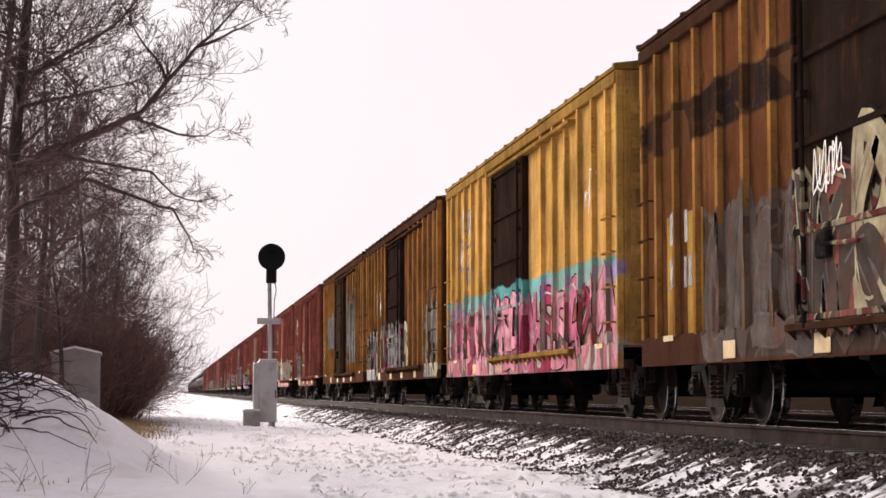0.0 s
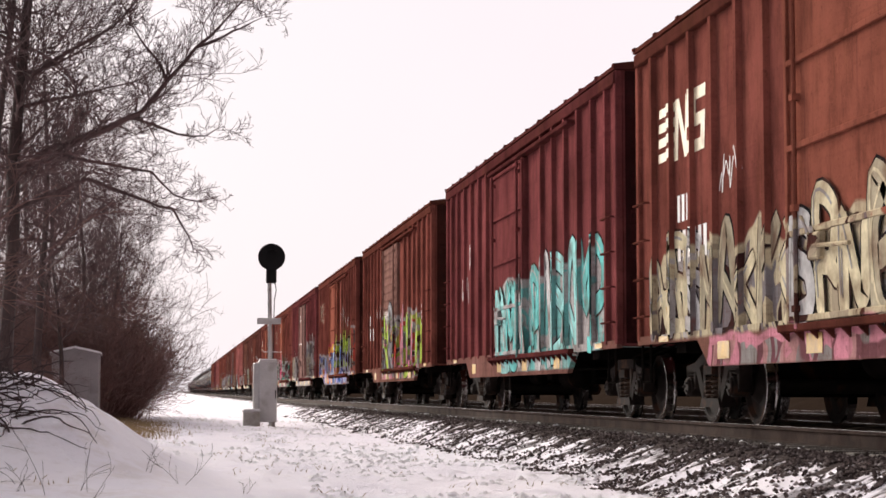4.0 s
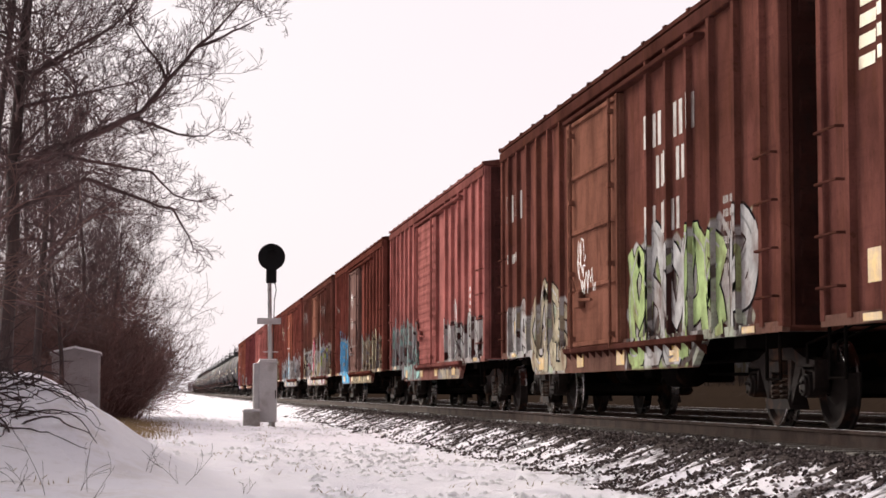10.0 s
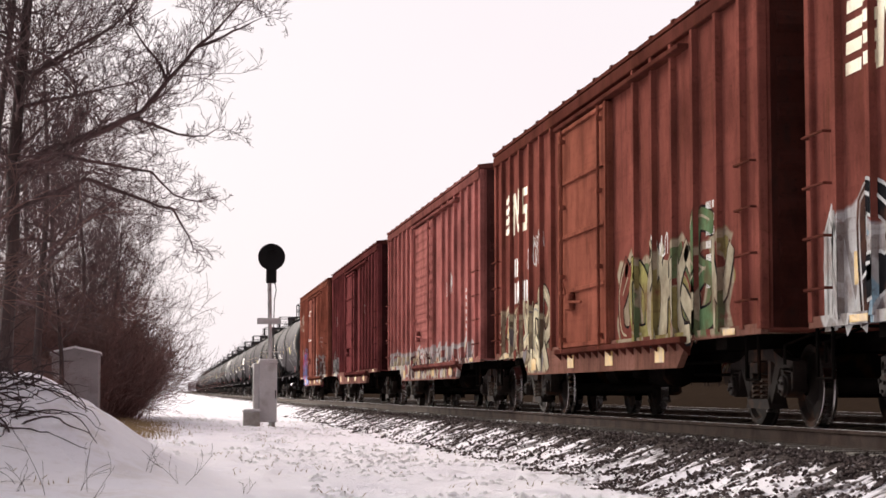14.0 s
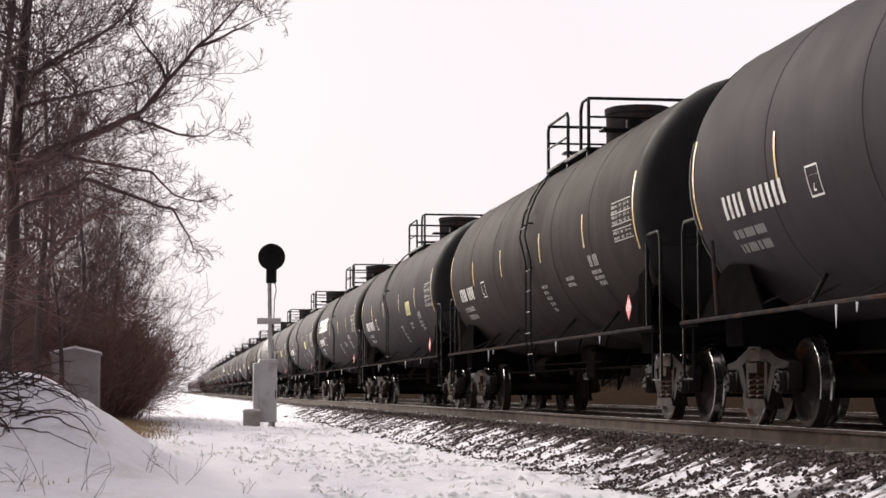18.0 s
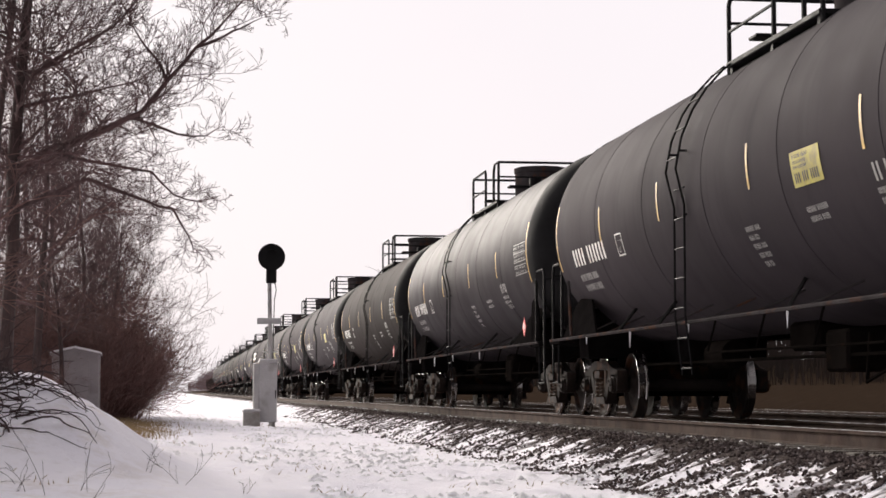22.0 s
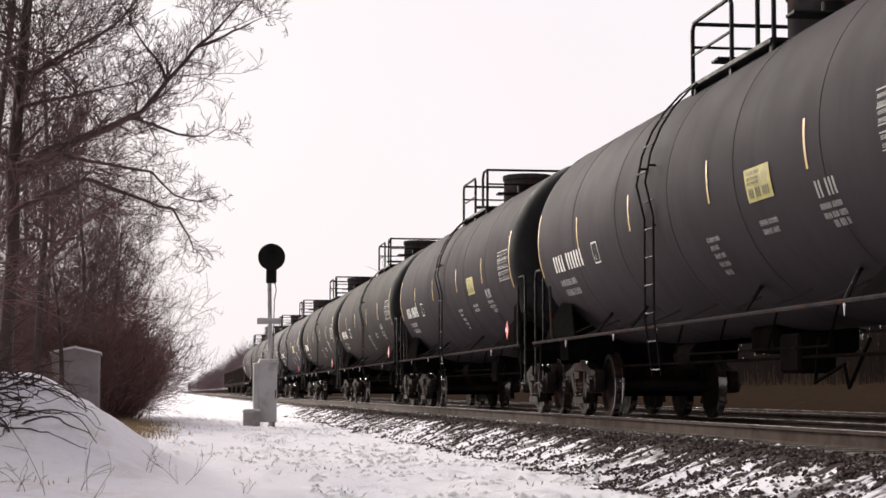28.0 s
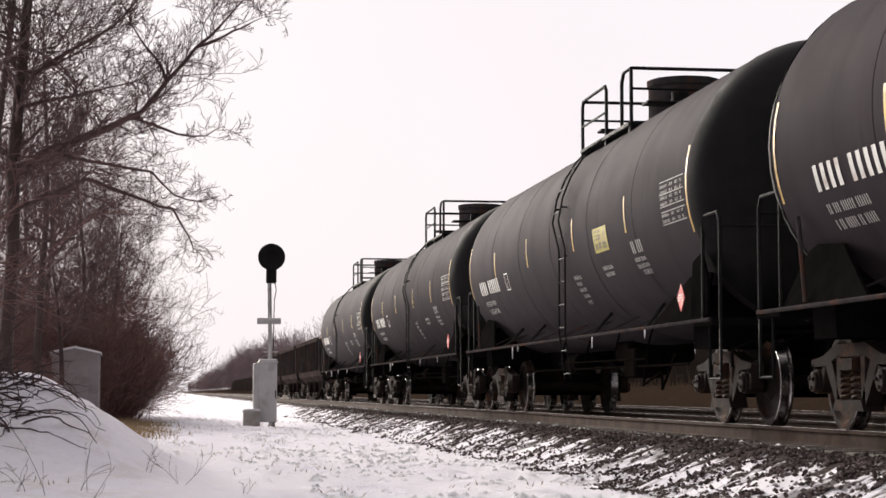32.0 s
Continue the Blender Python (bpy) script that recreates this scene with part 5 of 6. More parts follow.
SPECS = []
CLEAN_YELLOW = car_paint("boxcar_clean_patch", (0.40, 0.23, 0.05), (), 0.4)
NUM = ((5.9, 2.26, 0.30, (3,)), (5.9, 1.82, 0.34, (6,)))
spec(OCHRE_CAR, CHARCOAL, "ochre boxcar gone brown with rust, black door, grey graffiti", "black sliding door",
     [(-7.6, 5.0, 0.7, 2.2, [(0.06, 0.048, 0.042), (0.075, 0.06, 0.05), (0.095, 0.078, 0.07), (0.13, 0.105, 0.092)], (0.15, 0.13, 0.12), 0.8, 1), (-2.2, 1.9, 0.9, 2.3, [(0.40, 0.34, 0.22), (0.20, 0.06, 0.055), K, (0.26, 0.09, 0.075)], (0.44, 0.39, 0.27), 0.42, 2), (1.6, 7.6, 3.1, 3.6, [K, (0.12, 0.06, 0.03)], K, 1.4, 3)],
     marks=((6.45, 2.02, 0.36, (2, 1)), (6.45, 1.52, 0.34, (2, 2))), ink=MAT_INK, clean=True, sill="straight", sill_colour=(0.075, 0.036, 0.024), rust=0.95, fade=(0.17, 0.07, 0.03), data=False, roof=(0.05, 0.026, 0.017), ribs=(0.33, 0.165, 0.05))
spec(YELLOW_CAR, CHARCOAL, "yellow boxcar with pink and white graffiti along its foot", "black sliding door",
     [(-7.6, 7.6, 1.75, 2.15, [TEAL, (0.25, 0.45, 0.5), LILAC], TEAL, 0.9, 4), (-7.6, 7.6, 0.64, 1.85, [PINK, WINE, W, PINK, (0.55, 0.16, 0.26)], W, 0.8, 5)],
     marks=((5.6, 3.42, 0.46, (4,)), (5.2, 2.42, 0.30, (2, 2)), (5.2, 2.05, 0.24, (2, 3))), arrow=True, ink=MAT_INK, sill="straight", rust=0.5, fade=(0.45, 0.24, 0.05), data=False, end_colour=(0.40, 0.23, 0.07))
spec(RUST_CAR, CHARCOAL, "rust-streaked ochre boxcar with a black door and white graffiti", "black sliding door",
     [(4.4, 7.4, 0.7, 2.0, [W, ASH, W], K, 0.7, 6), (-7.6, -5.4, 0.7, 2.3, [W, ASH, CREAM], K, 0.6, 7), (-2.0, 3.6, 0.9, 2.0, [G, WINE, CREAM], ASH, 0.5, 8)],
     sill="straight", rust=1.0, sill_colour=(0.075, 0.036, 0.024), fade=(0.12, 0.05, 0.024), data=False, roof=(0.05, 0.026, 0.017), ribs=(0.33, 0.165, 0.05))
spec(OCHRE_CAR, (0.034, 0.023, 0.017), "rusty ochre boxcar with tall white graffiti and black door", "faded black sliding door",
     [(2.8, 5.4, 1.9, 3.1, [(0.40, 0.40, 0.38), ASH, (0.30, 0.36, 0.37)], (0.36, 0.35, 0.33), 1.0, 9), (-4.6, -2.3, 1.3, 3.3, [(0.40, 0.40, 0.38), ASH, (0.30, 0.36, 0.37)], (0.36, 0.35, 0.33), 1.1, 10)],
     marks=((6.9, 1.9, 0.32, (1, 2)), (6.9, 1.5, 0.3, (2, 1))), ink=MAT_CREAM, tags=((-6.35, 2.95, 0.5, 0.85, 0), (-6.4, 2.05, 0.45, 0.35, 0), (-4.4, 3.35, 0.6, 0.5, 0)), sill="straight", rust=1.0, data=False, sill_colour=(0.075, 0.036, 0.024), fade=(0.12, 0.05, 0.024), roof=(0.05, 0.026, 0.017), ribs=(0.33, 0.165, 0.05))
spec(OXIDE, DOOR_BROWN, "oxide-red boxcar with a dark brown door, lightly tagged", "dark brown panelled door",
     [(3.0, 5.6, 0.7, 2.0, [G, ASH, (0.2, 0.25, 0.2)], ASH, 0.5, 11)], logo=True, marks=NUM, tags=((0.9, 1.95, 0.9, 0.5, 1), (1.1, 1.45, 1.1, 0.28, 1), (-3.9, 1.5, 0.55, 1.2, 0), (6.7, 1.3, 0.35, 1.2, 0)))
spec(OXIDE, DOOR_RED, "oxide-red boxcar with an orange door and cream graffiti", "orange-red panelled door",
     [(-7.6, 7.0, 0.95, 1.9, [CREAM, SAND, G, K, W], CREAM, 0.6, 13), (-4.6, 4.6, 0.63, 0.95, [PINK, (0.55, 0.3, 0.3), ASH], PINK, 0.6, 14)], logo=True, marks=NUM)
spec(MAROON, MAROON, "dark red boxcar with turquoise graffiti", "dark red panelled door",
     [(-6.8, 1.2, 0.7, 2.2, [TEAL, (0.3, 0.62, 0.6), W, TEAL], W, 0.9, 15)], data=False)
spec(OXIDE, (0.22, 0.12, 0.10), "red-brown boxcar with scrawled graffiti over a ribbed door", "brown ribbed door",
     [(-5.5, 2.4, 0.7, 2.3, [PINK, RED, K, LIME, G], W, 0.55, 16)], form="ribbed", marks=NUM)
spec(OXIDE, DOOR_RED, "oxide-red boxcar covered low down in green, blue and violet graffiti", "orange-red panelled door",
     [(-7.4, 7.2, 0.63, 1.75, [LILAC, BLUE, ASH, ORANGE, (0.3, 0.4, 0.55), K], W, 0.7, 17), (-6.0, -1.0, 1.2, 2.2, [LIME, (0.3, 0.45, 0.12), W, LIME], K, 0.8, 18), (-0.8, 1.6, 1.6, 2.1, [GOLD, GOLD, ORANGE], WINE, 0.5, 19), (-7.5, -6.2, 1.0, 2.5, [(0.6, 0.2, 0.15), RED], W, 0.8, 20)],
     logo=True, tags=((-2.4, 2.45, 0.55, 1.1, 0), (-3.4, 2.6, 0.7, 0.5, 0), (-4.4, 2.5, 0.4, 0.4, 0)))
spec(MAROON, DOOR_GREY, "dark red boxcar with a grey-brown ribbed door and white graffiti", "grey-brown ribbed door",
     [(2.2, 7.3, 0.7, 1.9, [W, ASH, CREAM, K], ASH, 0.6, 21), (-7.0, -1.6, 0.9, 2.4, [ASH, W, SAND, G], W, 0.8, 22), (-4.6, 4.6, 0.63, 0.95, [ASH, CREAM, G], W, 0.5, 23)], form="ribbed", marks=((5.5, 1.95, 0.3, (3,)),), door_words=True)
spec(OXIDE, DOOR_RED, "oxide-red boxcar with a wide band of black, white and green graffiti", "orange-red panelled door",
     [(-6.4, 6.2, 0.64, 1.95, [K, GREEN, K, (0.05, 0.42, 0.30), K, WINE, (0.42, 0.10, 0.16)], (0.62, 0.61, 0.60), 0.7, 24)], logo=True, marks=((6.0, 2.26, 0.30, (2,)), (6.0, 1.82, 0.34, (2, 1))), door_words=True)
spec(OXIDE, DOOR_RED, "oxide-red boxcar with an orange door and grey graffiti", "orange-red panelled door",
     [(-6.6, 6.2, 0.63, 1.6, [ASH, W, G, CREAM], ASH, 0.6, 25), (-5.8, -2.6, 1.2, 2.3, [(0.38, 0.36, 0.30), ASH, W], ASH, 0.6, 26), (2.6, 4.9, 0.9, 2.2, [ASH, G, SKY, K], W, 0.7, 27)], logo=True, marks=NUM)
spec(BROWN, DOOR_BROWN, "brown boxcar with a ribbed door and white outline graffiti", "brown ribbed door",
     [(-6.2, -1.8, 1.0, 2.7, [BROWN, BROWN, W, RED], W, 1.0, 28), (-5.6, -1.8, 0.95, 1.3, [W, CREAM, BROWN], W, 0.3, 29)], form="ribbed", logo=True, marks=NUM, rust=0.6)
spec(BROWN, (0.19, 0.085, 0.06), "dark brown boxcar with big white lettering and pale green graffiti", "brown panelled door",
     [(2.2, 7.0, 0.63, 1.7, [W, (0.5, 0.6, 0.45), SAND, K], W, 0.6, 30), (-6.6, -1.5, 0.64, 2.1, [(0.42, 0.55, 0.25), W, (0.55, 0.62, 0.5), K], W, 0.7, 31)],
     marks=((7.1, 3.2, 0.46, (2, 2, 1)), (7.0, 2.5, 0.16, (5, 4)), (-2.5, 3.25, 0.40, (4, 4)), (-2.9, 2.75, 0.38, (3, 2)), (-2.5, 2.2, 0.36, (2, 4))), rust=0.7, ink=MAT_WORN)
spec(ROSE, ROSE, "faded rose-red boxcar with grey-green graffiti by one end", "faded rose-red ribbed door",
     [(1.4, 7.0, 0.64, 1.9, [(0.3, 0.42, 0.4), ASH, K, (0.35, 0.6, 0.55), G], ASH, 0.5, 32), (-7.2, -2.4, 0.9, 1.7, [W, ASH, W], K, 0.8, 33), (-4.6, -1.5, 0.63, 0.95, [CREAM, SAND], ASH, 0.4, 34)], form="ribbed", rust=0.25)
spec(OXIDE, DOOR_GREY, "red-brown boxcar with bright sky-blue graffiti and a tagged grey door", "grey-brown panelled door with white tags",
     [(2.3, 5.8, 0.64, 2.05, [SKY, SKY, SKY, (0.17, 0.52, 0.83)], W, 1.1, 36), (-4.6, 1.6, 0.63, 0.98, [SAND, CREAM, (0.3, 0.28, 0.2)], SAND, 0.4, 36), (-0.9, 1.3, 1.2, 2.2, [DOOR_GREY, W, DOOR_GREY], DOOR_GREY, 0.22, 37), (-7.2, -1.5, 0.9, 1.9, [SAND, CREAM, (0.3, 0.2, 0.14), G], SAND, 0.5, 38)], data=False,
     tags=((6.9, 2.95, 0.9, 0.6, 0), (0.9, 2.9, 0.8, 0.6, 1), (0.9, 2.3, 0.8, 0.35, 1)))
spec(BROWN, (0.19, 0.085, 0.06), "dark brown boxcar with worn white lettering and pale graffiti", "brown panelled door",
     [(-7.2, 7.4, 0.64, 2.1, [W, CREAM, WINE, SAND, W, G, K], W, 0.55, 39), (-6.8, -1.6, 1.0, 2.1, [SAND, (0.2, 0.35, 0.5), LIME, W], W, 0.6, 40)],
     marks=((6.9, 3.3, 0.46, (2, 2, 1)), (6.9, 2.9, 0.3, (1, 2)), (-2.6, 3.25, 0.40, (3, 4)), (-2.9, 2.75, 0.34, (3,)), (-2.7, 2.3, 0.3, (2, 3))), rust=0.7, ink=MAT_WORN)
spec(OXIDE, DOOR_RED, "oxide-red boxcar with silver and sky-blue graffiti along its foot", "red-brown ribbed door",
     [(-7.2, 7.3, 0.64, 1.85, [ASH, K, W, (0.3, 0.5, 0.62), ASH, G, W], (0.55, 0.56, 0.56), 0.6, 41)], form="ribbed", logo=True, door_words=True)
spec(OXIDE, DOOR_RED, "red-brown boxcar with an orange door and olive graffiti", "orange-red panelled door",
     [(-6.6, -1.6, 0.95, 2.0, [(0.28, 0.26, 0.10), SAND, (0.12, 0.2, 0.1), OXIDE], SAND, 0.7, 42), (3.0, 7.2, 0.66, 1.7, [CREAM, OXIDE, G, SAND], CREAM, 0.5, 43)], logo=True, marks=NUM)
spec(ROSE, ROSE, "faded rose-red boxcar with white graffiti at its foot", "faded rose-red ribbed door",
     [(-7.0, 7.0, 0.66, 1.35, [W, ROSE, CREAM, ROSE, K], W, 0.5, 44)], form="ribbed", rust=0.25)
spec(MAROON, MAROON, "dark maroon boxcar with small white tags", "dark maroon panelled door",
     [(4.8, 7.0, 0.66, 1.5, [W, ASH, MAROON], W, 0.5, 45)], marks=((6.0, 2.6, 0.34, (3,)),))
spec((0.235, 0.082, 0.056), (0.20, 0.072, 0.055), "oxide-red boxcar with blue and red bubble graffiti and a ribbed door", "red-brown ribbed door",
     [(2.2, 5.7, 0.64, 2.05, [(0.22, 0.28, 0.52), (0.26, 0.32, 0.56), (0.22, 0.28, 0.52)], (0.66, 0.16, 0.26), 1.2, 48), (-7.0, -1.6, 0.8, 1.7, [ASH, W, G, OXIDE], ASH, 0.55, 47)],
     form="ribbed", logo=True, marks=((5.95, 2.26, 0.30, (2,)), (5.95, 1.82, 0.34, (4,))), door_words=True)

# the moment at which each car's trailing end comes abreast of the camera
TAIL = [1.069, 1.858, 2.656, 3.432, 4.267, 5.079, 5.860, 6.702, 7.545, 8.352, 9.108, 9.934, 10.764, 11.543, 12.358, 13.173, 13.974, 14.779, 15.574, 16.381, 17.237, 18.069]
for when, s in zip(TAIL, SPECS):
    boxcar(SPEED * when - HALF - 0.13, s)


def tank_paint(name, colour, rough, grime, gloss, ior):
    """Black tank enamel dulled by road film; the duller the film, the lower its index."""
    n = Nodes(name)
    big = n.noise(0.35, 4)
    c = n.mix(n.step(big, 0.3, 0.7), shade(colour, 0.86), shade(colour, 1.14))
    dust = n.noise(2.2, 6, rough=0.7)
    c = n.mix(n.step(dust, 0.5, 0.8, 0, grime), c, (0.075, 0.06, 0.056))
    wash = n.noise(1.0, 5, src=n.mapped((1.6, 2.4, 0.22), (2.1, 0, 5.5)), rough=0.65)      # rain-washed streaks down the shell
    c = n.mix(n.step(wash, 0.50, 0.72, 0, 0.45), c, shade(colour, 0.55))
    c = n.mix(n.step(wash, 0.48, 0.28, 0, 0.40), c, (0.043, 0.0375, 0.0385))
    speck = n.noise(24, 4, rough=0.7)
    c = n.mix(n.step(speck, 0.62, 0.75, 0, grime), c, (0.10, 0.085, 0.075))
    r = n.step(n.noise(1.2, 4), 0.3, 0.7, rough - 0.04, rough + 0.06)
    n.bsdf.inputs["IOR"].default_value = ior
    return n.done(c, r, 0.0, n.bump(n.noise(45, 3), 0.1, 0.002, n.bump(n.noise(0.8, 2), 0.08, 0.02)), gloss)


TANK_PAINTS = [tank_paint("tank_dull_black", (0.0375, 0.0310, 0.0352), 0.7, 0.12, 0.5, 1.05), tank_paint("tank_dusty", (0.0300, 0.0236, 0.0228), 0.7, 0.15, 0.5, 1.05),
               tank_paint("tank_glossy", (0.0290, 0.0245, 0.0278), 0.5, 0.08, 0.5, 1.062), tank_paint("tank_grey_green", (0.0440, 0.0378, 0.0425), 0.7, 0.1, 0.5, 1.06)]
TANK_LABELS = ["dull black tank car with white stencils and yellow reflectors", "dusty brown-black tank car with a roof platform",
               "glossy black tank car with a roof platform", "grey-black tank car with white stencils and a yellow notice"]
# each tank car's middle at the start; paint, yellow notice, word mark, the ladder's place and the platform's end along the car
TANKS = [(390.1, 3, 1, 0, -0.70, 0.30), (408.2, 1, 0, 0, -0.75, 0.50), (426.7, 0, 1, 0, 0.82, 0.85), (444.6, 0, 0, 1, -0.10, 1.63),
         (463.1, 3, 1, 0, 0.82, 0.85), (481.5, 3, 1, 0, 0.86, 0.82), (499.3, 2, 0, 0, 1.00, 1.40), (517.7, 1, 0, 0, -0.80, 0.31),
         (536.1, 3, 1, 0, 0.75, 1.20), (554.1, 0, 1, 0, -0.80, 0.26), (572.1, 3, 1, 0, 0.82, 0.85), (590.4, 0, 0, 1, -0.10, 1.63),
         (608.9, 3, 1, 0, 0.82, 0.92), (626.9, 0, 1, 0, 0.55, 1.11), (644.85, 1, 0, 0, -0.75, 0.20), (662.9, 1, 0, 0, -0.70, 0.50),
         (681.3, 0, 1, 0, 0.80, 0.62), (699.75, 3, 1, 0, -0.95, 0.27), (717.9, 0, 0, 0, -0.75, 0.30), (736.6, 0, 0, 0, 0.80, 0.80)]
for place, k, patch, word, ladder, deck in TANKS:
    tank_car(place, dict(ladder=ladder, deck=deck, paint=TANK_PAINTS[k], label=TANK_LABELS[k], patch=patch, wordmark=word, marks=(4, 6) if k != 1 else (4, 4)))

HOPPER_PAINT = car_paint("hopper_black", (0.035, 0.032, 0.032), (), 0.6)
for i in range(4):
    hopper_car(753.4 + i * 14.6, HOPPER_PAINT)

build_ground()
build_track(TRACK, "track_near", 12, 110)
build_track(TRACK2, "track_far", 20, 90)
ballast_stones()
snow_clods()
rail_snow()


# ---- signal ----
def signal():
    x, y = 2.58, 52.0
    g = ground_z(x, y)
    s = tagged(new("railway_signal"), "grey railway signal mast with a round black target", "railway signal")
    s.location = (x, y, g)
    h = -g
    part("mast", Mesh().tube((0.02, 0, 0), (-0.06, 0, 4.1 + h), 0.062, 0.055, 14), MAT_GALV, s, "galvanised pipe mast", True)
    m = Mesh().lathe([(0.0, 0.0), (0.0, 0.36), (0.012, 0.37), (0.03, 0.36), (0.03, 0.0)], (-0.0, -0.16, 4.03 + h), 40, "y")
    part("target", m, MAT_BLACK, s, "round black signal target", True)
    m = Mesh()
    for i in range(9):
        a0, a1 = math.pi * (0.22 + 0.07 * i), math.pi * (0.22 + 0.07 * (i + 1))
        m.add([(0.15 * math.cos(a), yy, 4.08 + h + 0.15 * math.sin(a)) for a in (a0, a1) for yy in (-0.17, -0.40)], [(0, 1, 3, 2)])
    part("hood", m, MAT_BLACK, s, "black lamp hood")
    m = Mesh().box(-0.14, 0.14, -0.15, 0.12, 3.32 + h, 3.72 + h, 0.03).box(-0.05, 0.05, -0.15, 0.05, 3.66 + h, 4.2 + h, 0.02)
    part("lamp_housing", m, MAT_BLACK, s, "black lamp housing and bracket")
    part("cable", Mesh().path([(0.1, 0.02, 3.35 + h), (0.14, 0.03, 3.15 + h), (0.09, 0.02, 2.85 + h), (0.06, 0.02, 1.2 + h)], 0.014, 5), MAT_HAND, s, "cable conduit")
    part("board", Mesh().box(-0.38, 0.27, -0.09, -0.06, 2.20 + h, 2.37 + h, 0.006), MAT_GALV, s, "plain grey crossboard")
    part("step_rung", Mesh().tube((-0.2, 0, 1.45 + h), (0.2, 0, 1.45 + h), 0.012, n=6), MAT_GALV, s)
    return s


def relay_case():
    x, y = 2.42, 51.6
    g = ground_z(x, y)
    c = tagged(new("relay_case"), "tall pale grey relay case with a hinged door beside the signal", "relay case")
    c.location = (x, y, g)
    part("body", Mesh().box(-0.32, 0.30, -0.1, 0.40, 0.16, 1.70, 0.02), MAT_GREY, c)
    part("door", Mesh().box(-0.18, 0.31, -0.16, -0.1, 0.12, 1.72, 0.02), MAT_GREY, c, "pale grey door")
    part("hinge", Mesh().tube((-0.2, -0.13, 0.3), (-0.2, -0.13, 0.5), 0.015), MAT_GALV, c)
    part("handle", Mesh().box(0.26, 0.285, -0.2, -0.16, 0.75, 0.98, 0.006), MAT_BLACK, c, "black handle")
    part("roof", Mesh().prism([(-0.20, 1.72), (0.34, 1.72), (0.30, 1.79), (-0.16, 1.79)], "y", -0.19, 0.42), MAT_GREY, c)
    part("snow", Mesh().box(-0.16, 0.30, -0.18, 0.40, 1.79, 1.82, 0.014), MAT_SNOWCAP, c, "thin snow on top")
    for sx in (-0.28, 0.22):
        part("leg", Mesh().box(sx - 0.05, sx + 0.05, 0.0, 0.3, -0.1, 0.22, 0.01), MAT_CONC, c)
    return c


def pull_box():
    x, y = 2.06, 51.2
    g = ground_z(x, y)
    b = tagged(new("cable_box"), "low grey trackside cable box capped with snow", "cable box")
    b.location = (x, y, g)
    part("body", Mesh().box(-0.24, 0.20, -0.2, 0.25, -0.1, 0.42, 0.015), MAT_CONC, b)
    part("lid", Mesh().box(-0.27, 0.23, -0.23, 0.28, 0.42, 0.46, 0.01), MAT_GREY, b)
    part("snow", Mesh().box(-0.24, 0.20, -0.2, 0.25, 0.46, 0.50, 0.018), MAT_SNOWCAP, b)
    return b


def bungalow():
    """The small gabled hut among the brush."""
    x, y = -2.42, 46.5
    g = ground_z(x, y)
    h = tagged(new("equipment_hut"), "small grey gabled equipment hut with a snowy roof", "hut")
    h.location = (x, y, g)
    part("wall", Mesh().prism([(-0.5, 0), (0.6, 0), (0.6, 1.58), (0.05, 1.69), (-0.5, 1.58)], "y", 0, 1.4), MAT_HUT, h, "grey metal walls")
    part("roof", Mesh().prism([(-0.55, 1.57), (0.05, 1.695), (0.65, 1.57), (0.65, 1.61), (0.05, 1.74), (-0.55, 1.61)], "y", -0.06, 1.46), MAT_HUT, h)
    part("snow", Mesh().prism([(-0.55, 1.615), (0.05, 1.745), (0.65, 1.615), (0.62, 1.665), (0.05, 1.795), (-0.52, 1.665)], "y", -0.08, 1.46), MAT_SNOWCAP, h, "snow on the roof")
    part("door", Mesh().box(-0.3, 0.4, -0.03, 0.0, 0.12, 1.45, 0.01), MAT_HUT, h)
    part("vent", Mesh().box(-0.1, 0.2, -0.045, -0.03, 1.15, 1.33, 0.006), MAT_HUT, h)
    return h


signal()
relay_case()
pull_box()
bungalow()


# ---- trees and brush ----
def shoot(m, p, d, length, r, level, rng, wild=0.5, lift=0.06, kids=(7, 5, 4), segs=6, sides=4, rmin=0.0036):
    """One branch with its side shoots, down to the twigs: it bends steadily and forks at narrow angles."""
    step = length / segs
    p, d = Vector(p), Vector(d).normalized()
    bend = Vector((rng.uniform(-1, 1), rng.uniform(-1, 1), rng.uniform(-1, 1) + lift * 2)) * wild * 0.36
    left = kids[0] if kids else 0
    for i in range(segs):
        k = (i + 1) / segs
        d = (d + bend + Vector((rng.uniform(-1, 1), rng.uniform(-1, 1), rng.uniform(-1, 1) + lift)) * wild * 0.16).normalized()
        q = p + d * step
        r1, r0 = max(rmin, r * (1 - 0.85 * k)), max(rmin, r * (1 - 0.85 * (k - 1 / segs)))
        m.tube(p, q, r0, r1, sides if r0 > 0.02 else 3, False)
        if kids and k > 0.15:
            n = left / segs * 1.18
            n = int(n) + (rng.random() < n - int(n))
            for _ in range(n):
                side = d.orthogonal().normalized()
                side.rotate(Matrix.Rotation(rng.random() * 6.283, 3, d))
                dd = d + side * rng.uniform(0.4, 0.9) + Vector((0, 0, lift * 2))
                at = p.lerp(q, rng.random())
                shoot(m, at, dd, length * rng.uniform(0.42, 0.80) * (1.12 - 0.45 * k), max(rmin, r0 * 0.55), level + 1, rng, wild, lift, kids[1:], max(4, segs - 1), sides, rmin)
        p = q
    return p


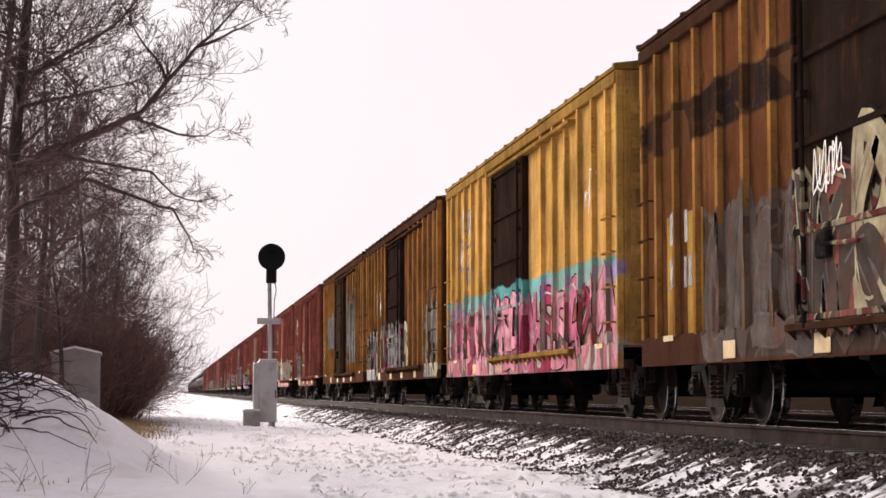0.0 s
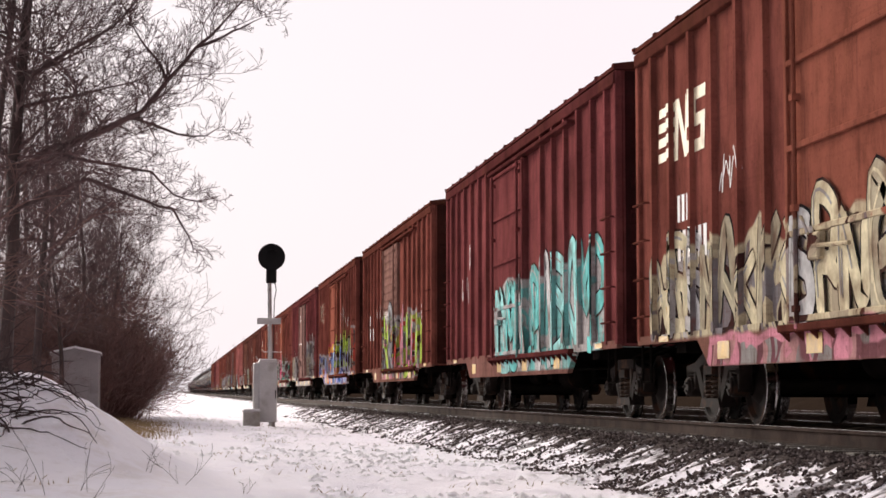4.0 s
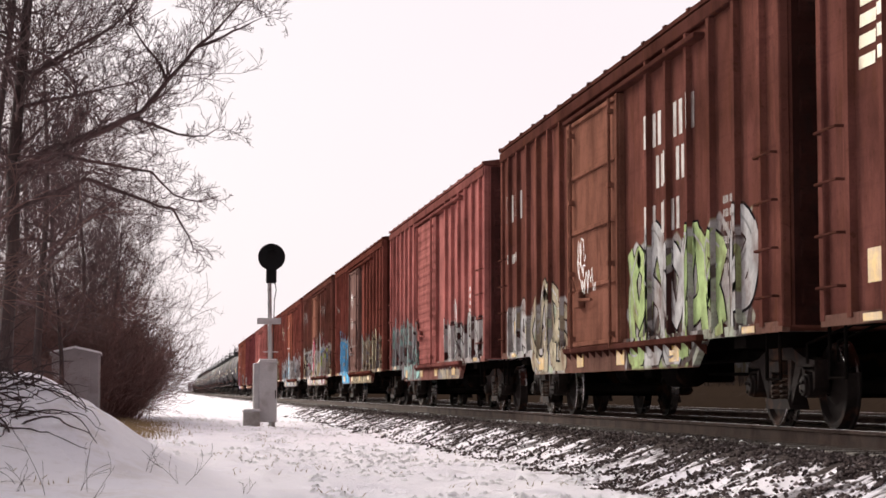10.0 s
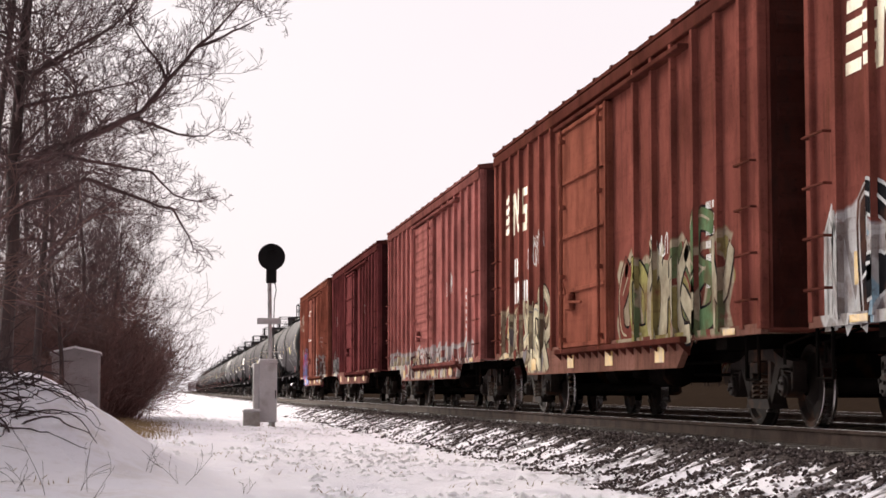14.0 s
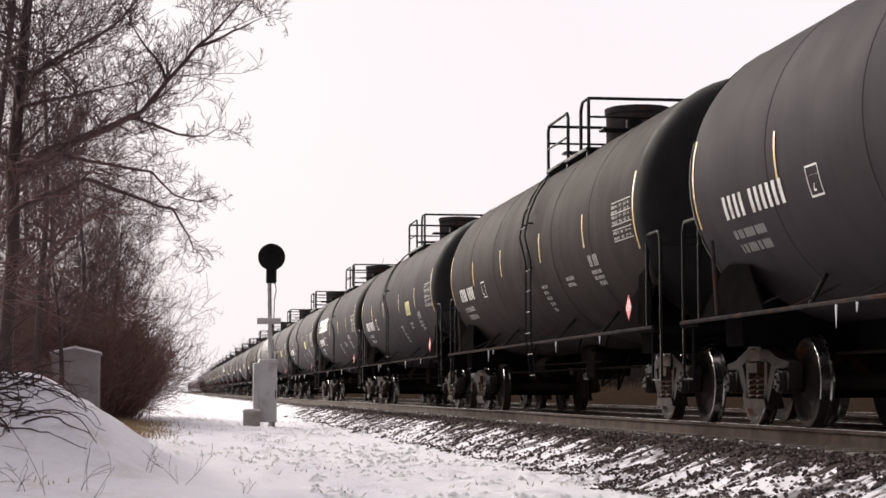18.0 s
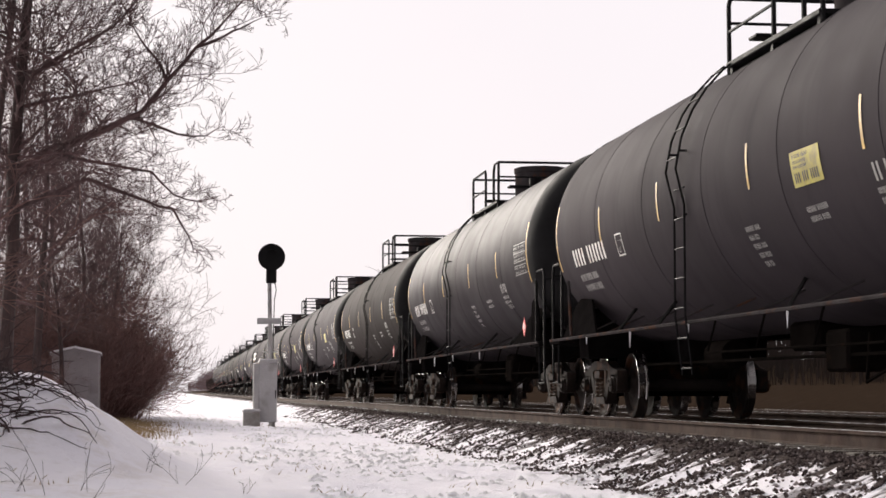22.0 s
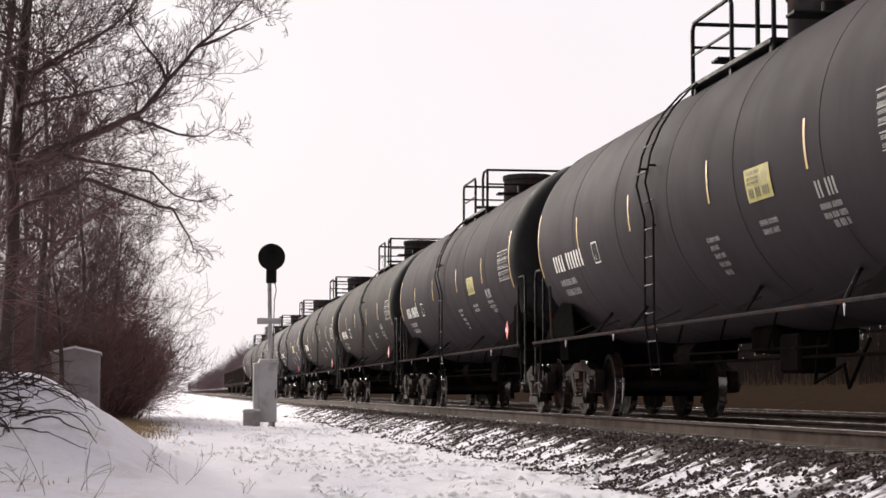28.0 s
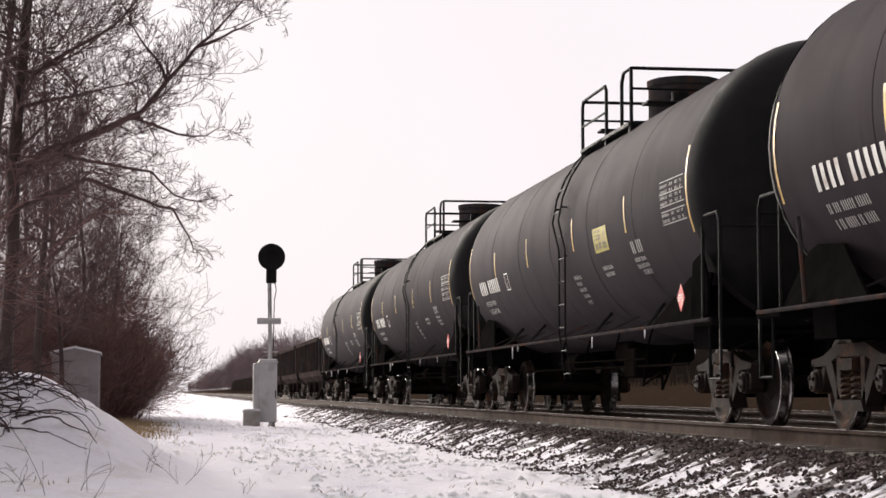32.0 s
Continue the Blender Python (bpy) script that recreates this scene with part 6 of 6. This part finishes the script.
def make_tree(name, label, height, r, seed, kids=(9, 6, 4), limbs=20, low=0.22, reach=0.42, lean=(0, 0), material=None):
    rng = random.Random(seed)
    tree = tagged(new(name), label, "tree", "bare trees beside the track")
    trunk, crown = Mesh(), Mesh()
    p, d = Vector((0, 0, -0.3)), Vector((lean[0], lean[1], 1)).normalized()
    n = 14
    for i in range(n):
        d = (d + Vector((rng.uniform(-1, 1), rng.uniform(-1, 1), 0.6)) * 0.07).normalized()
        q = p + d * (height / n)
        k = i / n
        trunk.tube(p, q, r * (1 - 0.92 * k) * (1.25 if i == 0 else 1), r * (1 - 0.92 * (k + 1 / n)), 9, False)
        if k > low:
            m = limbs / (n * (1 - low))
            m = int(m) + (rng.random() < m - int(m))
            for _ in range(m):
                a = rng.random() * 6.283
                dd = Vector((math.cos(a), math.sin(a), rng.uniform(0.25, 0.9)))
                shoot(crown, p.lerp(q, rng.random()), dd, height * reach * rng.uniform(0.6, 1.1) * (1.15 - 0.7 * k), r * (1 - 0.9 * k) * 0.5, 1, rng, 0.75, 0.10, kids)
        p = q
    part("trunk", trunk, material or MAT_BARK, tree, smooth=True)
    piece("crown", crown.raw("crown"), MAT_TWIG, tree, "bare winter branches")
    return tree


def make_brush(label, height, seed, stems=24, kids=(7, 5), material=None, spread=0.8):
    rng = random.Random(seed)
    bush = tagged(new("brush"), label, "shrub", "leafless brush beside the track")
    m = Mesh()
    for _ in range(stems):
        a, b = rng.random() * 6.283, rng.random()
        p = Vector((math.cos(a) * b * spread, math.sin(a) * b * spread, -0.1))
        d = Vector((math.cos(a) * 0.45 * b, math.sin(a) * 0.45 * b, 1))
        shoot(m, p, d, height * rng.uniform(0.6, 1.1), rng.uniform(0.010, 0.020), 1, rng, 0.8, 0.14, kids, 6, 3, 0.0045)
    piece("branchwork", m.raw("branchwork"), material or MAT_BRUSH, bush, "tangled red-brown stems", kind="stuff")
    return bush


def place_copies(made, spots, rng):
    for k, (x, y, s) in enumerate(spots):
        ob = made[k % len(made)]
        m = Matrix.Translation((x, y, ground_z(x, y))) @ Matrix.Rotation(rng.random() * 6.283, 4, "Z")
        if k < len(made):
            ob.matrix_basis = m @ Matrix.Scale(s, 4)
        else:
            c = copy_thing(ob, m)
            c.scale = (s, s, s)


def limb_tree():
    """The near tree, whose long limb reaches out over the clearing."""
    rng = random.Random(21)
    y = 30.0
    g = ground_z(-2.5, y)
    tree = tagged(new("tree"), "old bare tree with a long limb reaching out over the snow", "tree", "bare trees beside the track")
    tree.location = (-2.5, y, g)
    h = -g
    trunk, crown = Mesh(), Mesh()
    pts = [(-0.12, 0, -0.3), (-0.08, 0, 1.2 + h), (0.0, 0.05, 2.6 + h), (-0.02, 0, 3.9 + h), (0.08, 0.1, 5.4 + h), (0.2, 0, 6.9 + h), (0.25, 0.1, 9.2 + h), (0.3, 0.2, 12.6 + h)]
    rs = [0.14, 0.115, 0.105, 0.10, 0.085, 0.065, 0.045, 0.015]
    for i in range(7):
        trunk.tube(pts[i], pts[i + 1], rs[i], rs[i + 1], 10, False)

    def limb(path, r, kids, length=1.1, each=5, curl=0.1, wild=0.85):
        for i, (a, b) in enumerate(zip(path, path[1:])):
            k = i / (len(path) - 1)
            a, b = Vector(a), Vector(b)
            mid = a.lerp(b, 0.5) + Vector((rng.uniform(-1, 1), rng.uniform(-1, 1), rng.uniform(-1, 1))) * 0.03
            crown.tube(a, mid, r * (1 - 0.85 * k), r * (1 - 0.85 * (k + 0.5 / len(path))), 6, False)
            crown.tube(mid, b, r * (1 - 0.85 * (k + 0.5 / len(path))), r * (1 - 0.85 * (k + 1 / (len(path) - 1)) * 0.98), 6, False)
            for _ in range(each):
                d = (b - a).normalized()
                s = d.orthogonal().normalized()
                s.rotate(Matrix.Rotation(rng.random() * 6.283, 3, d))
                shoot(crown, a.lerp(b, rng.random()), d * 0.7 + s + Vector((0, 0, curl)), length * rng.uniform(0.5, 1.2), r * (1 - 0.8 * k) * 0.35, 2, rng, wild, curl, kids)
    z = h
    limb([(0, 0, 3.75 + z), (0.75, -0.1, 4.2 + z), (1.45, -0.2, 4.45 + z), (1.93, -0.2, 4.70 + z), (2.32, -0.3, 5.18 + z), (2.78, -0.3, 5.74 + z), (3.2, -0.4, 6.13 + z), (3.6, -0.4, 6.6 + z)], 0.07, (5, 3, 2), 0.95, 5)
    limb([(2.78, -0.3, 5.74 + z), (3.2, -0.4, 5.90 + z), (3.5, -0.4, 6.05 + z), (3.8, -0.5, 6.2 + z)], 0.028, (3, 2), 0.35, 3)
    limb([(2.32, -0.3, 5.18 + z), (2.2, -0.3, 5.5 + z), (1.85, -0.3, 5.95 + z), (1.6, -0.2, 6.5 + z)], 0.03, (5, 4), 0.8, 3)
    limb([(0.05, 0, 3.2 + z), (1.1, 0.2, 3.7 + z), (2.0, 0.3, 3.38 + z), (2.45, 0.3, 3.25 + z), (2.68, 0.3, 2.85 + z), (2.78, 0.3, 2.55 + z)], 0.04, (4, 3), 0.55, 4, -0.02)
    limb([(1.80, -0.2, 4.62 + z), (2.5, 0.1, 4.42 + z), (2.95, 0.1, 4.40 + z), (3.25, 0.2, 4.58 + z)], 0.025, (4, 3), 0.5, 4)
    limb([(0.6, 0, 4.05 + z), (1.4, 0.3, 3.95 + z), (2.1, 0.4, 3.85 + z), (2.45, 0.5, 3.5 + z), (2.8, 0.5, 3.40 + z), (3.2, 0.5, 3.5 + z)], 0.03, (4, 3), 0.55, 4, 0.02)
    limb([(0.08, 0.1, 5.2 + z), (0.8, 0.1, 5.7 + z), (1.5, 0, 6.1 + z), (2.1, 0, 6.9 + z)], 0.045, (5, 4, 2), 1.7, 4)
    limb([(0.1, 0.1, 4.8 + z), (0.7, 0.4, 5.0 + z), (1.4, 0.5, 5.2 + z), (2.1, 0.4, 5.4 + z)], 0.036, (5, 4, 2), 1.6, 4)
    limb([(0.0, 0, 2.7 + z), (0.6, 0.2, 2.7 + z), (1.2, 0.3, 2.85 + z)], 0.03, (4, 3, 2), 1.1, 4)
    # upper crown above the view, added to cast shade on bank and foreground
    for i in range(10):
        a = rng.random() * 6.283
        p = Vector(pts[6]).lerp(Vector(pts[7]), rng.random() * 0.8)
        shoot(crown, p, (math.cos(a), math.sin(a), rng.uniform(0.4, 0.9)), rng.uniform(2.4, 4.2), 0.035, 1, rng, 0.75, 0.08, (5, 4, 2))
    for i in range(6):
        a = math.pi + rng.uniform(-2.6, 2.6)
        p = Vector(pts[5]).lerp(Vector(pts[7]), rng.random() * 0.7) + Vector((0, 0, 0.5))
        shoot(crown, p, (math.cos(a), math.sin(a), rng.uniform(0.25, 0.6)), rng.uniform(2.4, 4.2), 0.04, 1, rng, 0.8, 0.06, (5, 4), 6, 4, 0.006)
    for i in range(36):
        a = math.pi + rng.uniform(-2.8, 2.8)
        p = Vector(pts[3]).lerp(Vector(pts[6]), rng.random())
        shoot(crown, p, (math.cos(a), math.sin(a), rng.uniform(-0.05, 0.35)), rng.uniform(1.4, 2.9), 0.026, 1, rng, 0.8, 0.04, (6, 4), 6, 4, 0.006)
    for i in range(15):
        k = rng.uniform(0.25, 1.0)
        j = min(6, int(k * 7))
        p = Vector(pts[j]).lerp(Vector(pts[j + 1]), k * 7 - j)
        a = rng.random() * 6.283
        shoot(crown, p, (math.cos(a), math.sin(a), rng.uniform(0.1, 0.8)), rng.uniform(1.2, 2.6), rs[j] * 0.35, 1, rng, 0.5, 0.08, (5, 3, 2))
    part("trunk", trunk, MAT_BARK, tree, smooth=True)
    piece("crown", crown.raw("crown"), MAT_TWIG, tree, "bare winter branches")


def brambles():
    """Dark woody canes that sprawl over the snow bank."""
    rng = random.Random(8)
    b = tagged(new("bramble"), "dark arching woody canes sprawling over a snow bank", "bramble")
    b.location = (-1.6, 19.3, ground_z(-1.6, 19.3))
    for i in range(210):
        m = Mesh()
        x, y = -1.2 + 1.5 * rng.random() ** 1.4, rng.uniform(-1.3, 0.5)
        p = Vector((x, y, ground_z(x - 1.6, y + 19.3) - b.location.z - 0.03))
        a = rng.uniform(-0.8, 0.8)
        d = Vector((math.cos(a) * rng.choice((-0.5, 1, 1)), math.sin(a), rng.uniform(0.1, 0.7)))
        n, ln, r = 11, rng.uniform(0.45, 1.15), rng.uniform(0.004, 0.014)
        line, width = [p.copy()], [r]
        for j in range(n):
            d = (d + Vector((rng.uniform(-0.5, 0.5), rng.uniform(-0.5, 0.5), rng.uniform(-0.40, 0.26)))).normalized()
            q = p + d * (ln / n)
            q.z = max(q.z, ground_z(q.x - 1.6, q.y + 19.3) - b.location.z + 0.005)
            line.append(q)
            width.append(r * (1 - 0.7 * (j + 1) / n))
            p = q
        m.strand(line, width, 5)
        piece("cane", m.raw("cane"), MAT_CANE, b)


def weed(x, y, h, seed):
    rng = random.Random(seed)
    w = tagged(new("weed"), "dry brown weed stalk standing in the snow", "weed", "weeds in the snow")
    w.location = (x, y, ground_z(x, y))
    m = Mesh()
    for _ in range(rng.randint(1, 3)):
        d = Vector((rng.uniform(-0.6, 0.9), rng.uniform(-0.3, 0.3), 1))
        shoot(m, (rng.uniform(-0.05, 0.05), 0, -0.03), d, h * rng.uniform(0.7, 1.1), 0.0032, 2, rng, 0.5, 0.02, (3,), 7, 3, 0.0016)
    piece("stalk", m.raw("stalk"), MAT_BARK, w, kind="stuff")


def grass_tufts():
    rng = random.Random(12)
    m = Mesh()
    for _ in range(4600):
        if rng.random() < 0.7:
            x, y = rng.gauss(-1.0, 0.45), rng.uniform(34, 52)
            h = rng.uniform(0.05, 0.16)
        else:
            x, y = rng.uniform(-1.5, 4.2), rng.uniform(16, 60)
            h = rng.uniform(0.02, 0.07)
            if noise.noise((x * 0.9, y * 0.4, 4)) < 0.15:
                continue
        z = ground_z(x, y)
        dx, dy = rng.uniform(-0.06, 0.06), rng.uniform(-0.06, 0.06)
        m.add([(x - 0.006, y, z), (x + 0.006, y, z), (x + dx, y + dy, z + h)], [(0, 1, 2)])
    tagged(piece("dry_grass", m.raw("dry_grass"), MAT_STRAW, kind="stuff"), "dry straw-coloured grass poking through snow", "grass")


def far_woods():
    """The bare woods across the tracks."""
    rng = random.Random(31)
    kinds = []
    for k in range(6):
        m = Mesh()
        h = rng.uniform(12.5, 14.5)
        p = Vector((0, 0, 0))
        for i in range(6):
            q = p + Vector((rng.uniform(-0.25, 0.25), rng.uniform(-0.25, 0.25), h * 0.75 / 6))
            m.tube(p, q, 0.16 - 0.02 * i, 0.14 - 0.02 * i, 4, False)
            for _ in range(6):
                a = rng.random() * 6.283
                shoot(m, p.lerp(q, rng.random()), (math.cos(a), math.sin(a), rng.uniform(0.3, 1.2)), rng.uniform(2.2, 4.4), 0.07, 1, rng, 0.45, 0.2, (3, 1), 3, 3, 0.020)
            p = q
        v = np.array(m.v)
        kinds.append((v, m.f))
    V, F, base = [], [], 0
    for j in range(290):
        y = 1 / rng.uniform(1 / 3600, 1 / 520) if j % 10 < 7 else rng.uniform(120, 560)
        x = 22 + 9 * rng.random() ** 1.3
        v, f = kinds[j % 6]
        a, s = rng.random() * 6.283, rng.uniform(0.92, 1.2) * (1.0 if j == 9 else smooth((y - 60) / 700) * 0.35 + 0.65)
        if j == 9:
            x, y = 24.0, 203.0
        ca, sa = math.cos(a) * s, math.sin(a) * s
        w = np.empty_like(v)
        w[:, 0], w[:, 1], w[:, 2] = v[:, 0] * ca - v[:, 1] * sa + x, v[:, 0] * sa + v[:, 1] * ca + y, v[:, 2] * s + ground_z(x, y)
        V.append(w)
        F += [tuple(i + base for i in q) for q in f]
        base += len(v)
    me = bpy.data.meshes.new("far_woods")
    me.from_pydata(np.concatenate(V).tolist(), [], F)
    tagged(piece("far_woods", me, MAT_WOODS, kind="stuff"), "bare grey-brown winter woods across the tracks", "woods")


def far_hedge():
    """Dense undergrowth along the foot of the woods."""
    rng = random.Random(33)
    m = Mesh()
    for j in range(15000):
        y = 30 + 600 * rng.random() ** 2.0
        x = rng.uniform(18.5, 24)
        z = ground_z(x, y)
        h = rng.uniform(0.8, 3.4)
        k = max(1.0, y / 60)
        m.tube((x, y, z - 0.1), (x + rng.uniform(-0.4, 0.4), y + rng.uniform(-0.5, 0.5), z + h), 0.018 * k, 0.008 * k, 3, False)
    tagged(piece("undergrowth", m.raw("undergrowth"), MAT_FAR, kind="stuff"), "brown leafless undergrowth along a bank", "undergrowth")


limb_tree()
rng = random.Random(5)
# trunk at the view's edge; the crown, mostly above view, is added for shade
tall = make_tree("tree", "tall bare tree at the wood's edge", 14.5, 0.09, 91, (5, 4, 3), 15, low=0.48, reach=0.32)
tall.location = (-3.15, 33.0, ground_z(-3.15, 33.0))
trees = [make_tree("tree", "slender bare tree with a fine twiggy crown", 8.5, 0.10, 40 + i, (6, 4, 3), 20) for i in range(4)]
spots = [(-1.85, 56, 0.74), (-2.9, 41, 1.1), (-3.6, 36, 1.2), (-2.2, 52, 0.95), (-3.4, 50, 1.0), (-4.6, 45, 1.1), (-2.1, 64, 0.8), (-3.0, 64, 1.0), (-4.4, 57, 1.1),
         (-2.6, 80, 0.9), (-2.6, 46, 0.7), (-3.3, 56, 0.9), (-2.1, 57, 0.7)]
place_copies(trees, spots, rng)
bushes = [make_brush("dense tangle of leafless red-brown brush", 2.7, 60 + i) for i in range(4)]
spots = []
for i in range(16):
    spots.append((rng.uniform(-2.1, -1.45), rng.uniform(52, 61), rng.uniform(0.55, 0.92)))
for i in range(34):
    y = rng.uniform(48.5, 66)
    spots.append((-1.9 - 4.2 * rng.random() ** 1.2, y, rng.uniform(0.75, 1.2)))
for i in range(7):
    spots.append((rng.uniform(-6.0, -4.0), rng.uniform(40, 48), rng.uniform(0.6, 0.9)))
for i in range(16):
    x, y = rng.uniform(-3.4, -1.3), rng.uniform(40, 45.5)
    if not 0.034 < -x / y < 0.067:         # the hut's front stays clear
        spots.append((x, y, rng.uniform(0.38, 0.58)))
place_copies(bushes, spots, rng)
# unseen trees and bushes, added left of the view to shade the bank
for i in range(20):
    x, y, k = rng.uniform(-10.0, -6.6), rng.uniform(17, 27), rng.uniform(1.1, 1.5)
    tree = copy_thing(trees[i % 4], Matrix.Translation((x, y, ground_z(x, y))) @ Matrix.Rotation(rng.random() * 6.283, 4, "Z"))
    tree.scale = (k, k, k)
for i in range(76):
    x, y, k = rng.uniform(-7.6, -5.2), rng.uniform(17.0, 26.0), rng.uniform(1.0, 1.3)
    bush = copy_thing(bushes[i % 4], Matrix.Translation((x, y, ground_z(x, y))) @ Matrix.Rotation(rng.random() * 6.283, 4, "Z"))
    bush.scale = (k, k, k)
brambles()
for i, (x, y, h) in enumerate(((-0.95, 15.2, 0.55), (-0.72, 15.6, 0.5), (-0.60, 15.0, 0.35), (0.1, 17.5, 0.45), (-1.2, 15.5, 0.3), (-0.25, 18, 0.3), (0.9, 24, 0.2), (0.55, 16, 0.15), (-1.3, 16.2, 0.35))):
    weed(x, y, h, 70 + i)
grass_tufts()
far_woods()
far_hedge()


# ---- movement ----
def motions():
    """The train rolls past at an even speed; its wheels turn while it is near."""
    for car, place in PLACES:
        walk(car, [(t, pose(TRACK, place - SPEED * t, 0)) for t in (-2, 0, 8, 16, 24, SECONDS, SECONDS + 2)])
    for w, y, place, r in WHEELS:
        turn = min(86.0, math.degrees(SPEED / r / FPS))
        t0, t1 = max(0.0, (place - 60) / SPEED), min(SECONDS, (place - 10) / SPEED)
        f0, f1 = round(t0 * FPS), round(t1 * FPS)
        start = (place * 37) % 360
        if f1 <= f0:
            walk(w, [(0, pose(0, y, r, start)), (SECONDS, pose(0, y, r, start))])
            continue
        rows = [(f / FPS, pose(0, y, r, start + turn * (f - f0))) for f in range(f0, f1 + 1)]
        if f0 > 0:
            rows.insert(0, (0, rows[0][1]))
        if t1 < SECONDS:
            rows.append((SECONDS, rows[-1][1]))
        walk(w, rows)


motions()
